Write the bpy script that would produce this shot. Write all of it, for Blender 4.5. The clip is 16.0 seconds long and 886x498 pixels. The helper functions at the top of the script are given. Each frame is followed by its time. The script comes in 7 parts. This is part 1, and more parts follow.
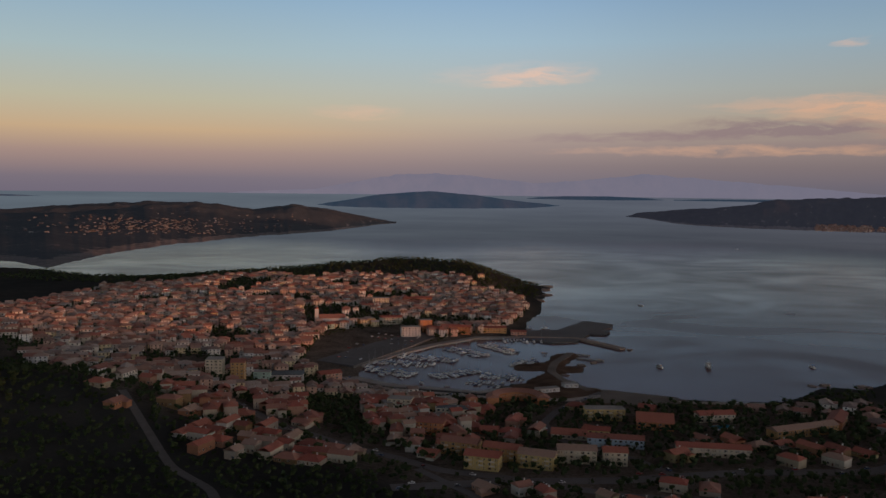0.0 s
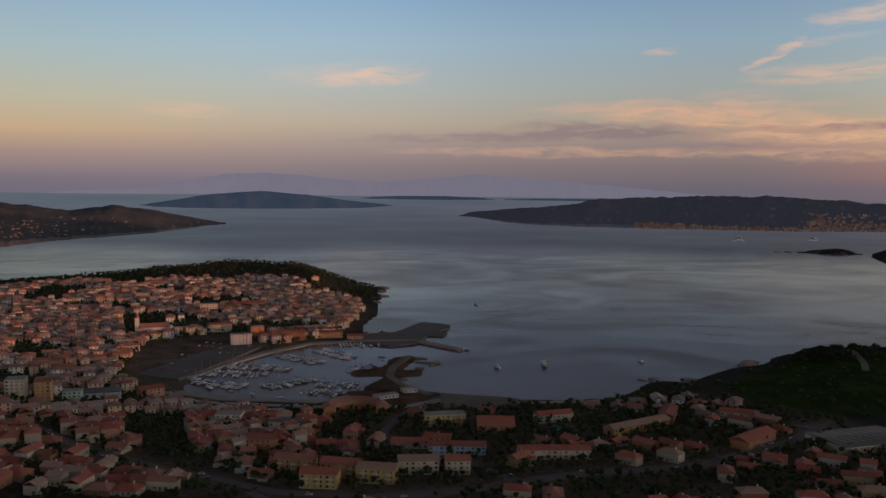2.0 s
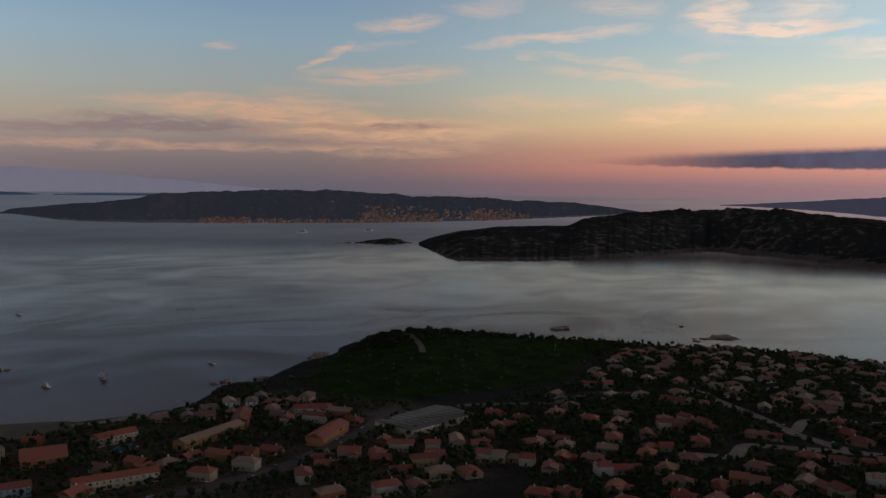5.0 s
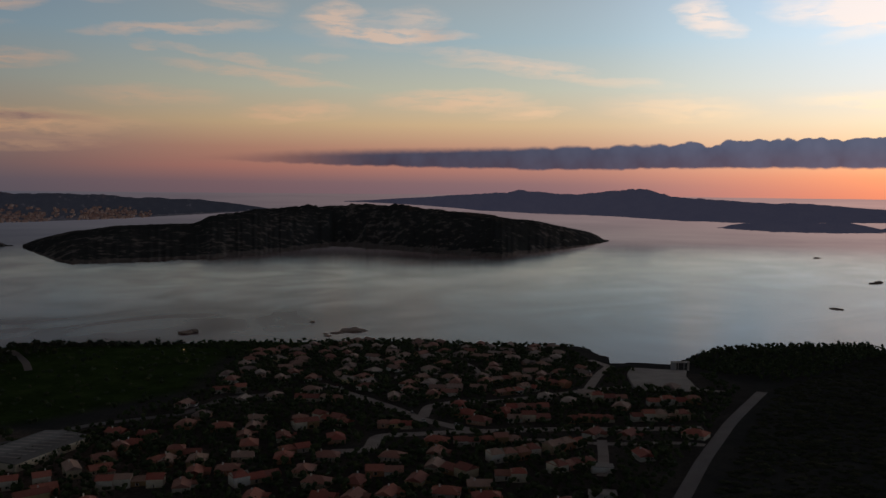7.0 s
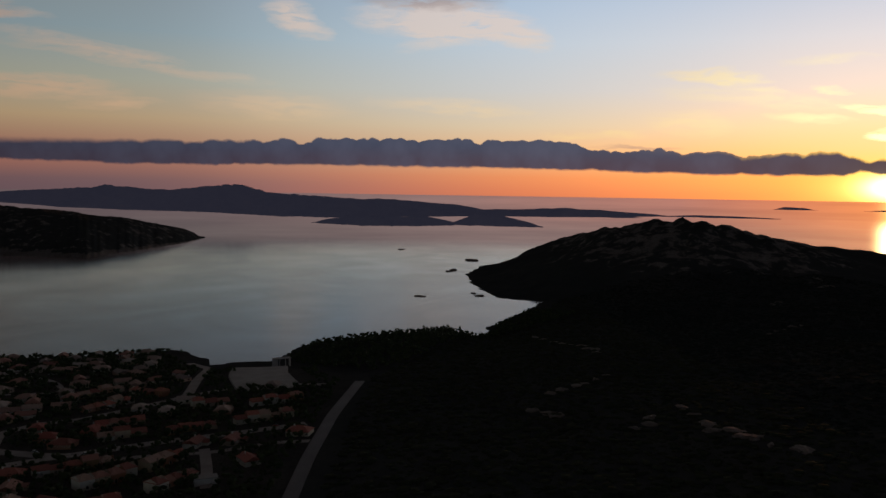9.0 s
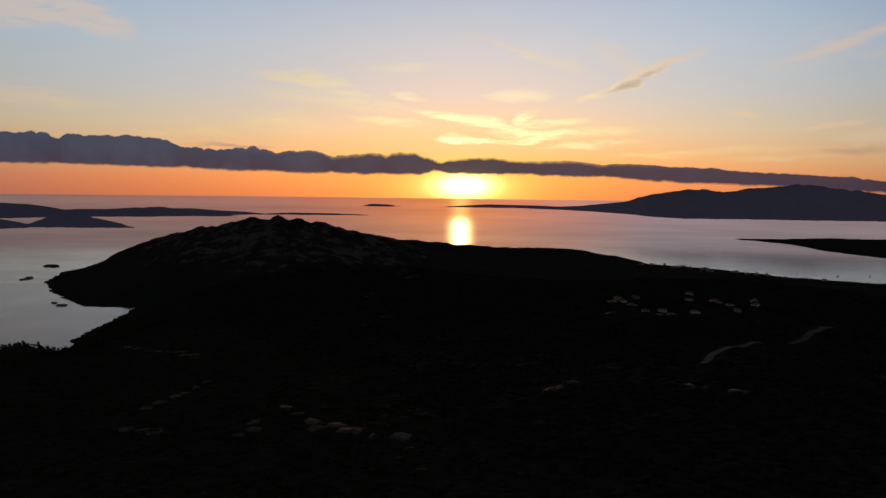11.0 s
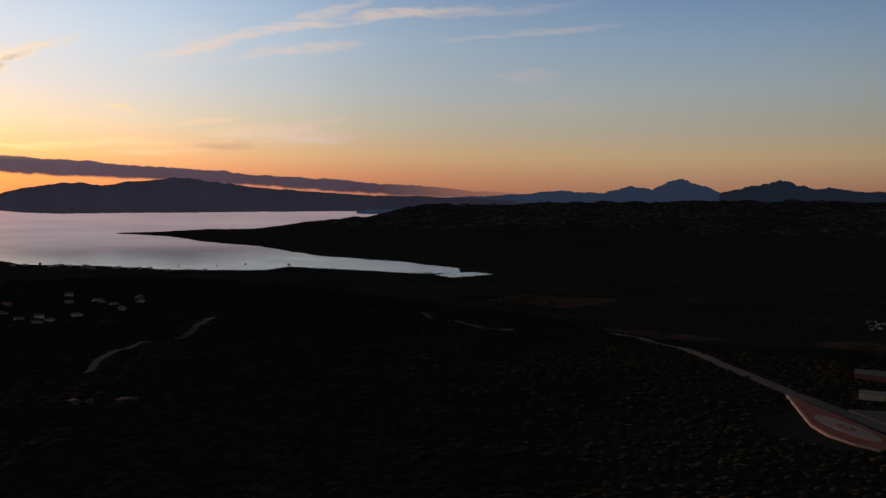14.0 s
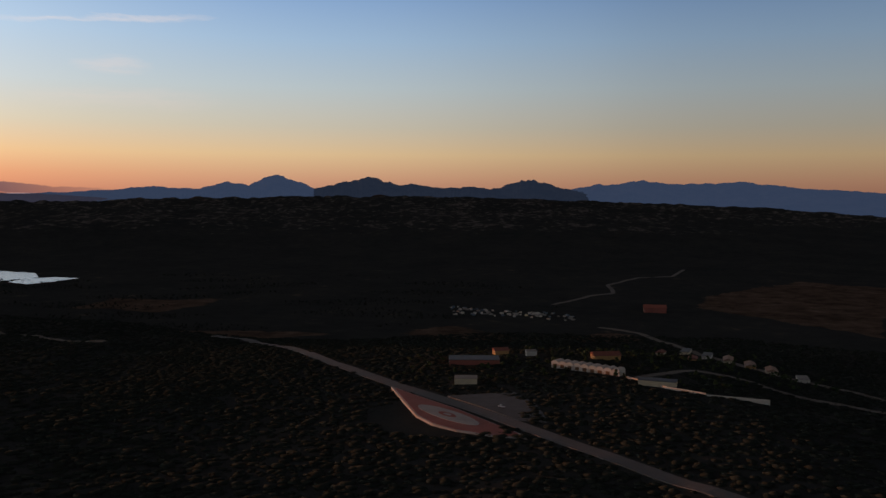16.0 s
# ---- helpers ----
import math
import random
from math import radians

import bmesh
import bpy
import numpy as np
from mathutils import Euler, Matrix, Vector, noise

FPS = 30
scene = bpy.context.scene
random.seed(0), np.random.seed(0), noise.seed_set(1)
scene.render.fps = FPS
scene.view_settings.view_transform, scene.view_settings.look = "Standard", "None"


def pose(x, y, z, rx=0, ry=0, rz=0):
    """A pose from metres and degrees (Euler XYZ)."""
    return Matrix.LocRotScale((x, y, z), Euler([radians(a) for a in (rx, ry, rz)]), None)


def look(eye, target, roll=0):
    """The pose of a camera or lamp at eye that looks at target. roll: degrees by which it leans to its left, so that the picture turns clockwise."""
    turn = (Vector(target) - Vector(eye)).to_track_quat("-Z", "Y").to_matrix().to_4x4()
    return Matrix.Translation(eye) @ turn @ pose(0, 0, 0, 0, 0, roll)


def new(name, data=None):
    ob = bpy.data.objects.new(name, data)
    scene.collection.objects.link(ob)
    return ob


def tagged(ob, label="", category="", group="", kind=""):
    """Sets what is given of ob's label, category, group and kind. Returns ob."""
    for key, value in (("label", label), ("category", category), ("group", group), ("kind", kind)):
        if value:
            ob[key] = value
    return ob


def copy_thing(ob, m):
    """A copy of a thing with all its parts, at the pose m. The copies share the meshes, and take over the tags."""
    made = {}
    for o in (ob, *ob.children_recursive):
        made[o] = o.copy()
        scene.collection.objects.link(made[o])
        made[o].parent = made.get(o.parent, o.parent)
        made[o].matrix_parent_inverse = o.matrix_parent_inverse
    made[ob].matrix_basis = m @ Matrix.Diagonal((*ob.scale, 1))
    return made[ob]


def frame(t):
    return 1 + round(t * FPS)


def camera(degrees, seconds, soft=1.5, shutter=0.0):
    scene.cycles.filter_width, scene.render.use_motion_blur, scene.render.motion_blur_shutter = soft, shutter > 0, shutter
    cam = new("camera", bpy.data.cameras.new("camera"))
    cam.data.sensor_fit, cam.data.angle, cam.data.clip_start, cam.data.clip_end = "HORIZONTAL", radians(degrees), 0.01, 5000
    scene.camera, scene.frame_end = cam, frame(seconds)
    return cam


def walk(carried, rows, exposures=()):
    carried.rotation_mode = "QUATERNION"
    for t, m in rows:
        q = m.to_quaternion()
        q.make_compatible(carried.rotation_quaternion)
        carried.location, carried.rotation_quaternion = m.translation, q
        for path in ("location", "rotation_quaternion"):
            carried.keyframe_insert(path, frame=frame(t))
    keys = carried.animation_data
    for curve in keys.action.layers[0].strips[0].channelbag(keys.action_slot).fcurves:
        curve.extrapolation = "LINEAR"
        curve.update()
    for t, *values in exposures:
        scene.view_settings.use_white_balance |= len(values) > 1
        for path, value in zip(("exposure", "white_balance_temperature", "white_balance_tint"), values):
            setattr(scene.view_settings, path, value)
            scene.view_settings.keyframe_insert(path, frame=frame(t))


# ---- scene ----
# Harbour town on a rocky coast at sunrise; x to the east of the first view, y ahead, z above the sea.
cam = camera(54.34, 16.0, soft=1.5)


def row(t, x, y, z, yaw, pitch, roll):
    return t, pose(x, y, z, 90 + pitch, 0, -yaw) @ pose(0, 0, 0, 0, 0, roll)


FLIGHT_OUT = [
    (0.0, 0.0, 0.0, 190.0, 0.00, -3.94, 0.64), (0.5, -0.4, 8.1, 190.0, 2.40, -3.92, 0.64),
    (1.0, -0.2, 16.0, 189.9, 4.99, -3.89, 0.63), (1.5, 0.5, 23.4, 189.9, 7.82, -3.87, 0.60),
    (2.0, 1.7, 30.6, 189.9, 10.97, -3.84, 0.60), (2.5, 3.3, 37.4, 189.9, 14.65, -3.84, 0.59),
    (3.0, 5.3, 43.7, 189.9, 18.89, -3.86, 0.55), (5.5, 20.7, 69.5, 189.9, 44.94, -3.95, 0.58),
    (6.0, 24.6, 73.3, 189.9, 50.85, -3.93, 0.62), (6.5, 28.7, 76.6, 189.9, 57.03, -3.93, 0.62),
]
FLIGHT_ON = [
    (7.0, 33.0, 79.4, 190.0, 63.57, -3.95, 0.57), (7.5, 37.4, 81.7, 190.0, 70.15, -3.97, 0.60),
    (8.0, 41.9, 83.4, 190.1, 76.74, -3.99, 0.67), (8.5, 46.5, 84.7, 190.1, 83.34, -3.96, 0.80),
    (9.0, 51.1, 85.3, 190.2, 89.93, -3.92, 0.86), (11.5, 74.0, 79.6, 190.7, 122.80, -3.70, 0.63),
    (12.0, 78.2, 76.6, 190.8, 129.34, -3.72, 0.59), (12.5, 82.3, 72.8, 191.0, 135.93, -3.72, 0.52),
]
FLIGHT_BACK = [
    (13.0, 86.2, 68.4, 191.1, 142.52, -3.74, 0.44), (13.5, 89.8, 63.4, 191.3, 149.10, -3.77, 0.37),
    (14.0, 93.2, 57.5, 191.5, 155.73, -3.82, 0.28), (14.5, 96.3, 51.0, 191.6, 162.27, -3.84, 0.24),
    (15.0, 99.1, 43.7, 191.8, 168.82, -3.88, 0.24), (15.5, 101.5, 35.7, 192.1, 175.42, -3.93, 0.26),
    (16.0, 103.5, 26.9, 192.3, 182.03, -3.98, 0.32),
]
FLIGHT = FLIGHT_OUT + FLIGHT_ON + FLIGHT_BACK
# the film camera closes down towards the sunrise
walk(cam, [row(*r) for r in FLIGHT], exposures=[(0.0, 0.0), (3.0, 0.0), (5.5, -0.22), (6.5, -0.47), (8.0, -0.98), (9.0, -1.25), (12.0, -1.52), (13.0, -1.4), (14.5, -0.93), (16.0, -0.47)])

# ---- sky, sun ----
SUN_AZ, SUN_EL = 117.3, 1.6


class Nodes:
    """Small writer of node trees."""

    def __init__(self, tree):
        self.tree = tree
        tree.nodes.clear()

    def add(self, kind):
        return self.tree.nodes.new(kind)

    def put(self, socket, value):
        if isinstance(value, bpy.types.NodeSocket):
            self.tree.links.new(value, socket)
        elif isinstance(value, (tuple, list)) and len(value) == 3 and socket.type == "RGBA":
            socket.default_value = (*value, 1)
        else:
            socket.default_value = value

    def math(self, op, a, b=0.0, c=0.0, clamp=False):
        n = self.add("ShaderNodeMath")
        n.operation, n.use_clamp = op, clamp
        for s, v in zip(n.inputs, (a, b, c)):
            self.put(s, v)
        return n.outputs[0]

    def ramp(self, fac, stops, mode="LINEAR"):
        n = self.add("ShaderNodeValToRGB")
        n.color_ramp.interpolation = mode
        e = n.color_ramp.elements
        while len(e) < len(stops):
            e.new(0.5)
        for item, (p, c) in zip(e, stops):
            item.position, item.color = p, (*c, 1) if len(c) == 3 else c
        self.put(n.inputs[0], fac)
        return n.outputs[0]

    def smooth(self, v, lo, hi):
        n = self.add("ShaderNodeMapRange")
        n.interpolation_type = "SMOOTHSTEP"
        for s, x in zip(n.inputs, (v, lo, hi, 0.0, 1.0)):
            self.put(s, x)
        return n.outputs[0]

    def mix(self, fac, a, b, mode="MIX"):
        n = self.add("ShaderNodeMix")
        n.data_type, n.blend_type = "RGBA", mode
        self.put(n.inputs[0], fac), self.put(n.inputs[6], a), self.put(n.inputs[7], b)
        return n.outputs[2]

    def noise(self, vector, scale, detail=4.0, rough=0.55):
        n = self.add("ShaderNodeTexNoise")
        if vector is not None:
            self.put(n.inputs["Vector"], vector)
        n.inputs["Scale"].default_value, n.inputs["Detail"].default_value, n.inputs["Roughness"].default_value = scale, detail, rough
        return n.outputs[0]

    def xyz(self, x, y, z):
        n = self.add("ShaderNodeCombineXYZ")
        for s, v in zip(n.inputs, (x, y, z)):
            self.put(s, v)
        return n.outputs[0]


def srgb(r, g, b):
    """A linear colour from 0 to 255 values."""
    return tuple(v / 12.92 if v <= 0.04045 else ((v + 0.055) / 1.055) ** 2.4 for v in (r / 255, g / 255, b / 255))


# Clouds: bearing, height, half width, half height in degrees, slope, density.
CLOUDS_WEST = [
    (6.1, 7.3, 2.8, 0.4, 0.08, 0.75), (4.1, 7.6, 4.1, 0.59, 0.05, 0.35), (-5.5, 5.0, 2.2, 0.37, 0.00, 0.45), (24.7, 8.9, 0.7, 0.19, 0.00, 0.7), (31.7, 8.5, 1.3, 0.30, 0.55, 1), (34.4, 9.2, 2.2, 0.22, 0.10, 0.35),
    (36.5, 10.6, 2.2, 0.41, 0.08, 0.9), (35.1, 7.3, 4.1, 0.52, 0.05, 0.9), (25.3, 5.4, 7.0, 0.41, 0.00, 0.75), (29.4, 4.6, 6.3, 0.52, -0.03, 0.95), (32.7, 3.8, 5.6, 0.59, 0.00, 0.95), (21.8, 2.6, 11.1, 0.26, 0.00, 0.6),
    (35.9, 2.8, 4.8, 0.52, 0.00, 0.7), (29.4, 6.0, 2.2, 0.44, 0.00, 0.35),
]
CLOUDS_NORTH = [
    (41.8, 11.6, 1.9, 0.48, 0.00, 0.5), (46.3, 9.8, 4.4, 0.33, 0.08, 0.9), (44.6, 8.6, 0.7, 0.19, 0.00, 0.7), (56.6, 10.9, 1.4, 0.89, 0.00, 1.1),
    (60.8, 9.9, 3.3, 0.33, 0.00, 1.1), (58.6, 10.2, 3.7, 0.96, 0.00, 0.4), (62.0, 11.0, 1.3, 0.67, 0.00, 0.5), (50.5, 11.5, 2.2, 0.52, -0.10, 0.5), (51.3, 7.2, 4.8, 0.33, -0.10, 0.7), (49.8, 8.2, 4.1, 0.22, -0.15, 0.6),
    (44.7, 5.7, 3.7, 0.48, 0.00, 0.55),
]
CLOUDS_NORTH_LOW = [
    (54.0, 4.9, 2.8, 0.44, 0.05, 0.85), (64.6, 5.8, 4.1, 0.59, 0.00, 0.9), (69.3, 5.0, 2.2, 0.33, 0.10, 0.8), (55.6, 8.4, 1.5, 0.19, 0.00, 0.4),
    (39.6, 3.9, 4.4, 0.56, 0.00, 0.7),
]
CLOUDS_EAST = [
    (80.2, 10.7, 1.6, 0.81, -0.30, 1.2), (88.3, 11.1, 3.3, 0.96, 0.00, 1.2), (91.4, 10.7, 3.3, 0.89, 0.00, 1.2), (94.2, 10.1, 1.7, 0.74, -0.20, 1.1), (89.2, 9.8, 2.2, 0.52, 0.20, 0.7), (67.5, 8.4, 4.4, 0.30, -0.12, 0.6),
    (70.4, 7.5, 5.9, 0.33, -0.12, 0.6), (78.6, 5.3, 3.7, 0.67, -0.05, 0.55),
]
CLOUDS_EAST_THIN = [
    (90.4, 5.4, 4.1, 0.44, -0.05, 0.5), (108.6, 6.8, 1.9, 0.22, -0.20, 0.7),
    (99.3, 3.7, 2.6, 0.19, 0.00, 0.5),
]
CLOUDS_SUN = [
    (106.9, 7.3, 2.8, 0.33, -0.05, 1.3), (109.0, 6.0, 4.2, 0.42, -0.10, 0.4), (113.5, 8.1, 2.0, 0.22, 0.00, 0.6), (113.8, 6.3, 0.9, 0.15, -0.10, 0.7), (105.5, 4.4, 2.2, 0.6, -0.10, 0.4), (117.2, 5.0, 2.0, 0.26, -0.14, 1.6), (119.3, 4.4, 1.6, 0.16, -0.1, 1.3),
    (121.6, 5.0, 0.8, 0.2, 0.3, 1.3), (123.0, 4.6, 2.0, 0.22, 0.08, 1.3), (121.0, 3.6, 3.6, 0.16, 0.04, 1.2), (122.4, 4.0, 2.4, 0.14, 0.0, 1.0), (125.8, 4.1, 2.2, 0.3, 0.1, 0.8), (126.2, 3.3, 2.6, 0.16, 0.05, 0.9), (116.8, 3.5, 1.0, 0.19, 0.10, 1.2), (121.5, 6.4, 1.9, 0.33, 0.00, 0.7), (119.9, 9.6, 2.2, 0.19, -0.35, 1),
    (122.8, 8.8, 1.9, 0.41, -0.30, 0.8), (128.6, 7.4, 2.4, 0.34, 0.45, 1.5), (129.6, 8.0, 1.3, 0.4, 0.3, 0.9),
]
CLOUDS_SUN_THIN = [
    (127.4, 8.8, 1.5, 0.59, -0.40, 0.7), (131.7, 8.7, 1.1, 0.33, 0.30, 0.6), (135.2, 5.1, 0.9, 0.19, -0.10, 1), (140.6, 4.4, 1.2, 0.17, 0.10, 1.7), (145.1, 3.6, 3.3, 0.41, -0.02, 1.8), (147.5, 4.3, 1.5, 0.22, 0.20, 1.2),
    (133.6, 2.8, 4.8, 0.19, 0.05, 0.8), (137.3, 2.4, 3.0, 0.15, 0.05, 0.8), (112.8, 4.7, 2.0, 0.22, -0.10, 0.5),
]
CLOUDS_SOUTH = [
    (144.4, 10.2, 5.6, 0.33, 0.28, 1.1), (151.6, 11.2, 4.8, 0.26, 0.12, 1), (146.6, 9.1, 4.1, 0.30, 0.14, 0.9), (139.5, 9.1, 2.2, 1.04, 0.30, 0.35), (161.0, 10.2, 4.8, 0.19, 0.06, 0.6), (156.9, 11.5, 5.6, 0.26, 0.05, 0.5),
    (161.3, 7.4, 1.5, 0.48, 0.00, 0.35), (162.1, 5.5, 4.4, 0.52, 0.00, 0.2),
]
CLOUDS_GREY = [
    (15.2, 3.6, 8.1, 0.28, 0.03, 1), (22.1, 4.0, 5.6, 0.45, -0.03, 1.1), (35.9, 4.0, 2.2, 0.26, 0.00, 0.5), (34.3, 2.8, 5.6, 0.26, 0.00, 0.4), (34.3, 4.1, 5.9, 0.22, 0.00, 0.8), (30.0, 3.0, 7.4, 0.30, 0.00, 0.4),
    (62.9, 10.0, 1.1, 0.37, 0.00, 0.3), (88.4, 12.0, 3.7, 0.44, 0.00, 1), (102.3, 2.9, 2.2, 0.15, 0.00, 0.6), (128.7, 7.4, 1.5, 0.22, 0.45, 0.8), (141.6, 2.9, 1.5, 0.22, 0.00, 0.4),
]
# The long cloud bank over the horizon: bearing, foot, top.
BANK = [
    (46, 1.8, 1.95), (51, 1.62, 2.42), (57, 1.45, 2.7), (64, 1.38, 2.85), (72, 1.3, 2.9), (79, 1.4, 2.95), (86, 1.45, 3.25),
    (95, 1.4, 3.2), (100, 1.3, 2.9), (107, 1.15, 2.6), (114.4, 1.15, 2.5), (115.5, 1.22, 2.35), (115.9, 1.6, 2.0), (116.4, 1.25, 2.25), (118, 1.2, 2.35),
    (123, 1.18, 2.2), (130, 0.85, 1.92), (136.5, 0.6, 1.55), (144, 0.2, 1.05), (152, -0.3, 0.5), (164, -0.8, -0.3),
]

# Brightness of the sky round the horizon: bearing, stops.
SKY_GAIN = [(-120, 0.1), (-60, 0.15), (-20, 0.2), (0, 0.25), (20, -0.02), (32, -0.1), (44, 0.1), (58, 0.42), (71, 0.72), (83, 1.15), (97, 1.3), (113, 1.35), (129, 1.4),
            (143, 1.2), (156, 0.85), (175, 0.66), (189, 0.33), (202, 0.0), (225, -0.05), (240, 0.1)]


def make_world():
    world = bpy.data.worlds.new("world")
    world.use_nodes = True
    scene.world = world
    n = Nodes(world.node_tree)
    co = n.add("ShaderNodeTexCoord").outputs["Generated"]
    sep = n.add("ShaderNodeSeparateXYZ")
    n.put(sep.inputs[0], co)
    x, y, z = sep.outputs
    el = n.math("MULTIPLY", n.math("ARCSINE", z), 57.29578)
    # bearing from -120 to 240 degrees, its seam behind the view
    turn = radians(60)
    xr = n.math("SUBTRACT", n.math("MULTIPLY", x, math.cos(turn)), n.math("MULTIPLY", y, math.sin(turn)))
    yr = n.math("ADD", n.math("MULTIPLY", x, math.sin(turn)), n.math("MULTIPLY", y, math.cos(turn)))
    az = n.math("ADD", n.math("MULTIPLY", n.math("ARCTAN2", xr, yr), 57.29578), 60)
    up = n.math("DIVIDE", n.math("ADD", el, 2.0), 32.0, clamp=True)

    def at(e):
        return (e + 2.0) / 32.0

    far = n.ramp(up, [(at(-1), srgb(100, 100, 112)), (at(0.4), srgb(106, 103, 116)), (at(1.6), srgb(120, 111, 118)), (at(3), srgb(144, 129, 129)),
                      (at(4.5), srgb(165, 152, 140)), (at(6.5), srgb(158, 163, 162)), (at(9.5), srgb(142, 166, 183)), (at(14), srgb(112, 146, 182)), (at(19), srgb(134, 122, 122)), (at(27), srgb(110, 100, 104))])
    left = n.ramp(up, [(at(-1), srgb(98, 93, 110)), (at(0.6), srgb(107, 102, 115)), (at(2.2), srgb(144, 124, 122)), (at(3.6), srgb(176, 150, 124)),
                       (at(5.5), srgb(166, 162, 145)), (at(8.5), srgb(146, 165, 172)), (at(14), srgb(110, 146, 180)), (at(19), srgb(134, 122, 122)), (at(27), srgb(110, 100, 104))])
    near = n.ramp(up, [(at(-1), srgb(172, 96, 84)), (at(-0.2), srgb(200, 112, 84)), (at(0.9), srgb(208, 126, 92)), (at(2.4), srgb(208, 164, 126)), (at(4.2), srgb(196, 184, 164)),
                       (at(6.5), srgb(180, 187, 194)), (at(9.5), srgb(172, 189, 206)), (at(12), srgb(160, 182, 206)), (at(16), srgb(160, 162, 166)), (at(19), srgb(134, 122, 122)), (at(27), srgb(110, 100, 104))])
    right = n.ramp(up, [(at(-1), srgb(160, 104, 88)), (at(0.6), srgb(182, 138, 112)), (at(2.2), srgb(194, 167, 132)), (at(4), srgb(174, 168, 156)),
                        (at(6.5), srgb(160, 172, 180)), (at(9.5), srgb(138, 164, 192)), (at(14), srgb(98, 134, 184)), (at(19), srgb(134, 122, 122)), (at(27), srgb(110, 100, 104))])
    sky = n.mix(n.smooth(az, -18.0, 8.0), left, far)
    sky = n.mix(n.smooth(az, 48.0, 104.0), sky, near)
    sky = n.mix(n.smooth(az, 126.0, 176.0), sky, right)
    mid = n.ramp(up, [(at(-1), srgb(116, 98, 108)), (at(0.4), srgb(128, 102, 110)), (at(1.4), srgb(170, 116, 110)), (at(2.6), srgb(178, 130, 116)), (at(4.2), srgb(200, 170, 136)),
                      (at(6.5), srgb(180, 180, 165)), (at(9.5), srgb(150, 170, 180)), (at(14), srgb(148, 154, 160)), (at(19), srgb(134, 122, 122)), (at(27), srgb(110, 100, 104))])
    sky = n.mix(n.math("MULTIPLY", n.smooth(az, 28.0, 52.0), n.math("SUBTRACT", 1.0, n.smooth(az, 62.0, 96.0))), sky, mid)
    nish = n.add("ShaderNodeTexSky")
    nish.sky_type, nish.sun_disc = "NISHITA", False
    nish.sun_elevation, nish.sun_rotation = radians(SUN_EL), radians(SUN_AZ)
    sky = n.mix(0.03, sky, nish.outputs[0], "ADD")
    # glow about the sun
    da = n.math("SUBTRACT", az, SUN_AZ + 0.3)
    de = n.math("SUBTRACT", el, 1.0)

    def bell(wa, we):
        return n.math("EXPONENT", n.math("MULTIPLY", n.math("ADD", n.math("POWER", n.math("DIVIDE", da, wa), 2.0), n.math("POWER", n.math("DIVIDE", de, we), 2.0)), -1.0))

    sky = n.mix(n.math("MULTIPLY", bell(13.0, 2.6), 0.2), sky, srgb(255, 180, 92))
    sky = n.mix(n.math("MULTIPLY", bell(5.5, 2.3), 0.68), sky, n.mix(n.smooth(el, 1.4, 3.2), (1.0, 0.58, 0.10), (1.0, 0.76, 0.36)))
    # wisps and lit clouds
    warp = n.xyz(n.math("MULTIPLY", az, 0.16), n.math("MULTIPLY", el, 0.7), 0.0)
    w1 = n.math("SUBTRACT", n.noise(warp, 1.0, 5.0), 0.5)
    w2 = n.math("SUBTRACT", n.noise(n.xyz(n.math("MULTIPLY", az, 0.22), n.math("MULTIPLY", el, 0.8), 7.0), 1.0, 5.0, 0.6), 0.5)
    ca = n.math("MULTIPLY_ADD", w1, 4.0, az)
    ce = n.math("MULTIPLY_ADD", w2, 1.3, el)
    streak = n.noise(n.xyz(n.math("MULTIPLY", ca, 0.42), n.math("MULTIPLY", ce, 2.6), 3.0), 1.0, 5.0, 0.55)

    def cover(rows):
        total = 0.0
        for a, e, wa, we, slope, k in rows:
            du = n.math("MULTIPLY_ADD", ca, 1.0 / wa, -a / wa)
            dv = n.math("MULTIPLY_ADD", ce, 1.0 / we, -e / we)
            dv = n.math("MULTIPLY_ADD", du, -slope * wa / we, dv) if slope else dv
            r = n.math("MULTIPLY_ADD", du, n.math("MULTIPLY", du, 1.0), n.math("MULTIPLY", dv, dv))
            blob = n.math("MULTIPLY_ADD", r, -0.42 * k, 0.95 * k)
            total = n.math("ADD", total, n.math("MAXIMUM", blob, 0.0))
        return n.math("MULTIPLY", total, n.math("MULTIPLY_ADD", streak, 3.6, -1.02, clamp=True), clamp=True)

    lit = cover(CLOUDS_WEST + CLOUDS_NORTH + CLOUDS_NORTH_LOW + CLOUDS_EAST + CLOUDS_EAST_THIN + CLOUDS_SUN + CLOUDS_SUN_THIN + CLOUDS_SOUTH)
    grey = cover(CLOUDS_GREY)
    tone_a = n.ramp(n.math("DIVIDE", n.math("ADD", az, 20.0), 220.0, clamp=True),
                    [(0.0, srgb(206, 166, 142)), (0.2, srgb(224, 172, 138)), (0.42, srgb(242, 198, 156)), (0.52, srgb(250, 214, 150)), (0.61, srgb(255, 232, 140)),
                     (0.68, srgb(255, 214, 140)), (0.76, srgb(222, 194, 176)), (1.0, srgb(190, 180, 186))])
    tone = n.mix(n.math("MULTIPLY", n.smooth(el, 3.0, 11.0), n.math("MULTIPLY_ADD", n.smooth(az, 56.0, 90.0), 0.4, 0.55)), tone_a, srgb(216, 202, 196), "MIX")
    tone = n.mix(n.math("MULTIPLY", bell(9.0, 5.5), 0.9), tone, (2.0, 1.7, 0.95))
    sky = n.mix(n.math("MULTIPLY", lit, 0.82), sky, tone)
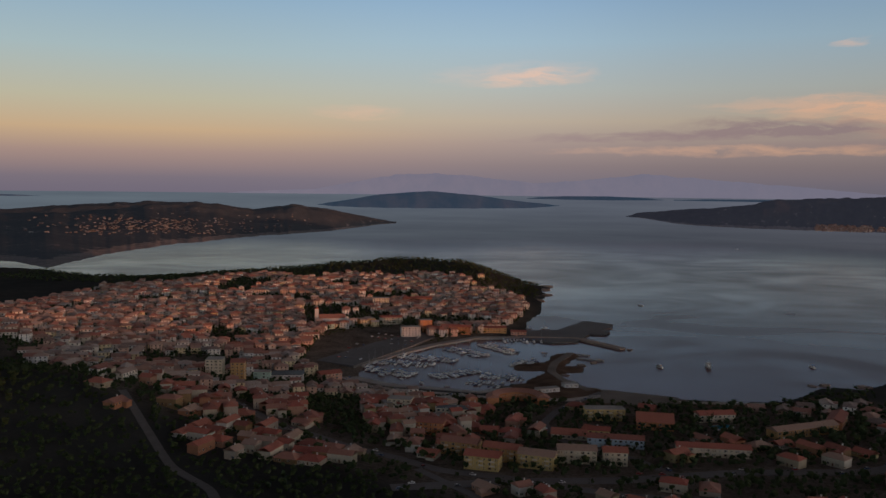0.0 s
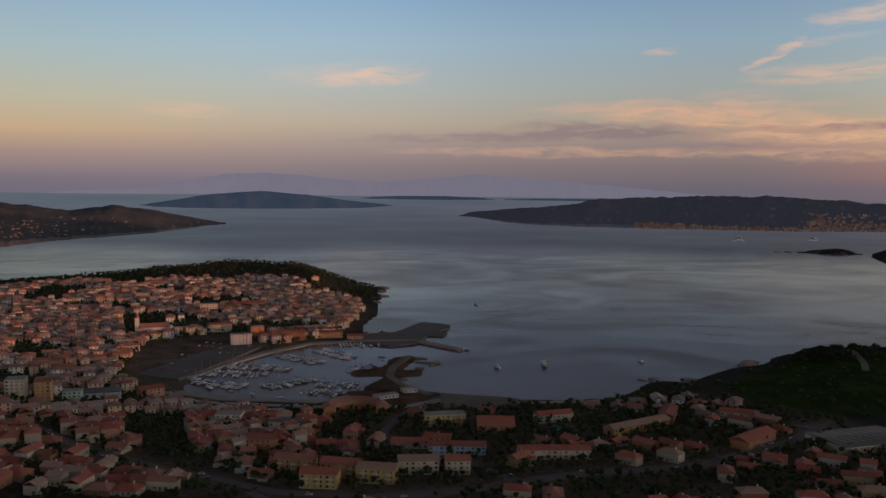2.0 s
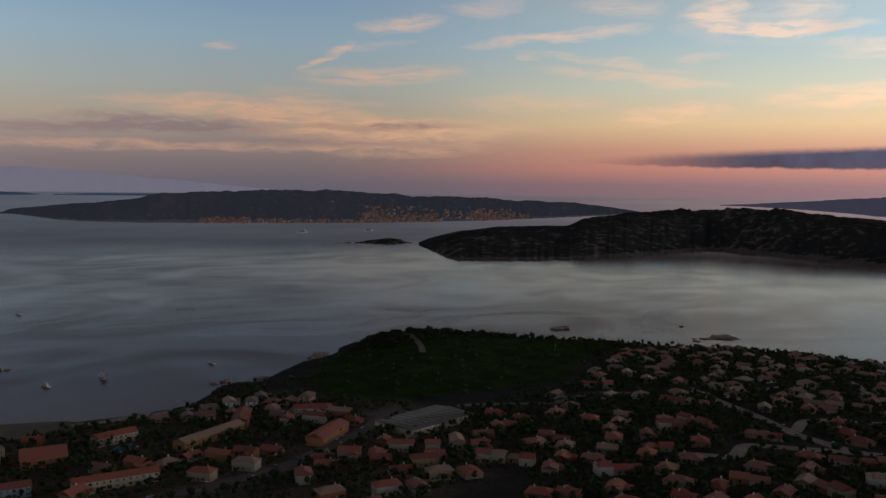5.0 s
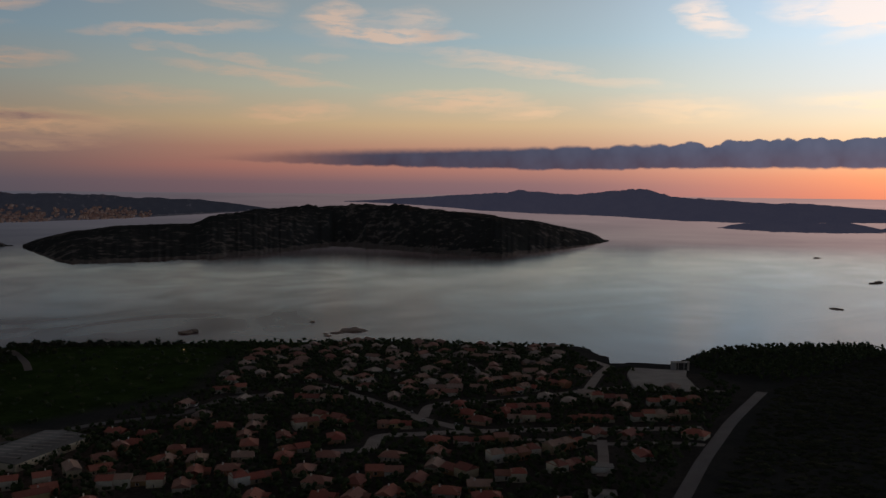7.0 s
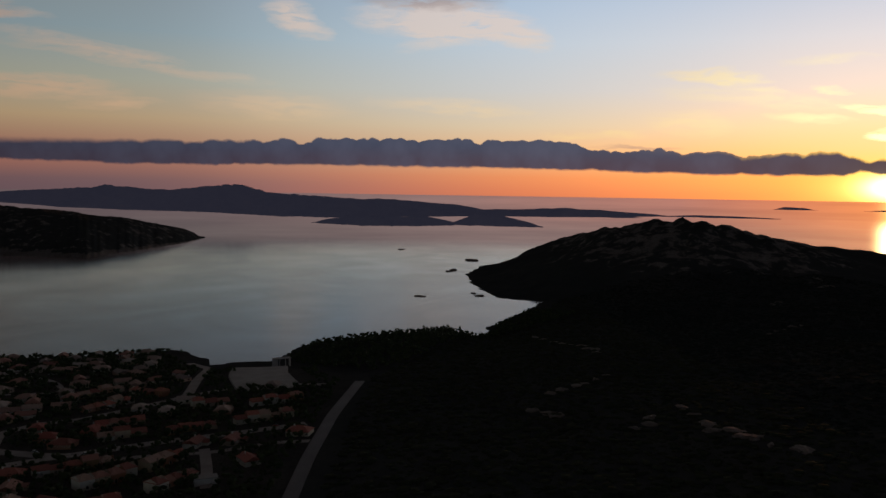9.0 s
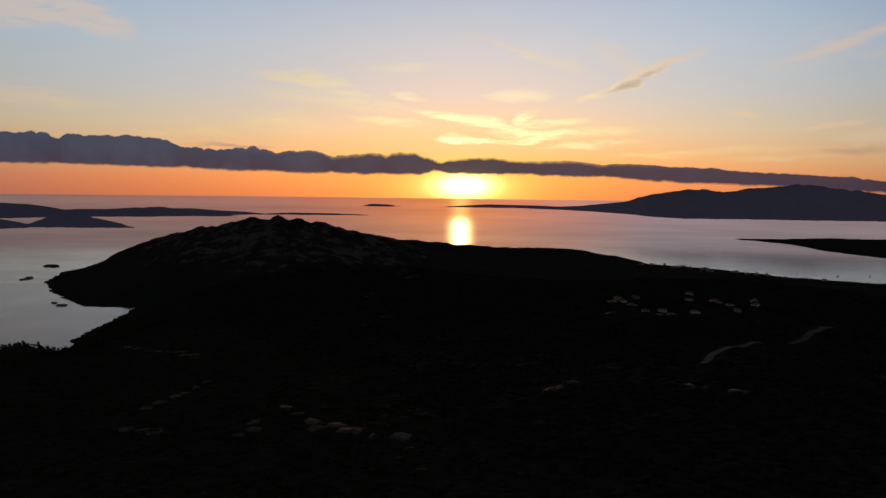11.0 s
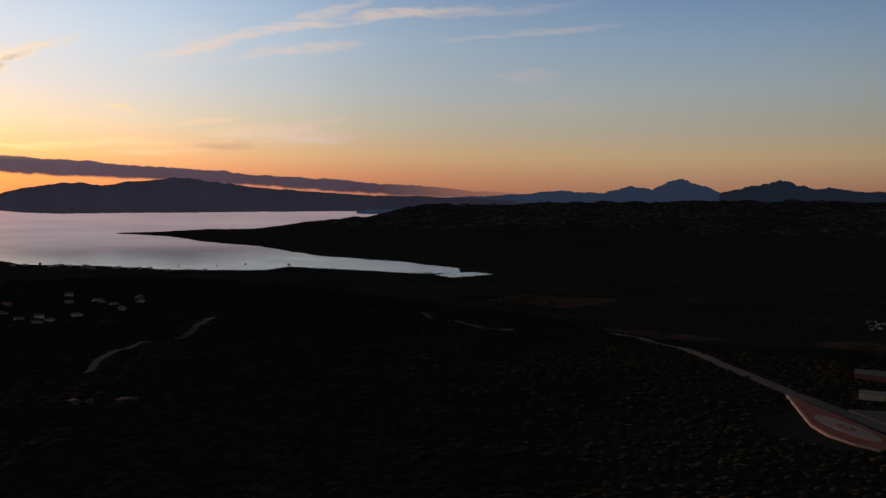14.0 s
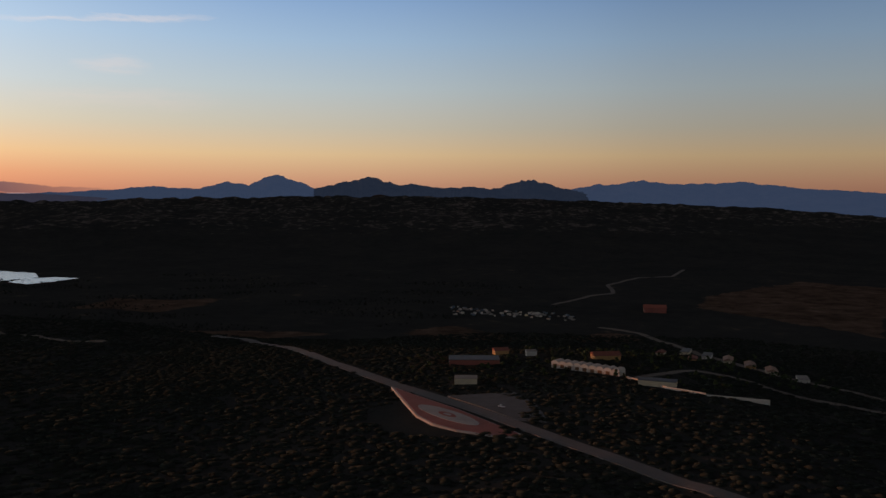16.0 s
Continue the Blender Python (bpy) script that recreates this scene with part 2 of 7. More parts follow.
    sky = n.mix(n.math("MULTIPLY", grey, 0.75), sky, n.mix(n.smooth(el, 4.0, 10.0), srgb(140, 120, 124), srgb(150, 138, 140)))
    # the cloud bank
    foot = n.add("ShaderNodeFloatCurve")
    top = n.add("ShaderNodeFloatCurve")
    for node, k in ((foot, 1), (top, 2)):
        node.mapping.use_clip = False
        c = node.mapping.curves[0]
        pts = [(r[0] / 200.0, (r[k] + 1.0) / 5.0) for r in BANK]
        c.points[0].location, c.points[-1].location = pts[0], pts[-1]
        for p in pts[1:-1]:
            c.points.new(*p)
        node.mapping.update()
        n.put(node.inputs["Value"], n.math("DIVIDE", az, 200.0, clamp=True))
    def billow(scale, seed):
        v = n.add("ShaderNodeTexVoronoi")
        v.feature = "F1"
        n.put(v.inputs["Vector"], n.xyz(n.math("MULTIPLY", az, scale), n.math("MULTIPLY", el, scale * 0.8), seed))
        v.inputs["Scale"].default_value = 1.0
        return n.math("SUBTRACT", 0.45, n.math("POWER", v.outputs[0], 1.6))

    fine = n.math("SUBTRACT", n.noise(n.xyz(n.math("MULTIPLY", az, 1.6), n.math("MULTIPLY", el, 2.6), 9.0), 1.0, 5.0, 0.6), 0.5)
    puff = n.math("ADD", n.math("MULTIPLY", billow(0.42, 1.5), 0.62), n.math("ADD", n.math("MULTIPLY", billow(1.1, 4.0), 0.3), n.math("MULTIPLY", billow(2.6, 6.0), 0.12)))
    lumpy = n.math("MULTIPLY", n.smooth(az, 60.0, 82.0), n.math("MULTIPLY_ADD", n.smooth(az, 116.0, 122.0), -0.7, 1.0))
    topv = n.math("ADD", n.math("MULTIPLY_ADD", top.outputs[0], 5.0, -1.0), n.math("ADD", n.math("MULTIPLY", puff, lumpy), n.math("MULTIPLY", fine, 0.16)))
    footv = n.math("ADD", n.math("MULTIPLY_ADD", foot.outputs[0], 5.0, -1.0), n.math("MULTIPLY_ADD", puff, -0.22, n.math("MULTIPLY", fine, 0.2)))
    soft = n.math("MULTIPLY_ADD", n.smooth(az, 86.0, 54.0), 0.55, 0.08)
    inside = n.math("MULTIPLY", n.smooth(n.math("SUBTRACT", topv, el), 0.0, soft), n.smooth(n.math("SUBTRACT", el, footv), 0.0, 0.2))
    inside = n.math("MULTIPLY", inside, n.math("MULTIPLY", n.smooth(az, 46.0, 60.0), n.math("SUBTRACT", 1.0, n.smooth(az, 150.0, 166.0))))
    rim = n.math("MULTIPLY", n.smooth(n.math("SUBTRACT", topv, el), 0.28, 0.0), bell(7.0, 6.0))
    body = n.mix(n.smooth(n.math("SUBTRACT", el, footv), 0.1, 1.7), srgb(66, 60, 76), srgb(58, 68, 90))
    body = n.mix(n.math("MULTIPLY_ADD", puff, 1.1, 0.12, clamp=True), body, srgb(80, 84, 104))
    body = n.mix(n.math("MULTIPLY", n.smooth(az, 104.0, 118.0), 0.6), body, srgb(66, 54, 66))
    body = n.mix(rim, body, (1.4, 0.8, 0.16))
    sky = n.mix(n.math("MULTIPLY", inside, 0.97), sky, body)
    # the white heart of the sun's glare, in the gap under the bank
    gap = n.math("SUBTRACT", 1.0, n.math("MULTIPLY", inside, 0.97))
    cd = n.math("SUBTRACT", el, 0.5)
    core = n.math("EXPONENT", n.math("MULTIPLY", n.math("ADD", n.math("POWER", n.math("DIVIDE", da, 1.5), 2.0), n.math("POWER", n.math("DIVIDE", cd, 0.62), 2.0)), -1.0))
    halo = n.math("EXPONENT", n.math("MULTIPLY", n.math("ADD", n.math("POWER", n.math("DIVIDE", da, 3.4), 2.0), n.math("POWER", n.math("DIVIDE", cd, 1.3), 2.0)), -1.0))
    sky = n.mix(n.math("MULTIPLY", n.math("MULTIPLY", halo, 0.6), gap), sky, (2.4, 1.5, 0.32))
    sky = n.mix(n.math("MULTIPLY", n.math("MULTIPLY", core, 1.15, clamp=True), gap), sky, (6.0, 4.4, 1.6))
    # brighter all round towards the sunrise, dim overhead
    gain = n.add("ShaderNodeFloatCurve")
    gain.mapping.use_clip = False
    c = gain.mapping.curves[0]
    pts = [((a + 120.0) / 360.0, 0.25 * 2 ** g) for a, g in SKY_GAIN]
    c.points[0].location, c.points[-1].location = pts[0], pts[-1]
    for p in pts[1:-1]:
        c.points.new(*p)
    gain.mapping.update()
    n.put(gain.inputs["Value"], n.math("DIVIDE", n.math("ADD", az, 120.0), 360.0, clamp=True))
    high = n.math("MULTIPLY_ADD", n.smooth(el, 11.0, 32.0), -0.82, 1.0)
    bg = n.add("ShaderNodeBackground")
    n.put(bg.inputs[0], sky)
    n.put(bg.inputs[1], n.math("MULTIPLY", n.math("MULTIPLY", gain.outputs[0], 4.0), high))
    n.put(n.add("ShaderNodeOutputWorld").inputs[0], bg.outputs[0])


make_world()
sun = new("sun", bpy.data.lights.new("sun", "SUN"))
sun.data.energy, sun.data.angle, sun.data.color = 2.8, radians(0.6), (1.0, 0.38, 0.19)
sa, se = radians(SUN_AZ), radians(SUN_EL)
sun.matrix_world = look((0, 0, 600), Vector((0, 0, 600)) - Vector((math.sin(sa) * math.cos(se), math.cos(sa) * math.cos(se), math.sin(se))))

# ---- materials ----
def material(name, build):
    m = bpy.data.materials.new(name)
    m.use_nodes = True
    n = Nodes(m.node_tree)
    out = n.add("ShaderNodeOutputMaterial")
    shader = n.add("ShaderNodeBsdfPrincipled")
    n.put(out.inputs[0], shader.outputs[0])
    build(n, shader.inputs, out)
    return m


def where(n):
    return n.add("ShaderNodeTexCoord").outputs["Object"]


def place(n):
    return n.add("ShaderNodeNewGeometry").outputs["Position"]


def relief(n, i, height, strength, distance, normal=None):
    b = n.add("ShaderNodeBump")
    b.inputs["Strength"].default_value, b.inputs["Distance"].default_value = strength, distance
    n.put(b.inputs["Height"], height)
    if normal is not None:
        n.put(b.inputs["Normal"], normal)
    n.put(i["Normal"], b.outputs[0])


def plain(name, colour, rough=0.7, metal=0.0, spread=0.25, scale=0.6, bump=0.15):
    """One colour with stains and grain."""
    def build(n, i, out):
        p = place(n)
        big, fine = n.noise(p, scale * 0.15, 4.0), n.noise(p, scale * 2.2, 5.0)
        f = n.math("ADD", n.math("MULTIPLY", big, 0.6), n.math("MULTIPLY", fine, 0.4))
        lo, hi = [c * (1 - spread) for c in colour], [min(1, c * (1 + spread)) for c in colour]
        n.put(i["Base Color"], n.ramp(f, [(0.3, lo), (0.7, hi)]))
        i["Roughness"].default_value, i["Metallic"].default_value = rough, metal
        if bump:
            relief(n, i, fine, bump, 0.1)
    return material(name, build)


def palette(name, colours, rough, island=False, tiles=False):
    """A colour drawn for each piece, with stains; tiles adds rows of barrel tiles."""
    def build(n, i, out):
        pick = n.add("ShaderNodeNewGeometry").outputs["Random Per Island"] if island else n.add("ShaderNodeObjectInfo").outputs["Random"]
        stops = [(k / len(colours), c) for k, c in enumerate(colours)]
        base = n.ramp(pick, stops, "CONSTANT")
        p = place(n)
        stain = n.noise(p, 0.5, 5.0, 0.62)
        fine = n.noise(p, 3.5, 4.0)
        f = n.math("MULTIPLY_ADD", stain, 0.9, n.math("MULTIPLY_ADD", fine, 0.5, 0.3))
        n.put(i["Base Color"], n.mix(1.0, base, n.ramp(f, [(0.45, (0.5, 0.48, 0.46)), (0.95, (1.0, 1.0, 1.0)), (1.0, (1.08, 1.06, 1.02))]), "MULTIPLY"))
        i["Roughness"].default_value = rough
        if tiles:
            wave = n.add("ShaderNodeTexWave")
            wave.wave_type, wave.bands_direction = "BANDS", "DIAGONAL"
            n.put(wave.inputs["Vector"], where(n))
            wave.inputs["Scale"].default_value, wave.inputs["Distortion"].default_value = 1.1, 0.6
            relief(n, i, wave.outputs[1], 0.5, 0.15)
        else:
            relief(n, i, fine, 0.2, 0.05)
    return material(name, build)


WALL_TONES = [tuple(0.95 * v for v in c) for c in [(0.62, 0.50, 0.34), (0.40, 0.25, 0.12), (0.58, 0.28, 0.15), (0.86, 0.80, 0.70), (0.52, 0.24, 0.13), (0.66, 0.52, 0.26),
              (0.72, 0.58, 0.42), (0.78, 0.68, 0.52), (0.62, 0.52, 0.42), (0.80, 0.72, 0.58), (0.64, 0.36, 0.24)]]
ROOF_TONES = [tuple(min(1, 1.08 * v) for v in c) for c in [(0.36, 0.085, 0.055), (0.31, 0.10, 0.07), (0.40, 0.11, 0.07), (0.27, 0.08, 0.055), (0.35, 0.15, 0.105), (0.42, 0.13, 0.08), (0.38, 0.24, 0.18)]]
OLD_WALLS = [(0.74, 0.67, 0.57), (0.58, 0.48, 0.36), (0.66, 0.42, 0.30), (0.50, 0.43, 0.37), (0.68, 0.61, 0.52), (0.40, 0.27, 0.20), (0.68, 0.54, 0.30), (0.80, 0.76, 0.70), (0.56, 0.34, 0.24), (0.46, 0.44, 0.42)]
OLD_ROOFS = [(0.33, 0.18, 0.135), (0.42, 0.28, 0.22), (0.32, 0.12, 0.085), (0.44, 0.34, 0.29), (0.38, 0.15, 0.10), (0.26, 0.18, 0.155), (0.40, 0.22, 0.16)]


def greyed(colour, amount):
    """A colour mixed part of the way to its own grey."""
    mean = sum(colour) / 3
    return tuple(c + (mean - c) * amount for c in colour)


MAT = {
    "wall": palette("painted_render", [tuple(0.64 * v for v in c) for c in WALL_TONES], 0.85), "wall_far": palette("painted_render_far", [greyed(c, 0.15) for c in OLD_WALLS], 0.85, island=True),
    "roof": palette("clay_tiles", [greyed(c, 0.14) for c in ROOF_TONES], 0.8, tiles=True), "roof_far": palette("clay_tiles_far", [greyed(c, 0.22) for c in OLD_ROOFS], 0.8, island=True, tiles=True),
    "shutter": palette("painted_shutters", [(0.10, 0.14, 0.09), (0.20, 0.11, 0.06), (0.32, 0.30, 0.27), (0.09, 0.13, 0.18)], 0.6),
    "trim": plain("pale_trim", (0.62, 0.58, 0.52), 0.7),
    "door": plain("door_wood", (0.16, 0.08, 0.04), 0.6),
    "concrete": plain("concrete", (0.30, 0.28, 0.26), 0.9, scale=0.4),
    "worn_asphalt": plain("worn_asphalt", (0.11, 0.105, 0.105), 0.9, spread=0.35, scale=0.08, bump=0.1),
    "asphalt": plain("asphalt", (0.13, 0.12, 0.12), 0.9, scale=0.3, bump=0.1),
    "dirt_road": plain("sandy_track", (0.15, 0.125, 0.105), 0.95, scale=0.3),
    "pavement": plain("stone_pavement", (0.34, 0.30, 0.27), 0.9, scale=0.5),
    "red_paving": plain("red_paving", (0.34, 0.11, 0.09), 0.85, scale=0.5),
    "pale_paving": plain("pale_paving", (0.42, 0.38, 0.36), 0.85, scale=0.5),
    "bark": plain("bark", (0.10, 0.07, 0.05), 0.95, scale=3.0),
    "granite": plain("granite", (0.30, 0.23, 0.19), 0.9, spread=0.4, scale=0.12, bump=0.6),
    "white_hull": palette("boat_hulls", [(0.74, 0.74, 0.74), (0.78, 0.77, 0.74), (0.70, 0.72, 0.74), (0.10, 0.13, 0.22), (0.76, 0.76, 0.76)], 0.3),
    "deck": plain("boat_deck", (0.56, 0.50, 0.42), 0.5),
    "metal": plain("grey_metal", (0.45, 0.46, 0.48), 0.35, metal=1.0, spread=0.1),
    "paint_white": plain("white_paint", (0.76, 0.76, 0.75), 0.4, spread=0.08),
    "slate": plain("dark_roofing", (0.05, 0.055, 0.065), 0.6),
    "rubber": plain("rubber", (0.02, 0.02, 0.02), 0.85),
    "car_paint": palette("car_paint", [(0.75, 0.75, 0.75), (0.10, 0.10, 0.11), (0.42, 0.43, 0.45), (0.35, 0.04, 0.03), (0.06, 0.10, 0.22), (0.7, 0.7, 0.7)], 0.3),
    "sheet": plain("sheet_roofing", (0.15, 0.145, 0.14), 0.6, scale=0.2),
    "grass": plain("sports_grass", (0.06, 0.10, 0.035), 0.95, scale=0.2),
    "canvas_blue": plain("blue_canvas", (0.03, 0.10, 0.24), 0.7),
}


def leaf_build(tones, gloss=0.15, depth=0.9):
    def build(n, i, out):
        g = n.add("ShaderNodeNewGeometry")
        p = g.outputs["Position"]
        f = n.math("ADD", n.math("MULTIPLY", g.outputs["Random Per Island"], 0.5), n.math("MULTIPLY", n.noise(p, 0.06, 3.0), 0.5))
        n.put(i["Base Color"], n.ramp(f, [(0.2, tones[0]), (0.5, tones[1]), (0.8, tones[2])]))
        i["Roughness"].default_value = 0.8
        i["Specular IOR Level"].default_value = gloss
        relief(n, i, n.noise(p, 2.5, 4.0, 0.7), depth, 0.4)
    return build


MAT["leaf"] = material("leaves", leaf_build([(0.020, 0.032, 0.014), (0.035, 0.052, 0.020), (0.058, 0.070, 0.028)]))
MAT["scrub"] = material("scrub_leaves", leaf_build([(0.030, 0.036, 0.024), (0.040, 0.045, 0.030), (0.054, 0.056, 0.038)], 0.0, 0.5))


def glass_build(n, i, out):
    i["Base Color"].default_value = (0.02, 0.024, 0.03, 1)
    i["Roughness"].default_value = 0.12
    i["IOR"].default_value = 1.5


MAT["glass"] = material("window_glass", glass_build)


def pool_build(n, i, out):
    i["Base Color"].default_value = (0.05, 0.28, 0.42, 1)
    i["Roughness"].default_value = 0.05
    relief(n, i, n.noise(place(n), 1.5, 3.0), 0.2, 0.1)


MAT["pool"] = material("pool_water", pool_build)


# Painted sky reflection on the far sea: bearing, colour, stops.
FAR_SEA_GLOW = [(-120, (84, 94, 106), 0.0), (-25, (92, 102, 112), 0.0), (10, (92, 98, 110), -0.1), (35, (96, 96, 108), 0.0), (55, (128, 112, 116), 0.1), (75, (136, 114, 116), 0.7), (90, (146, 116, 112), 1.2),
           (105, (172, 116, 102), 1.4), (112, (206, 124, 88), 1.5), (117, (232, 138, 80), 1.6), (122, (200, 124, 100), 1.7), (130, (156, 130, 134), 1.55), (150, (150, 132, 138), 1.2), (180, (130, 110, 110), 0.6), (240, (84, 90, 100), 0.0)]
NEAR_EDGE_GLOW = [(-120, (76, 84, 93), 0.0), (-25, (82, 89, 97), 0.0), (10, (71, 76, 85), 0.0), (35, (74, 75, 83), 0.0), (55, (96, 92, 98), 0.1), (75, (120, 108, 108), 0.7), (90, (128, 109, 107), 1.2),
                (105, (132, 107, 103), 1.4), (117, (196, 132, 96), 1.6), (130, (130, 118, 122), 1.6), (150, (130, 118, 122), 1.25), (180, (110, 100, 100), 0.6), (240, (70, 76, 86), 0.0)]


def sea_build(n, i, out):
    p = place(n)
    sep = n.add("ShaderNodeSeparateXYZ")
    n.put(sep.inputs[0], p)
    x, y, z = sep.outputs
    # slicks and currents: long bands, bent
    band = n.xyz(n.math("MULTIPLY", x, 0.0012), n.math("MULTIPLY", y, 0.0018), 0.0)
    slick = n.noise(band, 1.0, 6.0, 0.55)
    swirl = n.add("ShaderNodeTexNoise")
    swirl.inputs["Scale"].default_value, swirl.inputs["Detail"].default_value, swirl.inputs["Distortion"].default_value = 1.0, 5.0, 2.2
    n.put(swirl.inputs["Vector"], n.xyz(n.math("MULTIPLY", x, 0.0030), n.math("MULTIPLY", y, 0.0040), 4.0))
    calm = n.math("ADD", n.math("MULTIPLY", slick, 0.55), n.math("MULTIPLY", swirl.outputs[0], 0.45))
    calm = n.smooth(calm, 0.36, 0.70)
    # over the northern roads the water mirrors less and is slightly rougher
    north_reach = n.math("MULTIPLY", n.math("MULTIPLY", n.smooth(y, 420.0, 900.0), n.smooth(y, 3600.0, 2000.0)), n.math("MULTIPLY", n.smooth(x, 2300.0, 900.0), n.math("SUBTRACT", 1.0, n.math("MULTIPLY", calm, 0.45))))
    n.put(i["Base Color"], n.mix(calm, (0.115, 0.055, 0.056), (0.150, 0.078, 0.076)))
    n.put(i["Roughness"], n.math("ADD", n.math("MULTIPLY_ADD", n.smooth(y, 1200.0, 3000.0), 0.02, n.math("MULTIPLY_ADD", calm, -0.06, 0.165)), n.math("MULTIPLY", north_reach, 0.04)))
    i["Specular Tint"].default_value = (1.0, 0.81, 0.78, 1)
    # specular is raised toward the south
    south_reach = n.smooth(y, -250.0, -1100.0)
    n.put(i["Specular IOR Level"], n.math("MULTIPLY_ADD", south_reach, 0.3, n.math("MULTIPLY_ADD", calm, 0.10, n.math("MULTIPLY_ADD", north_reach, -0.16, 0.19))))
    i["IOR"].default_value = 1.333
    # at a low angle the facets that show lean toward the land
    lx, ly = n.math("SUBTRACT", x, 70.0), n.math("SUBTRACT", y, 75.0)
    lean = n.math("DIVIDE", -0.020, n.math("SQRT", n.math("ADD", n.math("MULTIPLY", lx, lx), n.math("MULTIPLY", ly, ly))))
    n.put(i["Normal"], n.xyz(n.math("MULTIPLY", lx, lean), n.math("MULTIPLY", ly, lean), 1.0))
    # toward the horizon the water is a plain backdrop, the mirrored sky painted in as emission
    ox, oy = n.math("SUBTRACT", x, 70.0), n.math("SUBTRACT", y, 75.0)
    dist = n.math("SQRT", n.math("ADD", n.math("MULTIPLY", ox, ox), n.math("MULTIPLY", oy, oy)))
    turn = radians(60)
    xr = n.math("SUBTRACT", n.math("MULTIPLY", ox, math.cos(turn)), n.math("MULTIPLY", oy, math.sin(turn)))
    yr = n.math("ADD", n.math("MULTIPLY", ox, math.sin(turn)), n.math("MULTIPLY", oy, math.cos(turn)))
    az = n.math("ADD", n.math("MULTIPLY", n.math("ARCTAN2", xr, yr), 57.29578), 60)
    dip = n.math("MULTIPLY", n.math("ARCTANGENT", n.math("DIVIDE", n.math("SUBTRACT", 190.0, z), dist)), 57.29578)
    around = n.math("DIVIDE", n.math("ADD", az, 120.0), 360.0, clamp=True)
    tone, close = [n.ramp(around, [((a + 120) / 360, tuple(v * 2 ** g for v in srgb(*c))) for a, c, g in rows]) for rows in (FAR_SEA_GLOW, NEAR_EDGE_GLOW)]
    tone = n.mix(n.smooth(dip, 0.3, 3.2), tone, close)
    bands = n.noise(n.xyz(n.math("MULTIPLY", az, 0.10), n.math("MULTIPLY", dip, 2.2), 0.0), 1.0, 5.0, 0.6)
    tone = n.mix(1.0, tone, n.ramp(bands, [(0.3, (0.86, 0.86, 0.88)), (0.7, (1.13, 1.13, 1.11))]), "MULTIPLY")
    # the sun's glint on the water, painted into the emission as a narrow column
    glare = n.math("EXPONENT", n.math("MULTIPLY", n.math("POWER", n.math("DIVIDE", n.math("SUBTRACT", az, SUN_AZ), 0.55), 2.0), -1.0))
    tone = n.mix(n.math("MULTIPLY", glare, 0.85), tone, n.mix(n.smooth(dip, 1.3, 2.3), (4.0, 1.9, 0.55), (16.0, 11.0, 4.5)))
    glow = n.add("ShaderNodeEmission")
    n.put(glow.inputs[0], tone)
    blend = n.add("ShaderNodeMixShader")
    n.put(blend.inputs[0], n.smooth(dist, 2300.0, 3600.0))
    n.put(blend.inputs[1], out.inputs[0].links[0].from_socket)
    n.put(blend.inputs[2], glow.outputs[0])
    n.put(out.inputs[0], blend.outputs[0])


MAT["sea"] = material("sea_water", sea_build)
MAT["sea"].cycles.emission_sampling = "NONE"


def land_build(n, i, out):
    p = place(n)
    layer = n.add("ShaderNodeVertexColor")
    layer.layer_name = "cover"
    kind = layer.outputs[0]
    k = n.add("ShaderNodeSeparateColor")
    n.put(k.inputs[0], kind)
    town, bare, rock = k.outputs[0], k.outputs[1], k.outputs[2]
    big, mid, fine = n.noise(p, 0.006, 5.0), n.noise(p, 0.035, 6.0, 0.62), n.noise(p, 0.35, 5.0, 0.65)
    scrub = n.ramp(n.math("ADD", n.math("MULTIPLY", mid, 0.4), n.math("MULTIPLY_ADD", fine, 0.25, n.math("MULTIPLY", big, 0.35))),
                   [(0.36, (0.037, 0.041, 0.040)), (0.5, (0.050, 0.053, 0.052)), (0.62, (0.066, 0.065, 0.060)), (0.74, (0.095, 0.080, 0.068))])
    stone = n.ramp(n.math("ADD", n.math("MULTIPLY", mid, 0.35), n.math("MULTIPLY", fine, 0.65)), [(0.35, (0.07, 0.057, 0.05)), (0.55, (0.17, 0.152, 0.14)), (0.75, (0.29, 0.262, 0.245))])
    dry = n.ramp(mid, [(0.35, (0.07, 0.05, 0.038)), (0.6, (0.15, 0.105, 0.08)), (0.75, (0.20, 0.15, 0.115))])
    paved = n.ramp(n.math("ADD", n.math("MULTIPLY", mid, 0.5), n.math("MULTIPLY", fine, 0.5)), [(0.35, (0.055, 0.050, 0.040)), (0.5, (0.135, 0.115, 0.098)), (0.68, (0.24, 0.205, 0.175))])
    outcrop = n.smooth(n.math("ADD", n.math("MULTIPLY", rock, 0.42), n.math("MULTIPLY_ADD", mid, 0.9, n.math("MULTIPLY", big, 0.35))), 1.02, 1.13)
    c = n.mix(outcrop, scrub, stone)
    c = n.mix(n.smooth(n.math("ADD", bare, n.math("MULTIPLY_ADD", big, 0.4, n.math("MULTIPLY", mid, 0.9))), 1.12, 1.32), c, dry)
    meadow = n.ramp(n.math("ADD", n.math("MULTIPLY", mid, 0.6), n.math("MULTIPLY", fine, 0.4)), [(0.35, (0.020, 0.036, 0.012)), (0.55, (0.040, 0.066, 0.020)), (0.7, (0.066, 0.092, 0.034))])
    c = n.mix(layer.outputs[1], c, meadow)
    c = n.mix(town, c, paved)
    n.put(i["Base Color"], c)
    i["Roughness"].default_value = 1.0
    i["Specular IOR Level"].default_value = 0.0
    relief(n, i, n.math("ADD", n.math("MULTIPLY", mid, 1.5), fine), 0.3, 0.55)


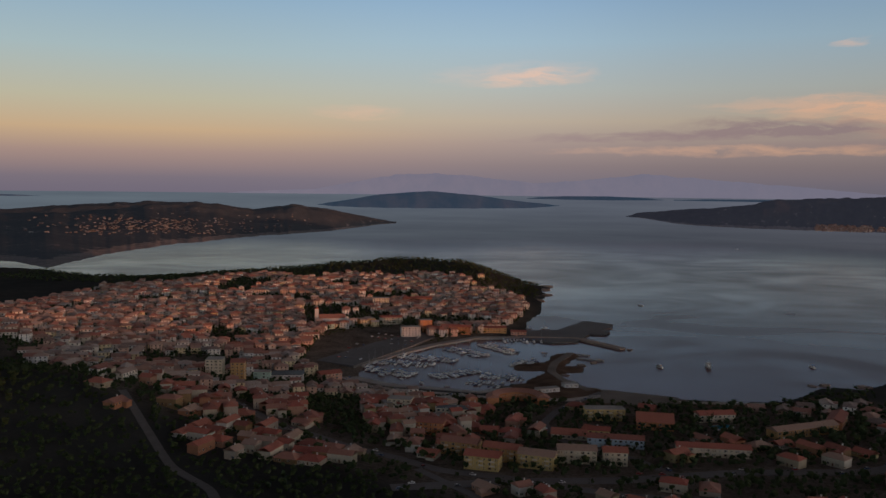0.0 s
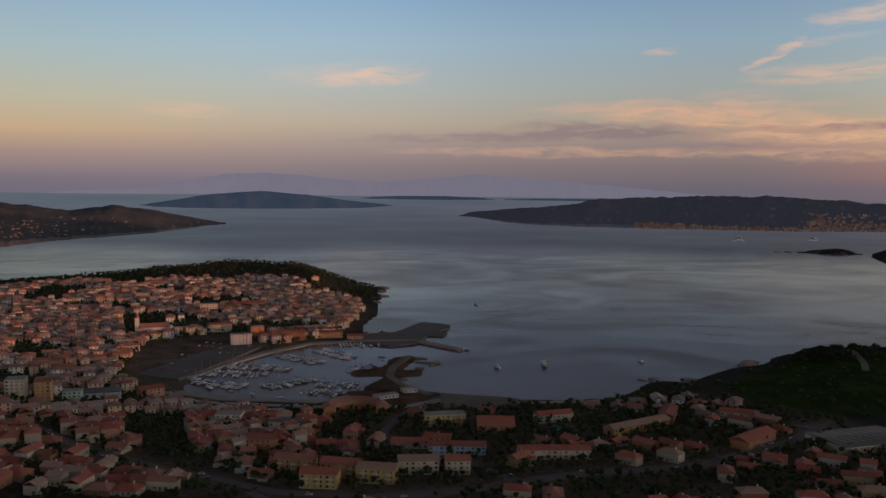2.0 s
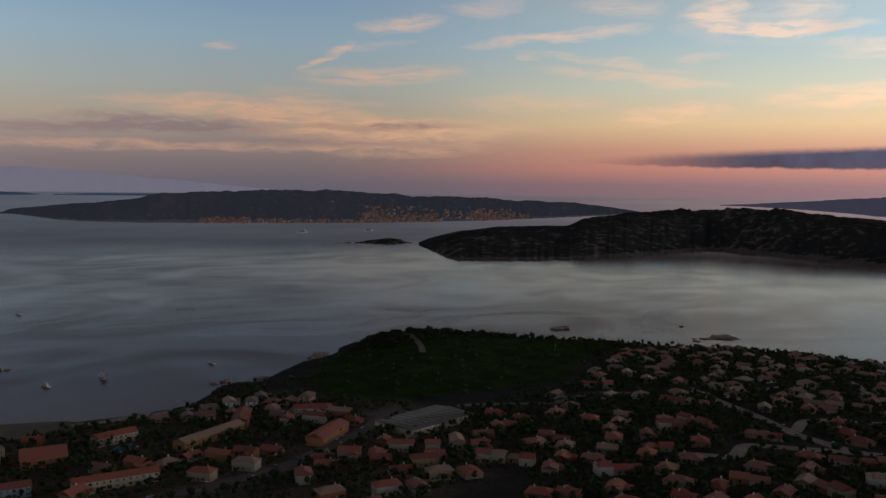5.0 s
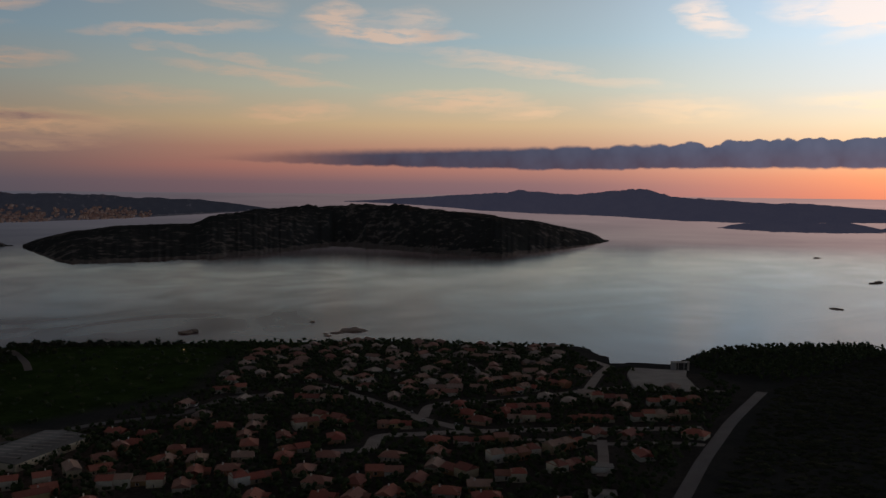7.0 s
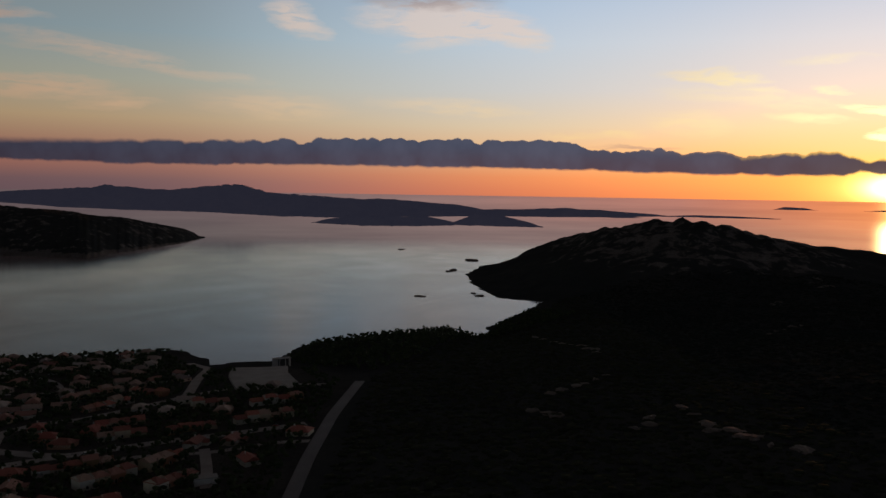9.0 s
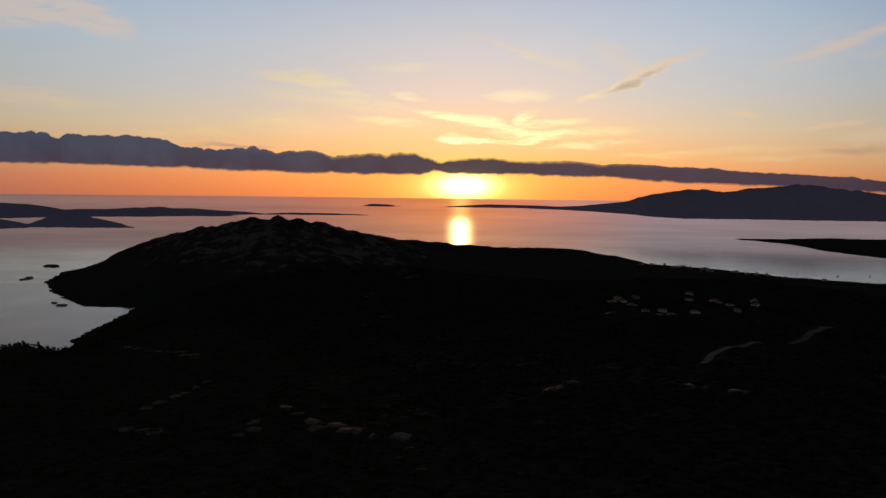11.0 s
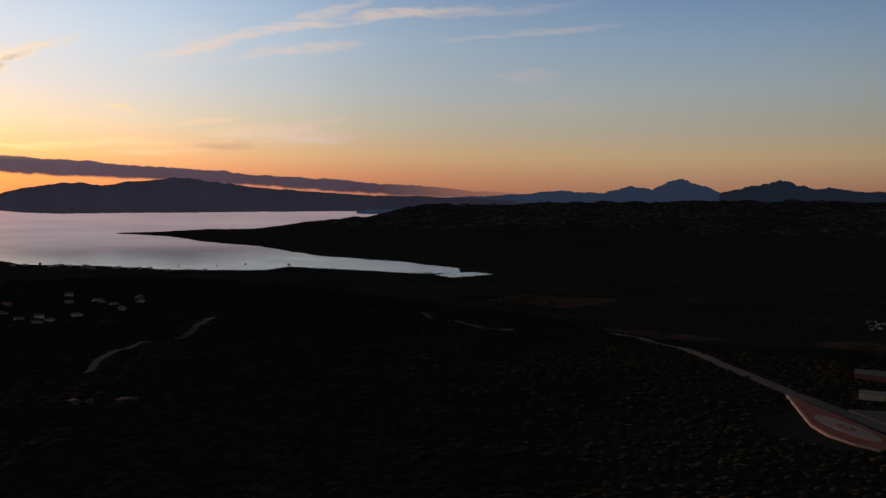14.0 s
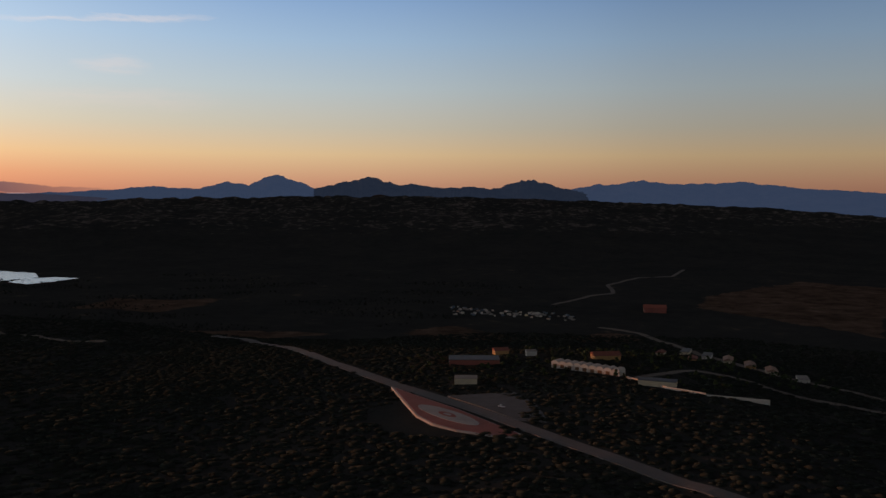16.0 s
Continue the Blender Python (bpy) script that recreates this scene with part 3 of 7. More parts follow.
MAT["land"] = material("coastal_scrub", land_build)


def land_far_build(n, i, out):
    """The same land across the strait, with the haze before it painted in as emission."""
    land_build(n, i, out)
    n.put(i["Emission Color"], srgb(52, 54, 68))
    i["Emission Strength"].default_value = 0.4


MAT["land_far"] = material("land_with_strait_haze", land_far_build)


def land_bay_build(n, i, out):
    """Land across the bay, a little haze painted in as weak emission."""
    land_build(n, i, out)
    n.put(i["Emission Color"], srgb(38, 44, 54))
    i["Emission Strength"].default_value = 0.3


MAT["land_bay"] = material("land_with_bay_haze", land_bay_build)
# Villa colours darkened to stand for the shade on the headland.
SHADED_VILLA_GREYS = [(0.16, 0.16, 0.16), (0.12, 0.11, 0.10), (0.20, 0.20, 0.20), (0.09, 0.08, 0.08)]
MAT["wall_bay"] = palette("shaded_bay_render", SHADED_VILLA_GREYS, 0.9, island=True)


def haze_glow_build(colour, glow):
    """Far mountains, a backdrop; the haze of miles of air is painted in as emission."""
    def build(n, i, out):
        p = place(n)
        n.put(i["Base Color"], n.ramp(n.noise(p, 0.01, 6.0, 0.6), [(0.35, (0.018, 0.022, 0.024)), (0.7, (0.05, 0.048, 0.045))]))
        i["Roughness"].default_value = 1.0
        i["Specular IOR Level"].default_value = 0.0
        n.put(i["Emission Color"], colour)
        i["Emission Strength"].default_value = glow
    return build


# Island-town walls; low sunlight and haze are painted in as a weak emission.
def glowing_wall_build(n, i, out):
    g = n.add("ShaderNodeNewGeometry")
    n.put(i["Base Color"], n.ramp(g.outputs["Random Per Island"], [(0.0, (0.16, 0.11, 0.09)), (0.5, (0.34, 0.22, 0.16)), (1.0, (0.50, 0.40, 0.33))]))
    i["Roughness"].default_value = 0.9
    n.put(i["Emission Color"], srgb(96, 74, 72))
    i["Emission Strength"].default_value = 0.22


MAT["wall_island"] = material("island_walls_with_glow", glowing_wall_build)
MAT["ridge_blue"] = material("far_ridges", haze_glow_build(srgb(42, 62, 82), 0.75))
MAT["ridge_south"] = material("southern_ridges", haze_glow_build(srgb(64, 78, 106), 0.8))
MAT["ridge_dark"] = material("nearer_southern_ridges", haze_glow_build(srgb(46, 56, 76), 0.65))
MAT["ridge_haze"] = material("hazy_mountains", haze_glow_build(srgb(107, 105, 121), 1.08))
MAT["ridge_east"] = material("eastern_islands", haze_glow_build(srgb(62, 62, 80), 0.78))



# ---- the lie of the land ----
EYE = 190.0
NEAR_REACH, FAR_REACH = 4000.0, 4870.0
BEARINGS = np.array([-150.0, -90.0] + [r[4] for r in FLIGHT] + [210.0])
PATH_X = np.array([50.0, 20.0] + [r[1] for r in FLIGHT] + [50.0])
PATH_Y = np.array([40.0, 10.0] + [r[2] for r in FLIGHT] + [40.0])


def stand(az):
    """The point of the flight that faces a bearing."""
    a = (np.asarray(az, float) + 150.0) % 360.0 - 150.0
    return np.interp(a, BEARINGS, PATH_X), np.interp(a, BEARINGS, PATH_Y)


def polar(az, d):
    cx, cy = stand(az)
    w = np.clip((np.asarray(d, float) - 60.0) / 340.0, 0, 1)
    cx, cy = 52.0 + (cx - 52.0) * w, 42.0 + (cy - 42.0) * w
    a = np.radians(az)
    return cx + d * np.sin(a), cy + d * np.cos(a)


def drawn_in(az, d, z):
    """Places by bearing, distance and height. The world ends at 5 km: what lies farther off than NEAR_REACH is drawn in along its line of sight."""
    az, d, z = np.broadcast_arrays(np.asarray(az, float), np.asarray(d, float), np.asarray(z, float))
    s = np.where(d > NEAR_REACH, (NEAR_REACH + (FAR_REACH - NEAR_REACH) * (1 - NEAR_REACH / np.maximum(d, 1))) / np.maximum(d, 1), 1.0)
    x, y = polar(az, d * s)
    return np.stack([x, y, EYE + (z - EYE) * s], -1)


def hashed(ix, iy, seed):
    h = (ix * 374761393 + iy * 668265263 + seed * 1442695041) & 0xFFFFFFFF
    h = ((h ^ (h >> 13)) * 1274126177) & 0xFFFFFFFF
    return ((h ^ (h >> 16)) & 0xFFFF) / 65535.0


def lumps(x, y, size, seed=0, octaves=4, gain=0.5):
    """Fractal value noise, about -1 to 1."""
    total, amp, norm = 0.0, 1.0, 0.0
    x, y = np.asarray(x, float) / size, np.asarray(y, float) / size
    for k in range(octaves):
        ix, iy = np.floor(x).astype(np.int64), np.floor(y).astype(np.int64)
        fx, fy = x - ix, y - iy
        fx, fy = fx * fx * (3 - 2 * fx), fy * fy * (3 - 2 * fy)
        a, b = hashed(ix, iy, seed + k), hashed(ix + 1, iy, seed + k)
        c, e = hashed(ix, iy + 1, seed + k), hashed(ix + 1, iy + 1, seed + k)
        total = total + amp * ((a + (b - a) * fx) * (1 - fy) + (c + (e - c) * fx) * fy)
        norm, amp, x, y = norm + amp, amp * gain, x * 2.03 + 5.1, y * 2.03 + 1.7
    return total / norm * 2 - 1


def step(v, lo, hi):
    t = np.clip((v - lo) / (hi - lo), 0, 1)
    return t * t * (3 - 2 * t)


COAST_TOWN = [
    (-893, 1931), (-746, 1819), (-570, 1790), (-424, 1870), (-261, 1950), (-100, 1975), (23, 1950), (140, 1850), (204, 1685), (172, 1503),
    (155, 1348), (118, 1230), (112, 1165), (88, 1092), (46, 1087), (-9, 1039), (-46, 981), (-88, 912), (-84, 849), (-48, 818), (-7, 806),
    (34, 793), (58, 817), (81, 841), (102, 873), (110, 896), (77, 903), (81, 922), (122, 947), (133, 979), (145, 1001), (160, 996), (139, 947), (128, 924), (150, 918), (146, 904), (120, 884), (120, 855), (132, 834), (161, 802), (217, 776), (262, 767),
    (318, 775), (372, 835), (410, 822), (516, 891), (556, 921), (639, 973),
]
COAST_EAST = [
    (690, 985), (735, 950), (800, 840), (868, 752), (930, 660), (968, 585), (985, 510), (1010, 450), (1035, 390), (990, 348), (955, 335),
    (985, 268), (1075, 258), (1139, 205), (1224, 78), (1160, 36), (1243, 20), (1420, -51), (1529, -95), (1573, -10), (1800, 30), (2012, 32),
    (2200, -10), (2480, -130), (2700, -450), (2750, -900), (2600, -1350), (2250, -1600), (1963, -1493), (1756, -1555), (1530, -1555), (1332, -1640),
    (1332, -1750), (1096, -1745), (966, -1736), (900, -1830), (944, -1926),
]
COAST_SOUTH = [
    (1156, -2030), (1463, -2107), (1893, -2386), (2227, -2508), (2580, -2735), (2990, -2816), (2900, -2960), (2500, -3200), (2600, -4200), (3500, -6400),
    (9000, -12000), (-12000, -12000), (-14000, 3000), (-4000, 3600), (-2000, 2500), (-1300, 2050),
]
COAST = np.array(COAST_TOWN + COAST_EAST + COAST_SOUTH, float)


def inland(x, y, ring):
    """Metres from the edge of a ring of points, positive inside."""
    x, y = np.asarray(x, float), np.asarray(y, float)
    best, inside = np.full(x.shape, 1e12), np.zeros(x.shape, bool)
    for (ax, ay), (bx, by) in zip(ring, np.roll(ring, -1, axis=0)):
        ex, ey = bx - ax, by - ay
        t = np.clip(((x - ax) * ex + (y - ay) * ey) / (ex * ex + ey * ey), 0, 1)
        best = np.minimum(best, (x - ax - t * ex) ** 2 + (y - ay - t * ey) ** 2)
        if ay != by:
            inside ^= ((ay > y) != (by > y)) & (x < ex * (y - ay) / (by - ay) + ax)
    return np.where(inside, 1, -1) * np.sqrt(best)


# Hills: x, y, half widths along and across, turn in degrees, height.
HILLS = [
    (-20, 1790, 260, 130, -8, 29), (90, 1640, 90, 110, 0, 16), (-330, 1560, 260, 260, 0, 16), (-310, 640, 150, 110, 20, 34),
    (-620, 900, 300, 260, 0, 34), (690, 900, 130, 80, -40, 9), (560, 800, 110, 100, -20, 7), (560, 330, 280, 230, 0, 3),
    (2080, -430, 550, 302, 10, 84), (2000, -330, 120, 90, 0, 11), (1750, -330, 260, 240, 0, 29), (2150, -900, 260, 336, 0, 34), (1500, -600, 380, 380, 0, 5),
    (2250, -1350, 230, 200, 0, 14), (700, -250, 420, 420, 0, 30), (250, -250, 420, 380, 0, 26), (1100, -1000, 420, 360, 0, 26),
]
HILLS_SOUTH = [
    # the third here is an added ridge that keeps low sun off the slope
    (400, -800, 330, 230, -20, 16), (620, -480, 250, 220, 0, 20), (726, -520, 240, 60, 63, 17),
    (40, -560, 320, 260, 0, 22), (-250, -150, 400, 420, 0, 30), (1900, -2950, 500, 300, -35, 46), (2450, -2850, 300, 110, -20, 14),
    (1500, -3700, 700, 600, 0, 74.5), (600, -4000, 900, 700, 0, 99.5), (-400, -4100, 900, 700, 0, 80), (-1500, -3900, 900, 700, 0, 75), (1900, -3700, 260, 300, 0, 42),
    (-2300, -3000, 900, 800, 0, 17), (200, -3000, 700, 450, 0, 52), (-700, -2800, 600, 400, 0, 45), (1200, -2900, 450, 350, 0, 50),
]
TOWN_CORE = np.array([(-390, 790), (-620, 1080), (-600, 1500), (-330, 1650), (-60, 1690), (60, 1640), (135, 1530), (140, 1360), (105, 1215), (60, 1112),
                      (-10, 1070), (-60, 1165), (-150, 1090), (-150, 930), (-110, 815), (-40, 770), (40, 745), (20, 620), (-80, 640), (-180, 620), (-290, 720)], float)
TOWN_SOUTH = np.array([(-330, 690), (-230, 640), (-150, 600), (-60, 560), (10, 500), (60, 450), (330, 450), (480, 480), (450, 640), (370, 770), (300, 740), (150, 740), (40, 745), (-40, 770), (-180, 740)], float)
ROW_HOUSES = np.array([(-192, 606), (-126, 624), (-58, 592), (-48, 556), (-95, 543), (-168, 553)], float)
HILL_HOUSES = np.array([(-285, 640), (-262, 668), (-215, 660), (-196, 632), (-236, 606)], float)
VILLAS = np.array([(420, 470), (470, 610), (600, 600), (780, 700), (930, 640), (985, 520), (1010, 400), (900, 330), (880, 210), (800, 175), (480, 178), (360, 230), (330, 380)], float)
WOOD = np.array([(400, 690), (420, 800), (516, 875), (600, 935), (700, 985), (780, 930), (900, 800), (975, 690), (900, 650), (760, 690), (620, 610), (480, 640)], float)
FIELD = np.array([(-331, -1278), (-480, -1007), (-596, -1215), (-900, -1500), (-660, -1650), (-401, -1431)], float)


def height(x, y):
    x, y = np.asarray(x, float), np.asarray(y, float)
    sd = inland(x, y, COAST)
    wild = 1 - step(np.maximum(np.maximum(inland(x, y, TOWN_CORE), inland(x, y, TOWN_SOUTH)), inland(x, y, VILLAS) - 20), -120, 0)
    sd = sd + wild * lumps(x, y, 60, 3, 3) * 14 * step(np.abs(x) + np.abs(y), 200, 900)
    z = np.where(sd > 0, 1.6 + 3.2 * (1 - np.exp(-np.maximum(sd, 0) / 50)) + np.minimum(np.maximum(sd, 0), 700) * 0.007, np.maximum(sd * 0.12, -8))
    shore = step(sd, 0, 130)
    for hx, hy, wa, wb, turn, h in HILLS + HILLS_SOUTH:
        c, s = math.cos(radians(turn)), math.sin(radians(turn))
        u, v = ((x - hx) * c + (y - hy) * s) / wa, ((y - hy) * c - (x - hx) * s) / wb
        z = z + h * np.exp(-(u * u + v * v)) * shore
    level = 0.92 * np.exp(-((x - 70) / 230) ** 4 - ((y + 560) / 230) ** 4)
    z = z * (1 - level) + level * (54 - 0.02 * (x - 70))
    z = z - 5.0 * np.exp(-((x - 850) / 80) ** 2 - ((y + 1730) / 90) ** 2)
    rise = np.clip(z, 0, 130) / 130
    tame = step(np.hypot(x - 60, y - 40), 700, 1300)
    crag = 1 - np.abs(lumps(x, y, 170, 11, 5, 0.55))
    z = z + shore * wild * (1 - level) * ((crag - 0.62) * (16 + 44 * tame) * (1 - 0.5 * step(-y, 1500, 2200)) * rise + lumps(x, y, 45, 5, 4, 0.6) * (1.2 + (4 + 7 * tame) * rise) + (0.45 - np.abs(lumps(x, y, 95, 8, 4, 0.6))) * 30 * tame * rise * (1 - 0.7 * step(-y, 1500, 2200)))
    return z


def ground_at(x, y):
    return float(height(np.array([x]), np.array([y]))[0])


# ---- mesh helpers ----
def bulk(name, verts, quads, mats, slots=None, smooth=False):
    """A large mesh of quads or of triangles, from arrays."""
    verts, quads = np.asarray(verts, np.float32), np.asarray(quads, np.int32)
    me = bpy.data.meshes.new(name)
    k = quads.shape[1]
    me.vertices.add(len(verts)), me.loops.add(quads.size), me.polygons.add(len(quads))
    me.vertices.foreach_set("co", verts.ravel())
    me.loops.foreach_set("vertex_index", quads.ravel())
    me.polygons.foreach_set("loop_start", np.arange(0, quads.size, k, dtype=np.int32))
    for m in mats:
        me.materials.append(m)
    if slots is not None:
        me.polygons.foreach_set("material_index", np.asarray(slots, np.int32))
    me.polygons.foreach_set("use_smooth", np.full(len(quads), smooth))
    me.update(calc_edges=True)
    me.validate()
    return me


def grid_quads(rows, cols, wrap=False):
    i, j = np.meshgrid(np.arange(rows - 1), np.arange(cols if wrap else cols - 1), indexing="ij")
    k = (j + 1) % cols
    return np.stack([i * cols + j, i * cols + k, (i + 1) * cols + k, (i + 1) * cols + j], -1).reshape(-1, 4)


def bm_mesh(name, bm, mat):
    me = bpy.data.meshes.new(name)
    bm.to_mesh(me)
    bm.free()
    for m in (mat if isinstance(mat, (list, tuple)) else [mat]):
        me.materials.append(m)
    return me


def part(name, data, parent, label="", m=None):
    """One mesh object under a thing or a part."""
    ob = new(name, data)
    ob.parent = parent
    if m is not None:
        ob.matrix_basis = m
    return tagged(ob, label) if label else ob


def thing(name, m, label, category, group="", kind=""):
    ob = new(name)
    ob.matrix_basis = m
    return tagged(ob, label, category, group, kind)


def box(bm, x0, x1, y0, y1, z0, z1, bevel=0.0):
    """A box added to bm."""
    r = bmesh.ops.create_cube(bm, size=1, matrix=Matrix.Translation(((x0 + x1) / 2, (y0 + y1) / 2, (z0 + z1) / 2)) @ Matrix.Diagonal((x1 - x0, y1 - y0, z1 - z0, 1)))
    if bevel:
        edges = list({e for v in r["verts"] for e in v.link_edges})
        bmesh.ops.bevel(bm, geom=edges, offset=bevel, segments=1, affect="EDGES")


def prism(bm, outline, z0, z1):
    """An upright prism over a ring of points."""
    lo, hi = [bm.verts.new((x, y, z0)) for x, y in outline], [bm.verts.new((x, y, z1)) for x, y in outline]
    bm.faces.new(lo[::-1]), bm.faces.new(hi)
    for k in range(len(outline)):
        q = (k + 1) % len(outline)
        bm.faces.new((lo[k], lo[q], hi[q], hi[k]))


def tube(bm, x, y, z0, z1, r0, r1, sides=8):
    bmesh.ops.create_cone(bm, cap_ends=True, segments=sides, radius1=r0, radius2=r1, depth=z1 - z0, matrix=Matrix.Translation((x, y, (z0 + z1) / 2)))


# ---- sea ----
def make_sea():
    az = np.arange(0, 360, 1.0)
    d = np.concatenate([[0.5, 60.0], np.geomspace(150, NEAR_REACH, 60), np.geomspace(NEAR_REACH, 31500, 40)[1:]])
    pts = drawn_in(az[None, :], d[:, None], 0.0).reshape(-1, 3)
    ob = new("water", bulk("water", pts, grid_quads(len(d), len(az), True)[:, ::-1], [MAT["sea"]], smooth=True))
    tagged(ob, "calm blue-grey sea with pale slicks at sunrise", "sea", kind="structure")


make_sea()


# ---- ground ----
def make_ground():
    az = np.concatenate([np.arange(-32, 215, 0.3), np.arange(215, 328, 3.0)])
    d = np.concatenate([np.array([0.5, 60.0]), np.geomspace(140, 400, 30)[:-1], np.geomspace(400, 6200, 250)])
    x, y = polar(az[None, :], d[:, None])
    z = height(x, y)
    pts = drawn_in(az[None, :], d[:, None], z).reshape(-1, 3)
    me = bulk("ground", pts, grid_quads(len(d), len(az), True)[:, ::-1], [MAT["land"]], smooth=True)
    town = np.maximum(step(np.maximum(inland(x, y, TOWN_CORE), inland(x, y, TOWN_SOUTH)), -25, 15), 0.3 * step(inland(x, y, VILLAS), -25, 15))
    town = np.maximum(town, step(190 - np.hypot(x + 70, y - 990), 0, 30))
    mole = step(115 - np.hypot(x - 125, y - 900), 0, 30) * step(x, 60, 90)
    town = town * (1 - mole)
    flat = 1 - step(z, 20, 60)
    bare = np.maximum(step(inland(x, y, FIELD), -20, 20), 0.35 * flat * step(y, -700, -1000) * step(x, 1500, 900) * step(-y, 2300, 1900))
    bare = np.maximum(bare, 0.9 * step(inland(x, y, np.array([(610, -1240), (590, -1385), (410, -1390), (418, -1300), (467, -1215)], float)), -25, 25))
    bare = np.maximum(bare, 0.8 * step(inland(x, y, np.array([(400, -1005), (320, -1050), (180, -1020), (230, -970), (305, -955)], float)), -25, 25))
    bare = np.maximum(bare, 0.7 * step(inland(x, y, np.array([(20, -760), (-60, -740), (-120, -900), (-20, -930), (90, -850)], float)), -25, 25))
    strip = step(inland(x, y, np.array([(50, 805), (90, 850), (130, 830), (215, 775), (262, 764), (320, 770), (360, 800), (330, 745), (255, 735), (140, 742), (60, 770)], float)), -6, 6)
    bare, town = np.maximum(bare, np.maximum(mole, strip)), town * (1 - strip)
    for ring in ([(49, -1112), (-60, -985), (80, -960), (130, -1040)], [(110, -640), (60, -610), (20, -660), (40, -720), (100, -700)], [(-150, -1060), (-190, -990), (-90, -960), (-70, -1020)]):
        bare = np.maximum(bare, 0.8 * step(inland(x, y, np.array(ring, float)), -25, 25))
    rock = np.clip(step(z, 6, 75) * (1 - 0.12 * step(-y, 1500, 2400)) + 0.9 * step(inland(x, y, COAST), 26, 4), 0, 1)
    rock = rock * (1 - step(inland(x, y, WOOD), -30, 0)) * (0.12 + 0.88 * step(np.hypot(x - 60, y - 40), 850, 1500))
    rock = rock * (1 - 0.95 * np.exp(-((x - 600) / 420) ** 2 - ((y + 420) / 330) ** 2))
    cover = np.stack([town, bare, rock, step(inland(x, y, WOOD), 0, 25)], -1).reshape(-1, 4).astype(np.float32)
    layer = me.color_attributes.new("cover", "FLOAT_COLOR", "POINT")
    layer.data.foreach_set("color", cover.ravel())
    ob = new("ground", me)
    tagged(ob, "dark rocky coastal land covered in scrub at dawn", "ground", kind="structure")


make_ground()


# ---- islands and far ridges ----
def land_form(name, rows, label, category, mat, seed, craggy=1.0, depth=0.0, kind="structure", fine=0.12, jag=0.0, rocky=1.0):
    """Land seen over the water. Rows: bearing, shore, ridge and back in metres, height of the ridge."""
    rows = np.array(rows, float)
    az = np.arange(rows[0, 0], rows[-1, 0], fine)
    shore, ridge, back, top = [np.interp(az, rows[:, 0], rows[:, k]) for k in range(1, 5)]
    ends = np.minimum(step(az, az[0], az[0] + 0.8), step(-az, -az[-1], -az[-1] + 0.8))
    if jag:
        top = top * (1 + jag * lumps(az, 0 * az, 0.9, seed + 5, 5, 0.65))
    shore = shore * (1 + 0.018 * lumps(az, 0 * az, 0.9, seed, 5, 0.6) + 0.007 * lumps(az, 0 * az, 0.25, seed + 9, 2))
    n = 46
    s = np.linspace(0, 2, n)[:, None]
    d = np.where(s < 1, shore + (ridge - shore) * np.minimum(s, 1), ridge + (back - ridge) * np.maximum(s - 1, 0))
    rise = np.where(s < 1, np.sin(np.minimum(s, 1) * math.pi / 2) ** 1.15, np.cos(np.maximum(s - 1, 0) * math.pi / 2))
    x, y = polar(az[None, :], d)
    bumps = lumps(x, y, 420, seed, 5, 0.58) + 0.8 * (0.6 - np.abs(lumps(x, y, 210, seed + 3, 4, 0.6)))
    z = (rise * top[None, :]) * (1 + 0.30 * craggy * bumps * np.where(s > 0.85, 0.35, 1.0)) * ends[None, :] + np.where((s == 0) | (s == 2), -6.0, 0.0) + 1.2 * ends
    me = bulk(name, drawn_in(az[None, :], d, z).reshape(-1, 3), grid_quads(n, len(az))[:, ::-1], [mat], smooth=True)
    cover = np.zeros((n * len(az), 4), np.float32)
    cover[:, 2] = (rocky + 0.9 * step(0.10 - s, 0, 0.06) + 0 * az[None, :]).ravel()
    me.color_attributes.new("cover", "FLOAT_COLOR", "POINT").data.foreach_set("color", cover.ravel())
    return tagged(new(name, me), label, category, kind=kind)


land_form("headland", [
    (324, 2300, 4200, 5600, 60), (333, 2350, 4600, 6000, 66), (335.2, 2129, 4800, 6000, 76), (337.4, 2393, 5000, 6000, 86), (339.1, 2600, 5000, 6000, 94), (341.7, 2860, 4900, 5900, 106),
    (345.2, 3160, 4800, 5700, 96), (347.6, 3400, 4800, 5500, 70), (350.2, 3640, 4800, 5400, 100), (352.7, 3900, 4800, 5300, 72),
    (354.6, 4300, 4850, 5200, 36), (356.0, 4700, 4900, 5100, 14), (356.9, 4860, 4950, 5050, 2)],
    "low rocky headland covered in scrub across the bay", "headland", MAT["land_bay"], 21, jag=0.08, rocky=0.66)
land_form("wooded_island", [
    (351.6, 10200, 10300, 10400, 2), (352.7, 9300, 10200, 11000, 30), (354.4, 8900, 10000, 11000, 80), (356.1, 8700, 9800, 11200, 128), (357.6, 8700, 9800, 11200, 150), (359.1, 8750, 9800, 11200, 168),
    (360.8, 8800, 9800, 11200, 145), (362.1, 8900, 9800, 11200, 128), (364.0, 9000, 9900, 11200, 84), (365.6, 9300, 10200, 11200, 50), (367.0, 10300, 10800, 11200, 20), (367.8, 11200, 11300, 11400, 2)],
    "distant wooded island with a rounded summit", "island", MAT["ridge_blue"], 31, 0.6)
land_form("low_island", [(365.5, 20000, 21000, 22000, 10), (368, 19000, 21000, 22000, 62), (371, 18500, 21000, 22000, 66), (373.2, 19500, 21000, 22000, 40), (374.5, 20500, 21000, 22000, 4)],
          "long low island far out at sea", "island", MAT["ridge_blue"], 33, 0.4)
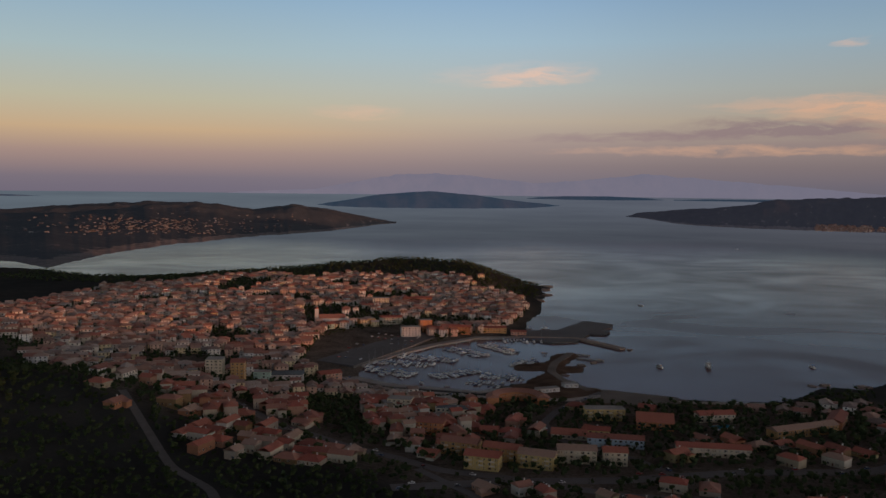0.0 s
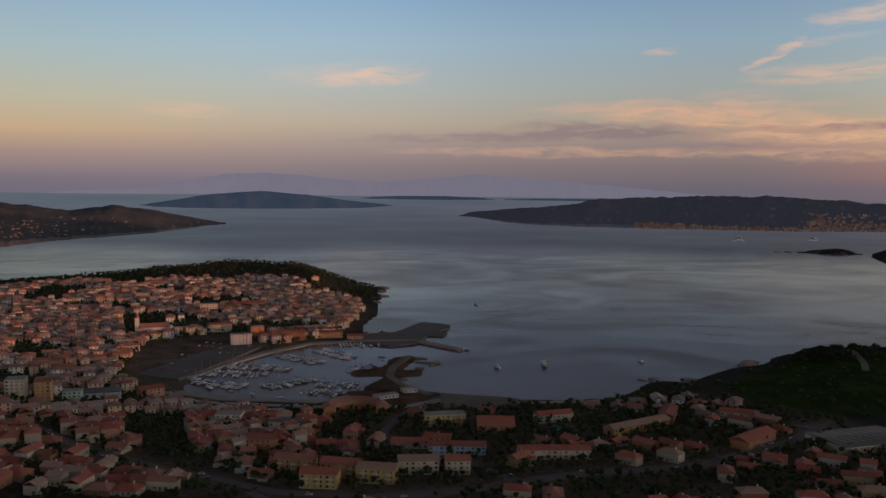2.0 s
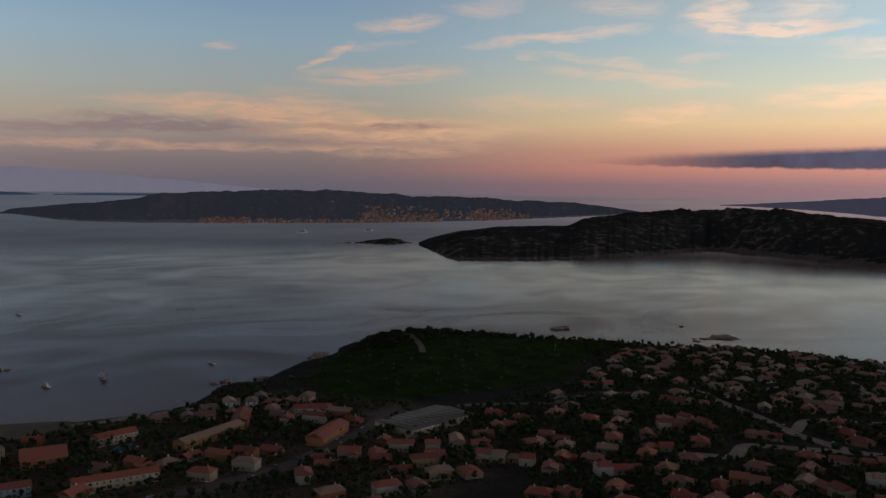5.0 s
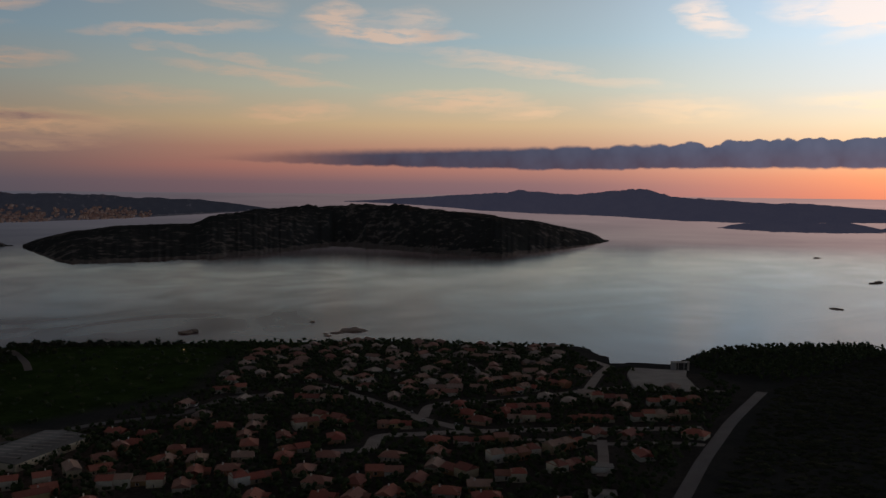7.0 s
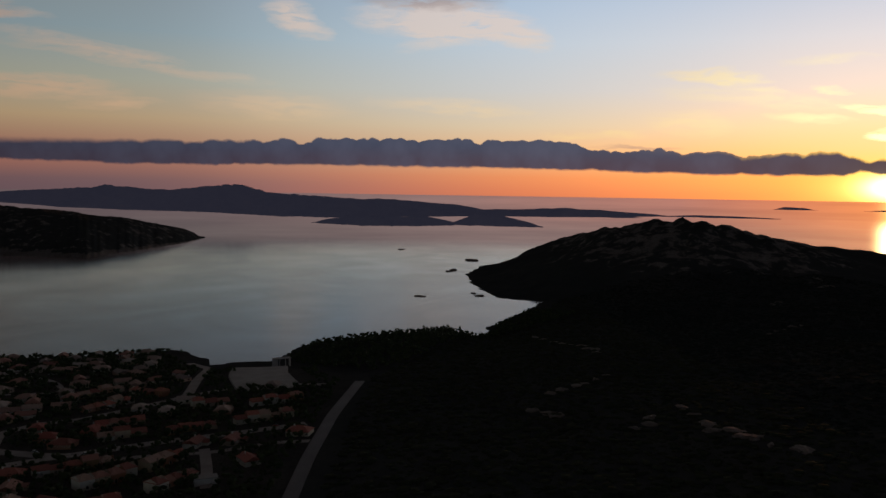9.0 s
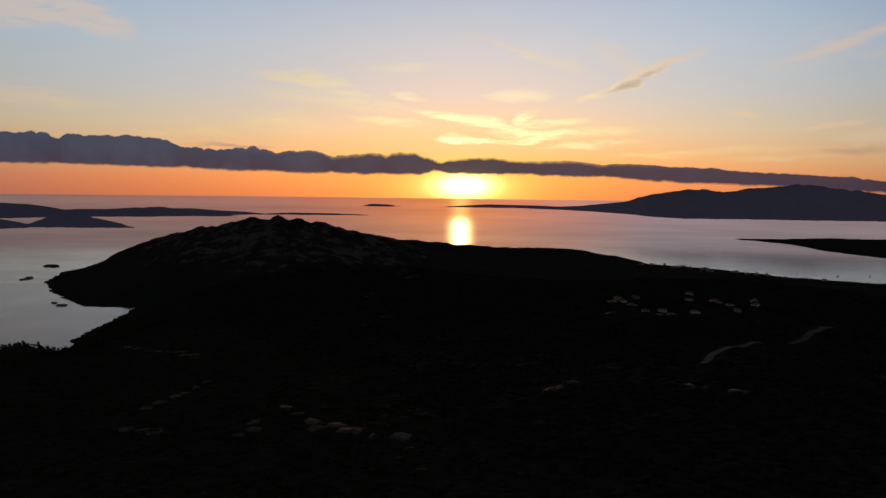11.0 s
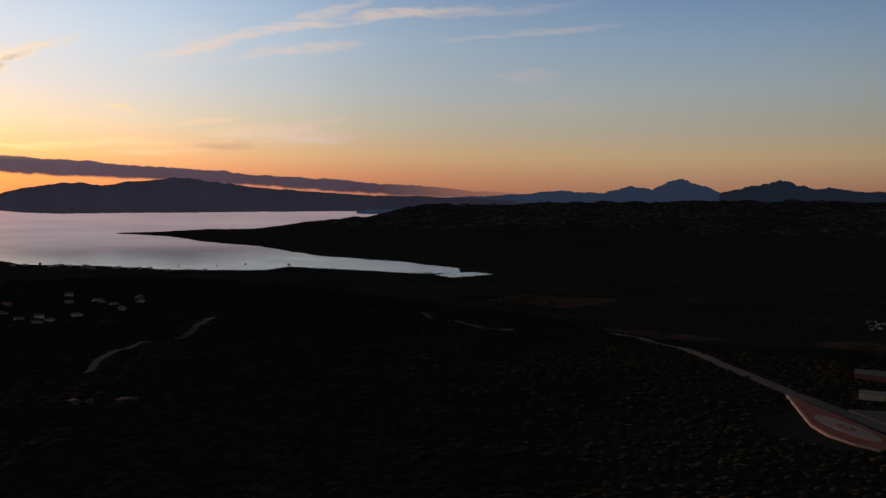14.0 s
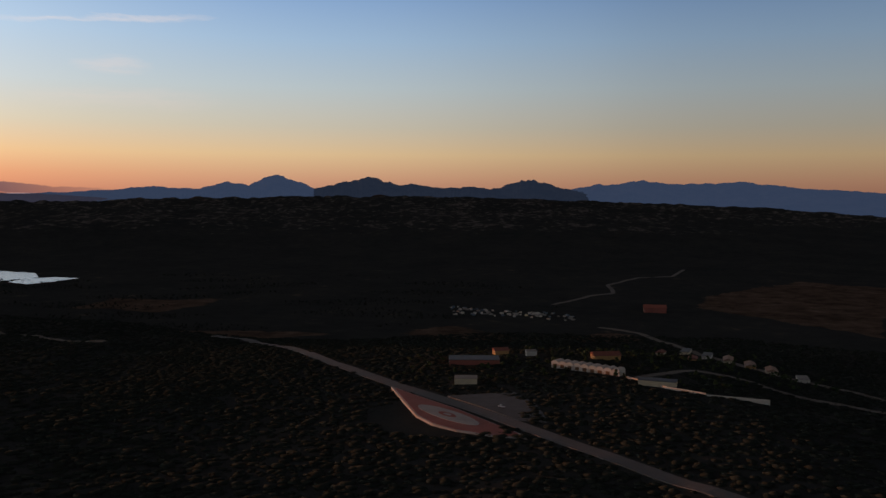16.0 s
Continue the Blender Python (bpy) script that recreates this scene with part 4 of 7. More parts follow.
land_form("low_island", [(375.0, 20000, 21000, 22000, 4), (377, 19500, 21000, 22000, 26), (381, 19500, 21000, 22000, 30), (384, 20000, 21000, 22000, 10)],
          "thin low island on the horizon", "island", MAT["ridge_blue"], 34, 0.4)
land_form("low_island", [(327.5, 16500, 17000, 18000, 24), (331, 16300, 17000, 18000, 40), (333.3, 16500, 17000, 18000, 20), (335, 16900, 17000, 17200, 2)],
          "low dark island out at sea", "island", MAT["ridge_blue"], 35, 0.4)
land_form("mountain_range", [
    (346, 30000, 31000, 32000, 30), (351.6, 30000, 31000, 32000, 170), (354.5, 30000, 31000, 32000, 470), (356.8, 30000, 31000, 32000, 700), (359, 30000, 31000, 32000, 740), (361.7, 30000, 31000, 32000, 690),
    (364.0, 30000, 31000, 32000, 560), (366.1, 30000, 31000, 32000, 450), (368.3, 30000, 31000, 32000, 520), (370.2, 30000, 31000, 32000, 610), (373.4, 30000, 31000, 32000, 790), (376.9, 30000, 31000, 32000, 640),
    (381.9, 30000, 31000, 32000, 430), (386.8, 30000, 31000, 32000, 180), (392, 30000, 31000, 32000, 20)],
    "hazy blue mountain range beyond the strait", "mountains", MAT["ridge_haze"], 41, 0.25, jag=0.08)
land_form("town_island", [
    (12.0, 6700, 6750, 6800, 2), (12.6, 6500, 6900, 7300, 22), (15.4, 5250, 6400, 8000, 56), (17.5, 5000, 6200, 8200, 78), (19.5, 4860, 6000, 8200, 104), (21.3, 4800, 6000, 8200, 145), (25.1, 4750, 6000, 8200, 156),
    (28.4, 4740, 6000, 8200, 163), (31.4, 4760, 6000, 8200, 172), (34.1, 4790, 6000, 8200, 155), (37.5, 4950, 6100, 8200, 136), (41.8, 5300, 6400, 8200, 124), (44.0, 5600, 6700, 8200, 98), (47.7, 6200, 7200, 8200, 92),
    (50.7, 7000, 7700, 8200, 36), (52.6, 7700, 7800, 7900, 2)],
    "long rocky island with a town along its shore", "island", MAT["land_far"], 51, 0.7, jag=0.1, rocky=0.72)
land_form("scrub_island", [
    (37.6, 2880, 3000, 3100, 3), (38.2, 2700, 3000, 3300, 13), (39.4, 2380, 2900, 3500, 32), (40.3, 2270, 2850, 3600, 44), (42.9, 2300, 2900, 3900, 57), (45.6, 2320, 2950, 4000, 58), (47.4, 2340, 3000, 4000, 60),
    (48.4, 2360, 3050, 4100, 82), (50.7, 2440, 3150, 4200, 104), (53.3, 2600, 3250, 4300, 117), (56.3, 2840, 3300, 4300, 123), (58.9, 2720, 3280, 4300, 126), (60.4, 2640, 3200, 4300, 127), (62.6, 2562, 3150, 4200, 115),
    (66.0, 2440, 3050, 4000, 98), (67.4, 2430, 3000, 3900, 89), (69.6, 2600, 3050, 3800, 76), (71.6, 2800, 3130, 3600, 56), (73.2, 3000, 3220, 3500, 34), (74.5, 3300, 3340, 3400, 3)],
    "rugged island of granite and dark scrub", "island", MAT["land"], 61, 1.0, jag=0.06, rocky=0.86, fine=0.08)
land_form("low_spit", [(46.2, 4250, 4400, 4550, 3), (48, 4150, 4400, 4700, 12), (50.5, 4000, 4300, 4700, 22), (52.5, 3900, 4200, 4700, 20)],
          "low dark spit of land behind the island", "spit", MAT["land"], 62)
land_form("islet", [(33.4, 3020, 3050, 3080, 1.5), (34.2, 2985, 3040, 3090, 7), (35.6, 2960, 3040, 3100, 16), (36.5, 2985, 3040, 3090, 11), (37.1, 3020, 3050, 3080, 1)],
          "small rocky islet in the strait", "islet", MAT["land"], 63, fine=0.04)
land_form("long_island", [
    (57.0, 12600, 12900, 13200, 2), (58.2, 12300, 12900, 14000, 12), (61.1, 10700, 12000, 14000, 62), (64, 9000, 11500, 14000, 108), (66.0, 7900, 10500, 14000, 143), (68.6, 7300, 10000, 13500, 170), (70.5, 7000, 9700, 13500, 150),
    (72.3, 6800, 9500, 13500, 136), (74.5, 6600, 9500, 13500, 190), (76.8, 6150, 9500, 13500, 213), (78.2, 5900, 9000, 13500, 150), (79.4, 5750, 8800, 13500, 132), (83.0, 5600, 8600, 13500, 86),
    (86.7, 5900, 8400, 12500, 80), (90.7, 6200, 8000, 11500, 38), (92.5, 6330, 7400, 8400, 24), (95.0, 6450, 7200, 8200, 34), (97.9, 6500, 7300, 8200, 50), (100.5, 6700, 7300, 8000, 36), (103.4, 7100, 7500, 7900, 10), (104.6, 7300, 7400, 7500, 2)],
    "long mountainous island under the sunrise", "island", MAT["ridge_east"], 71, 0.6, jag=0.16)
land_form("low_island", [(81.2, 4790, 4820, 4850, 2), (82.4, 4640, 4850, 5000, 20), (84.5, 4480, 4800, 5100, 40), (86.5, 4440, 4800, 5100, 34), (88.8, 4500, 4800, 5100, 42), (90.6, 4620, 4850, 5000, 8), (92.0, 4650, 4850, 5000, 54), (94.0, 4600, 4900, 5200, 44), (95.3, 4580, 4850, 5100, 20), (96.6, 4560, 4600, 4650, 2)],
          "low dark island off the headland", "island", MAT["ridge_east"], 72, 0.6, jag=0.12)
for a0, a1, dist, tall in ((104.0, 111.4, 7150, 14), (100.2, 103.0, 6600, 10), (110.6, 113.6, 11800, 34), (115.9, 126.5, 11800, 44)):
    land_form("low_island", [(a0, dist + 60, dist + 120, dist + 180, 1), (a0 + (a1 - a0) * 0.3, dist, dist + 160, dist + 300, tall), (a0 + (a1 - a0) * 0.65, dist, dist + 160, dist + 300, tall * 0.75), (a1, dist + 60, dist + 120, dist + 180, 1)],
              "low skerry in the glare of the sunrise", "island", MAT["ridge_east"], 80 + int(a0), 0.5)
land_form("far_mountain", [
    (121.5, 11800, 12000, 12200, 2), (125.4, 10270, 11000, 12500, 52), (128.3, 9000, 10500, 13000, 122), (129.8, 8000, 10500, 13000, 205), (132.0, 7500, 10500, 13000, 262), (134.2, 7600, 10500, 13000, 234), (136.3, 7700, 10500, 13000, 288),
    (138.4, 7720, 10500, 13000, 330), (141.7, 7850, 10500, 13000, 262), (146.1, 8100, 10500, 13000, 186), (150.8, 8250, 10500, 13000, 140), (157, 8300, 10500, 13000, 116), (162, 8600, 10500, 13000, 60)],
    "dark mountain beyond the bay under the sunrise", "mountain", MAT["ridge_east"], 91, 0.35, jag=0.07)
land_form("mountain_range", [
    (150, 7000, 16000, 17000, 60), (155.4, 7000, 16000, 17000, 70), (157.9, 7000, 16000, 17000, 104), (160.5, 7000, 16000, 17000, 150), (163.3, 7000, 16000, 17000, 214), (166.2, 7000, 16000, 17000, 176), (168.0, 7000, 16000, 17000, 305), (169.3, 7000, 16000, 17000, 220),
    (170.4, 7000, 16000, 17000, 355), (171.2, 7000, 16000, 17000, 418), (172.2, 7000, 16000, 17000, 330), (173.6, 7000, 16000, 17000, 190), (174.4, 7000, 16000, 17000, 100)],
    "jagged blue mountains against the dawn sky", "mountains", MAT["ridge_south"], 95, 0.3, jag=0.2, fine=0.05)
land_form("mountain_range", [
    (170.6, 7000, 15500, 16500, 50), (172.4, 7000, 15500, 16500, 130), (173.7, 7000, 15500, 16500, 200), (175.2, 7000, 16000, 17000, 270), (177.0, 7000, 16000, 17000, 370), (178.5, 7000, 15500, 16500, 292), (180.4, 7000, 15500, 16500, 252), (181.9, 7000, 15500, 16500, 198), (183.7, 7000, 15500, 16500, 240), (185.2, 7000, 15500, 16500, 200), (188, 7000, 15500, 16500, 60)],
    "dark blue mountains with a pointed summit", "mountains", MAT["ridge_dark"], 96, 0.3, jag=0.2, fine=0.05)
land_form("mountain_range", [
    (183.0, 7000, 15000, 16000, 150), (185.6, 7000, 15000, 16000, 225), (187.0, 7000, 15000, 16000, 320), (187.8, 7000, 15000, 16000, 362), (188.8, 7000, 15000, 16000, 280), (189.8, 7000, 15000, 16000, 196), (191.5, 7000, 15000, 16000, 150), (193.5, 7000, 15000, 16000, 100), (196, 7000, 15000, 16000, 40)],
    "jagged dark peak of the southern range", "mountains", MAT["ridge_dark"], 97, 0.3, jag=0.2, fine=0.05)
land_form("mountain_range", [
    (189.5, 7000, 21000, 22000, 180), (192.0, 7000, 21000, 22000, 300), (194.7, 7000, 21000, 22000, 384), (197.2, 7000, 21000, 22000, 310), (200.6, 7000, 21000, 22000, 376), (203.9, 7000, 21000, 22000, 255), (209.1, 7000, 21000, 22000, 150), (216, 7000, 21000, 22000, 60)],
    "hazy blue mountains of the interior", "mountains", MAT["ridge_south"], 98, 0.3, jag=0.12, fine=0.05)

# ---- roads, quays, paving ----
def ribbon(name, points, width, mat, label, category, lift=0.35, kind="structure", rise=0.0):
    """A road, track or quay laid along a line over the ground, with kerb-high edges."""
    pts = np.array(points, float)
    seg = np.hypot(*np.diff(pts, axis=0).T)
    at = np.concatenate([[0], np.cumsum(seg)])
    n = max(3, int(at[-1] / 6))
    s = np.linspace(0, at[-1], n)
    x, y = np.interp(s, at, pts[:, 0]), np.interp(s, at, pts[:, 1])
    for _ in range(2):
        x[1:-1], y[1:-1] = (x[:-2] + 2 * x[1:-1] + x[2:]) / 4, (y[:-2] + 2 * y[1:-1] + y[2:]) / 4
    dx, dy = np.gradient(x), np.gradient(y)
    ln = np.hypot(dx, dy)
    nx, ny = -dy / ln, dx / ln
    rows = []
    for off in (-0.5, -0.49, -0.3, 0.0, 0.3, 0.49, 0.5):
        px, py = x + nx * width * off, y + ny * width * off
        rows.append(np.stack([px, py, np.maximum(height(px, py), 1.0) + rise + (lift if abs(off) < 0.5 else -0.6)], -1))
    rows = np.array(rows)
    rows[1:-1, :, 2] = np.maximum(rows[1:-1, :, 2], rows[1:-1, :, 2].mean(0))
    me = bulk(name, rows.reshape(-1, 3), grid_quads(7, n)[:, ::-1], [mat], smooth=False)
    return tagged(new(name, me), label, category, kind=kind)


def slab(name, ring, top, mat, label, category, foot=-3.0, kind="structure"):
    bm = bmesh.new()
    prism(bm, ring, foot, top)
    bmesh.ops.recalc_face_normals(bm, faces=bm.faces)
    return tagged(new(name, bm_mesh(name, bm, mat)), label, category, kind=kind)


ROADS = [
    ([(440, 165), (487, 165), (566, 167), (676, 166), (807, 158)], 9, "asphalt", "grey asphalt road running down to the shore"),
    ([(690, 530), (664, 481), (637, 427), (608, 381), (592, 328), (621, 275), (640, 222), (657, 182)], 10, "pavement", "pale concrete street through the villas"),
    ([(615, 385), (652, 399), (681, 380), (686, 359), (724, 326), (764, 299), (840, 312), (925, 324), (953, 352)], 9, "pavement", "pale street curving to the landing"),
    ([(601, 239), (560, 226), (522, 216)], 7, "pavement", "narrow pale lane"),
    ([(640, 540), (608, 572), (551, 566), (494, 608), (431, 625), (405, 640)], 8, "asphalt", "asphalt road beside the wood"),
    ([(592, 330), (554, 390), (520, 375), (508, 398)], 10, "pavement", "pale cul-de-sac among villas"),
    ([(764, 299), (794, 272), (807, 234), (799, 188)], 7, "pavement", "pale lane round the landing"),
    ([(737, 484), (774, 480), (782, 449), (784, 414)], 4, "pale_paving", "low pale garden wall with a path"),
    ([(-215, 690), (-167, 674), (-121, 632), (-93, 618), (-66, 596), (-33, 576), (0, 548), (45, 534), (106, 504), (200, 490)], 9, "asphalt", "asphalt street lined with parked cars"),
    ([(-30, 512), (44, 528), (113, 532), (194, 552), (281, 556), (380, 600), (430, 640)], 12, "asphalt", "asphalt street below the apartment blocks"),
    ([(-96, 850), (-80, 812), (-47, 797), (33, 771), (110, 753), (157, 785), (215, 760), (310, 755)], 9, "pavement", "pale waterfront road"),
    ([(150, 795), (100, 720), (81, 674), (84, 640), (96, 610), (132, 580), (150, 548)], 7, "asphalt", "asphalt side street"),
    ([(-240, 640), (-198, 578), (-169, 532), (-136, 500), (-110, 440)], 6, "worn_asphalt", "asphalt road bending up the hill"),
    ([(885, 536), (880, 506), (855, 467), (830, 439), (800, 418)], 5, "pale_paving", "pale lane curving through the gardens"),
    ([(584, 290), (591, 263), (592, 233), (602, 212), (611, 191), (610, 172)], 6, "pavement", "narrow pale lane behind the terraces"),
    ([(-15, 550), (23, 496), (32, 455)], 6, "asphalt", "narrow asphalt lane"),
    ([(560, -380), (590, -420), (604, -450), (616, -510), (633, -571), (680, -670), (738, -764)], 6, "dirt_road", "sandy track over the scrub hill"),
    ([(592, -981), (526, -923), (464, -862), (412, -843)], 6, "dirt_road", "sandy track on the plain"),
    ([(330, -960), (268, -885), (172, -673), (116, -580), (66, -508), (32, -450), (3, -403), (-24, -362), (-80, -280)], 11, "asphalt", "grey asphalt road past the paved lookout"),
    ([(-60, -590), (-120, -640), (-200, -560), (-300, -500)], 7, "dirt_road", "sandy track to the farm buildings"),
    ([(-143, -1095), (-182, -1044), (-200, -948), (-206, -880), (-212, -821), (-222, -730), (-247, -665), (-263, -619), (-290, -560)], 8, "dirt_road", "dusty yard between low sheds"),
    ([(-120, -1330), (-194, -1422), (-248, -1464), (-262, -1530), (-267, -1594), (-364, -1736), (-441, -1755), (-516, -1918)], 8, "dirt_road", "pale track across the fields"),
    ([(140, 800), (122, 848), (114, 890), (124, 935), (140, 970), (150, 994)], 9, "dirt_road", "pale sandy road out along the mole"),
    ([(690, 985), (672, 950), (655, 915), (640, 880), (618, 840), (590, 800)], 7, "dirt_road", "pale footpath up the wooded point"),
]
for pts, width, mat, label in ROADS:
    ribbon("road", pts, width, MAT[mat], label, "road")
slab("quay", [(100, 1150), (157, 1159), (206, 1243), (217, 1236), (242, 1212), (236, 1187), (215, 1161), (226, 1150), (216, 1124), (196, 1131), (170, 1071), (137, 1060), (100, 1090)], 2.2, MAT["worn_asphalt"], "broad concrete ferry quay with a bent end", "quay")
slab("breakwater", [(85, 1104), (172, 1100), (182, 1094), (221, 1029), (213, 1023), (172, 1087), (165, 1092), (85, 1095)], 2.4, MAT["granite"], "stone breakwater bent at its end", "breakwater")
slab("pavement", [(-142, 925), (-148, 1035), (-115, 1112), (-52, 1146), (-8, 1082), (-42, 1000), (-92, 895)], 4.7, MAT["worn_asphalt"], "wide grey car park beside the marina", "car park", foot=0)
slab("quay", [(-55, 985), (-14, 1040), (42, 1096), (88, 1099), (88, 1090), (46, 1086), (-6, 1034), (-44, 978), (-86, 908), (-96, 912)], 2.6, MAT["concrete"], "pale concrete quay along the marina", "quay")
slab("quay", [(-96, 848), (-52, 812), (-8, 800), (36, 787), (70, 806), (66, 814), (34, 796), (-7, 809), (-46, 822), (-84, 853)], 2.6, MAT["concrete"], "pale concrete quay below the town", "quay")
slab("jetty", [(152, 966), (154, 971), (181, 954), (179, 950)], 1.4, MAT["concrete"], "short concrete jetty", "jetty")
slab("jetty", [(154, 989), (157, 994), (171, 985), (168, 981)], 1.4, MAT["concrete"], "short concrete jetty in the basin", "jetty")
ribbon("pavement", [(782, 232), (820, 246), (860, 260), (918, 270)], 56, MAT["concrete"], "pale concrete yard above the landing", "yard", lift=0.8)
slab("sports_ground", [(-238, 826), (-278, 853), (-260, 886), (-228, 862)], 9.2, MAT["grass"], "green sports ground between houses", "sports ground", foot=3)
slab("pavement", [(150, 800), (215, 770), (205, 735), (140, 748)], 4.6, MAT["dirt_road"], "bare sandy ground behind the beach", "ground", foot=1)
slab("lagoon", [(905, -1700), (850, -1660), (820, -1700), (792, -1775), (850, -1795), (895, -1760)], 4.2, MAT["sea"], "narrow lagoon shining behind the beach", "lagoon", foot=1)


# paved lookout beside the road
slab("pavement", [(80, -538), (50, -545), (34, -548), (24, -516), (22, -470), (40, -476), (54, -500)], ground_at(55, -520) + 0.7, MAT["worn_asphalt"], "small asphalt parking bay beside the road", "parking bay", foot=45)


def lookout():
    base = ground_at(80, -490) + 0.9
    ring = [(117, -560), (108, -520), (101, -489), (92, -470), (78, -455), (60, -444), (40, -437), (42, -447), (57, -472), (75, -503), (98, -536), (118, -566)]
    top = thing("lookout_terrace", pose(0, 0, base), "red paved lookout terrace with a pale oval inlay", "terrace")
    for name, k, mat, lift in (("kerb", 1.0, "pale_paving", 0.25), ("red_floor", 0.94, "red_paving", 0.4)):
        cx, cy = 80, -490
        bm = bmesh.new()
        prism(bm, [(cx + (x - cx) * k, cy + (y - cy) * k) for x, y in ring], -6 if k == 1.0 else -0.2, lift)
        bmesh.ops.recalc_face_normals(bm, faces=bm.faces)
        part(name, bm_mesh(name, bm, MAT[mat]), top)
    for name, a, b, mat, lift in (("oval_inlay", 29, 8.0, "pale_paving", 0.55), ("inner_oval", 8, 3.2, "red_paving", 0.66), ("centre_disc", 3.5, 1.6, "pale_paving", 0.76)):
        bm = bmesh.new()
        t = radians(125)
        pts = []
        for k in range(28):
            u, v = a * math.cos(k * math.tau / 28), b * math.sin(k * math.tau / 28)
            pts.append((82 + u * math.cos(t) - v * math.sin(t), -489 + u * math.sin(t) + v * math.cos(t)))
        prism(bm, pts, 0.2, lift)
        bmesh.ops.recalc_face_normals(bm, faces=bm.faces)
        part(name, bm_mesh(name, bm, MAT[mat]), top)


lookout()


# ---- houses ----
def window_mesh(w, h, side, name):
    """A window with its pane set back between the shutters or jambs, in one piece."""
    a, b = w / 2, w / 2 + side
    line = [(-b, 0.05), (-b, -0.1), (-a, -0.1), (-a, 0.02), (a, 0.02), (a, -0.1), (b, -0.1), (b, 0.05)]
    slots = [1, 2, 1, 0, 1, 2, 1]
    bm = bmesh.new()
    lo, hi = [bm.verts.new((x, y - 0.02, 0)) for x, y in line], [bm.verts.new((x, y - 0.02, h)) for x, y in line]
    for k in range(7):
        bm.faces.new((lo[k], lo[k + 1], hi[k + 1], hi[k])).material_index = slots[k]
    bm.faces.new(hi).material_index = 1
    bm.faces.new(lo[::-1]).material_index = 1
    return bm_mesh(name, bm, [MAT["glass"], MAT["trim"], MAT["shutter" if side > 0.3 else "trim"]])


WINDOWS = [window_mesh(1.1, 1.4, 0.5, "window"), window_mesh(1.2, 1.3, 0.15, "window"), window_mesh(1.6, 1.9, 0.2, "window")]
bmd = bmesh.new()
box(bmd, -0.55, 0.55, -0.08, 0.05, 0, 2.15, 0.03)
DOOR = bm_mesh("door", bmd, MAT["door"])


def roof_shape(bm, w, d, z, rise, hip, over=0.45):
    """A pitched roof with eaves over a w by d house; hip: how far the ridge is cut back."""
    x, y, t = w / 2 + over, d / 2 + over, 0.22
    lo = [(-x, -y), (x, -y), (x, y), (-x, y)]
    r = max(0.4, x - hip)
    pts = [(px, py, z - 0.15) for px, py in lo] + [(px, py, z - 0.15 + t) for px, py in lo] + [(-r, 0, z + rise + t), (r, 0, z + rise + t), (-r, 0, z + rise - 0.1), (r, 0, z + rise - 0.1)]
    v = [bm.verts.new(p) for p in pts]
    for f in ((4, 5, 9, 8), (6, 7, 8, 9), (5, 6, 9), (7, 4, 8), (0, 1, 5, 4), (1, 2, 6, 5), (2, 3, 7, 6), (3, 0, 4, 7), (1, 0, 10, 11), (3, 2, 11, 10), (2, 1, 11), (0, 3, 10)):
        bm.faces.new([v[k] for k in f])


def wall_shape(bm, w, d, h, rise, gable):
    """Walls from below the ground to the eaves, with gable ends."""
    x, y = w / 2, d / 2
    v = [bm.verts.new(p) for p in [(-x, -y, -4), (x, -y, -4), (x, y, -4), (-x, y, -4), (-x, -y, h), (x, -y, h), (x, y, h), (-x, y, h)]]
    bm.faces.new((v[0], v[1], v[5], v[4])), bm.faces.new((v[2], v[3], v[7], v[6]))
    if gable:
        a, b = bm.verts.new((-x, 0, h + rise * 0.94)), bm.verts.new((x, 0, h + rise * 0.94))
        bm.faces.new((v[1], v[2], v[6], b, v[5])), bm.faces.new((v[3], v[0], v[4], a, v[7]))
    else:
        bm.faces.new((v[1], v[2], v[6], v[5])), bm.faces.new((v[3], v[0], v[4], v[7]))
    bm.faces.new((v[3], v[2], v[1], v[0]))


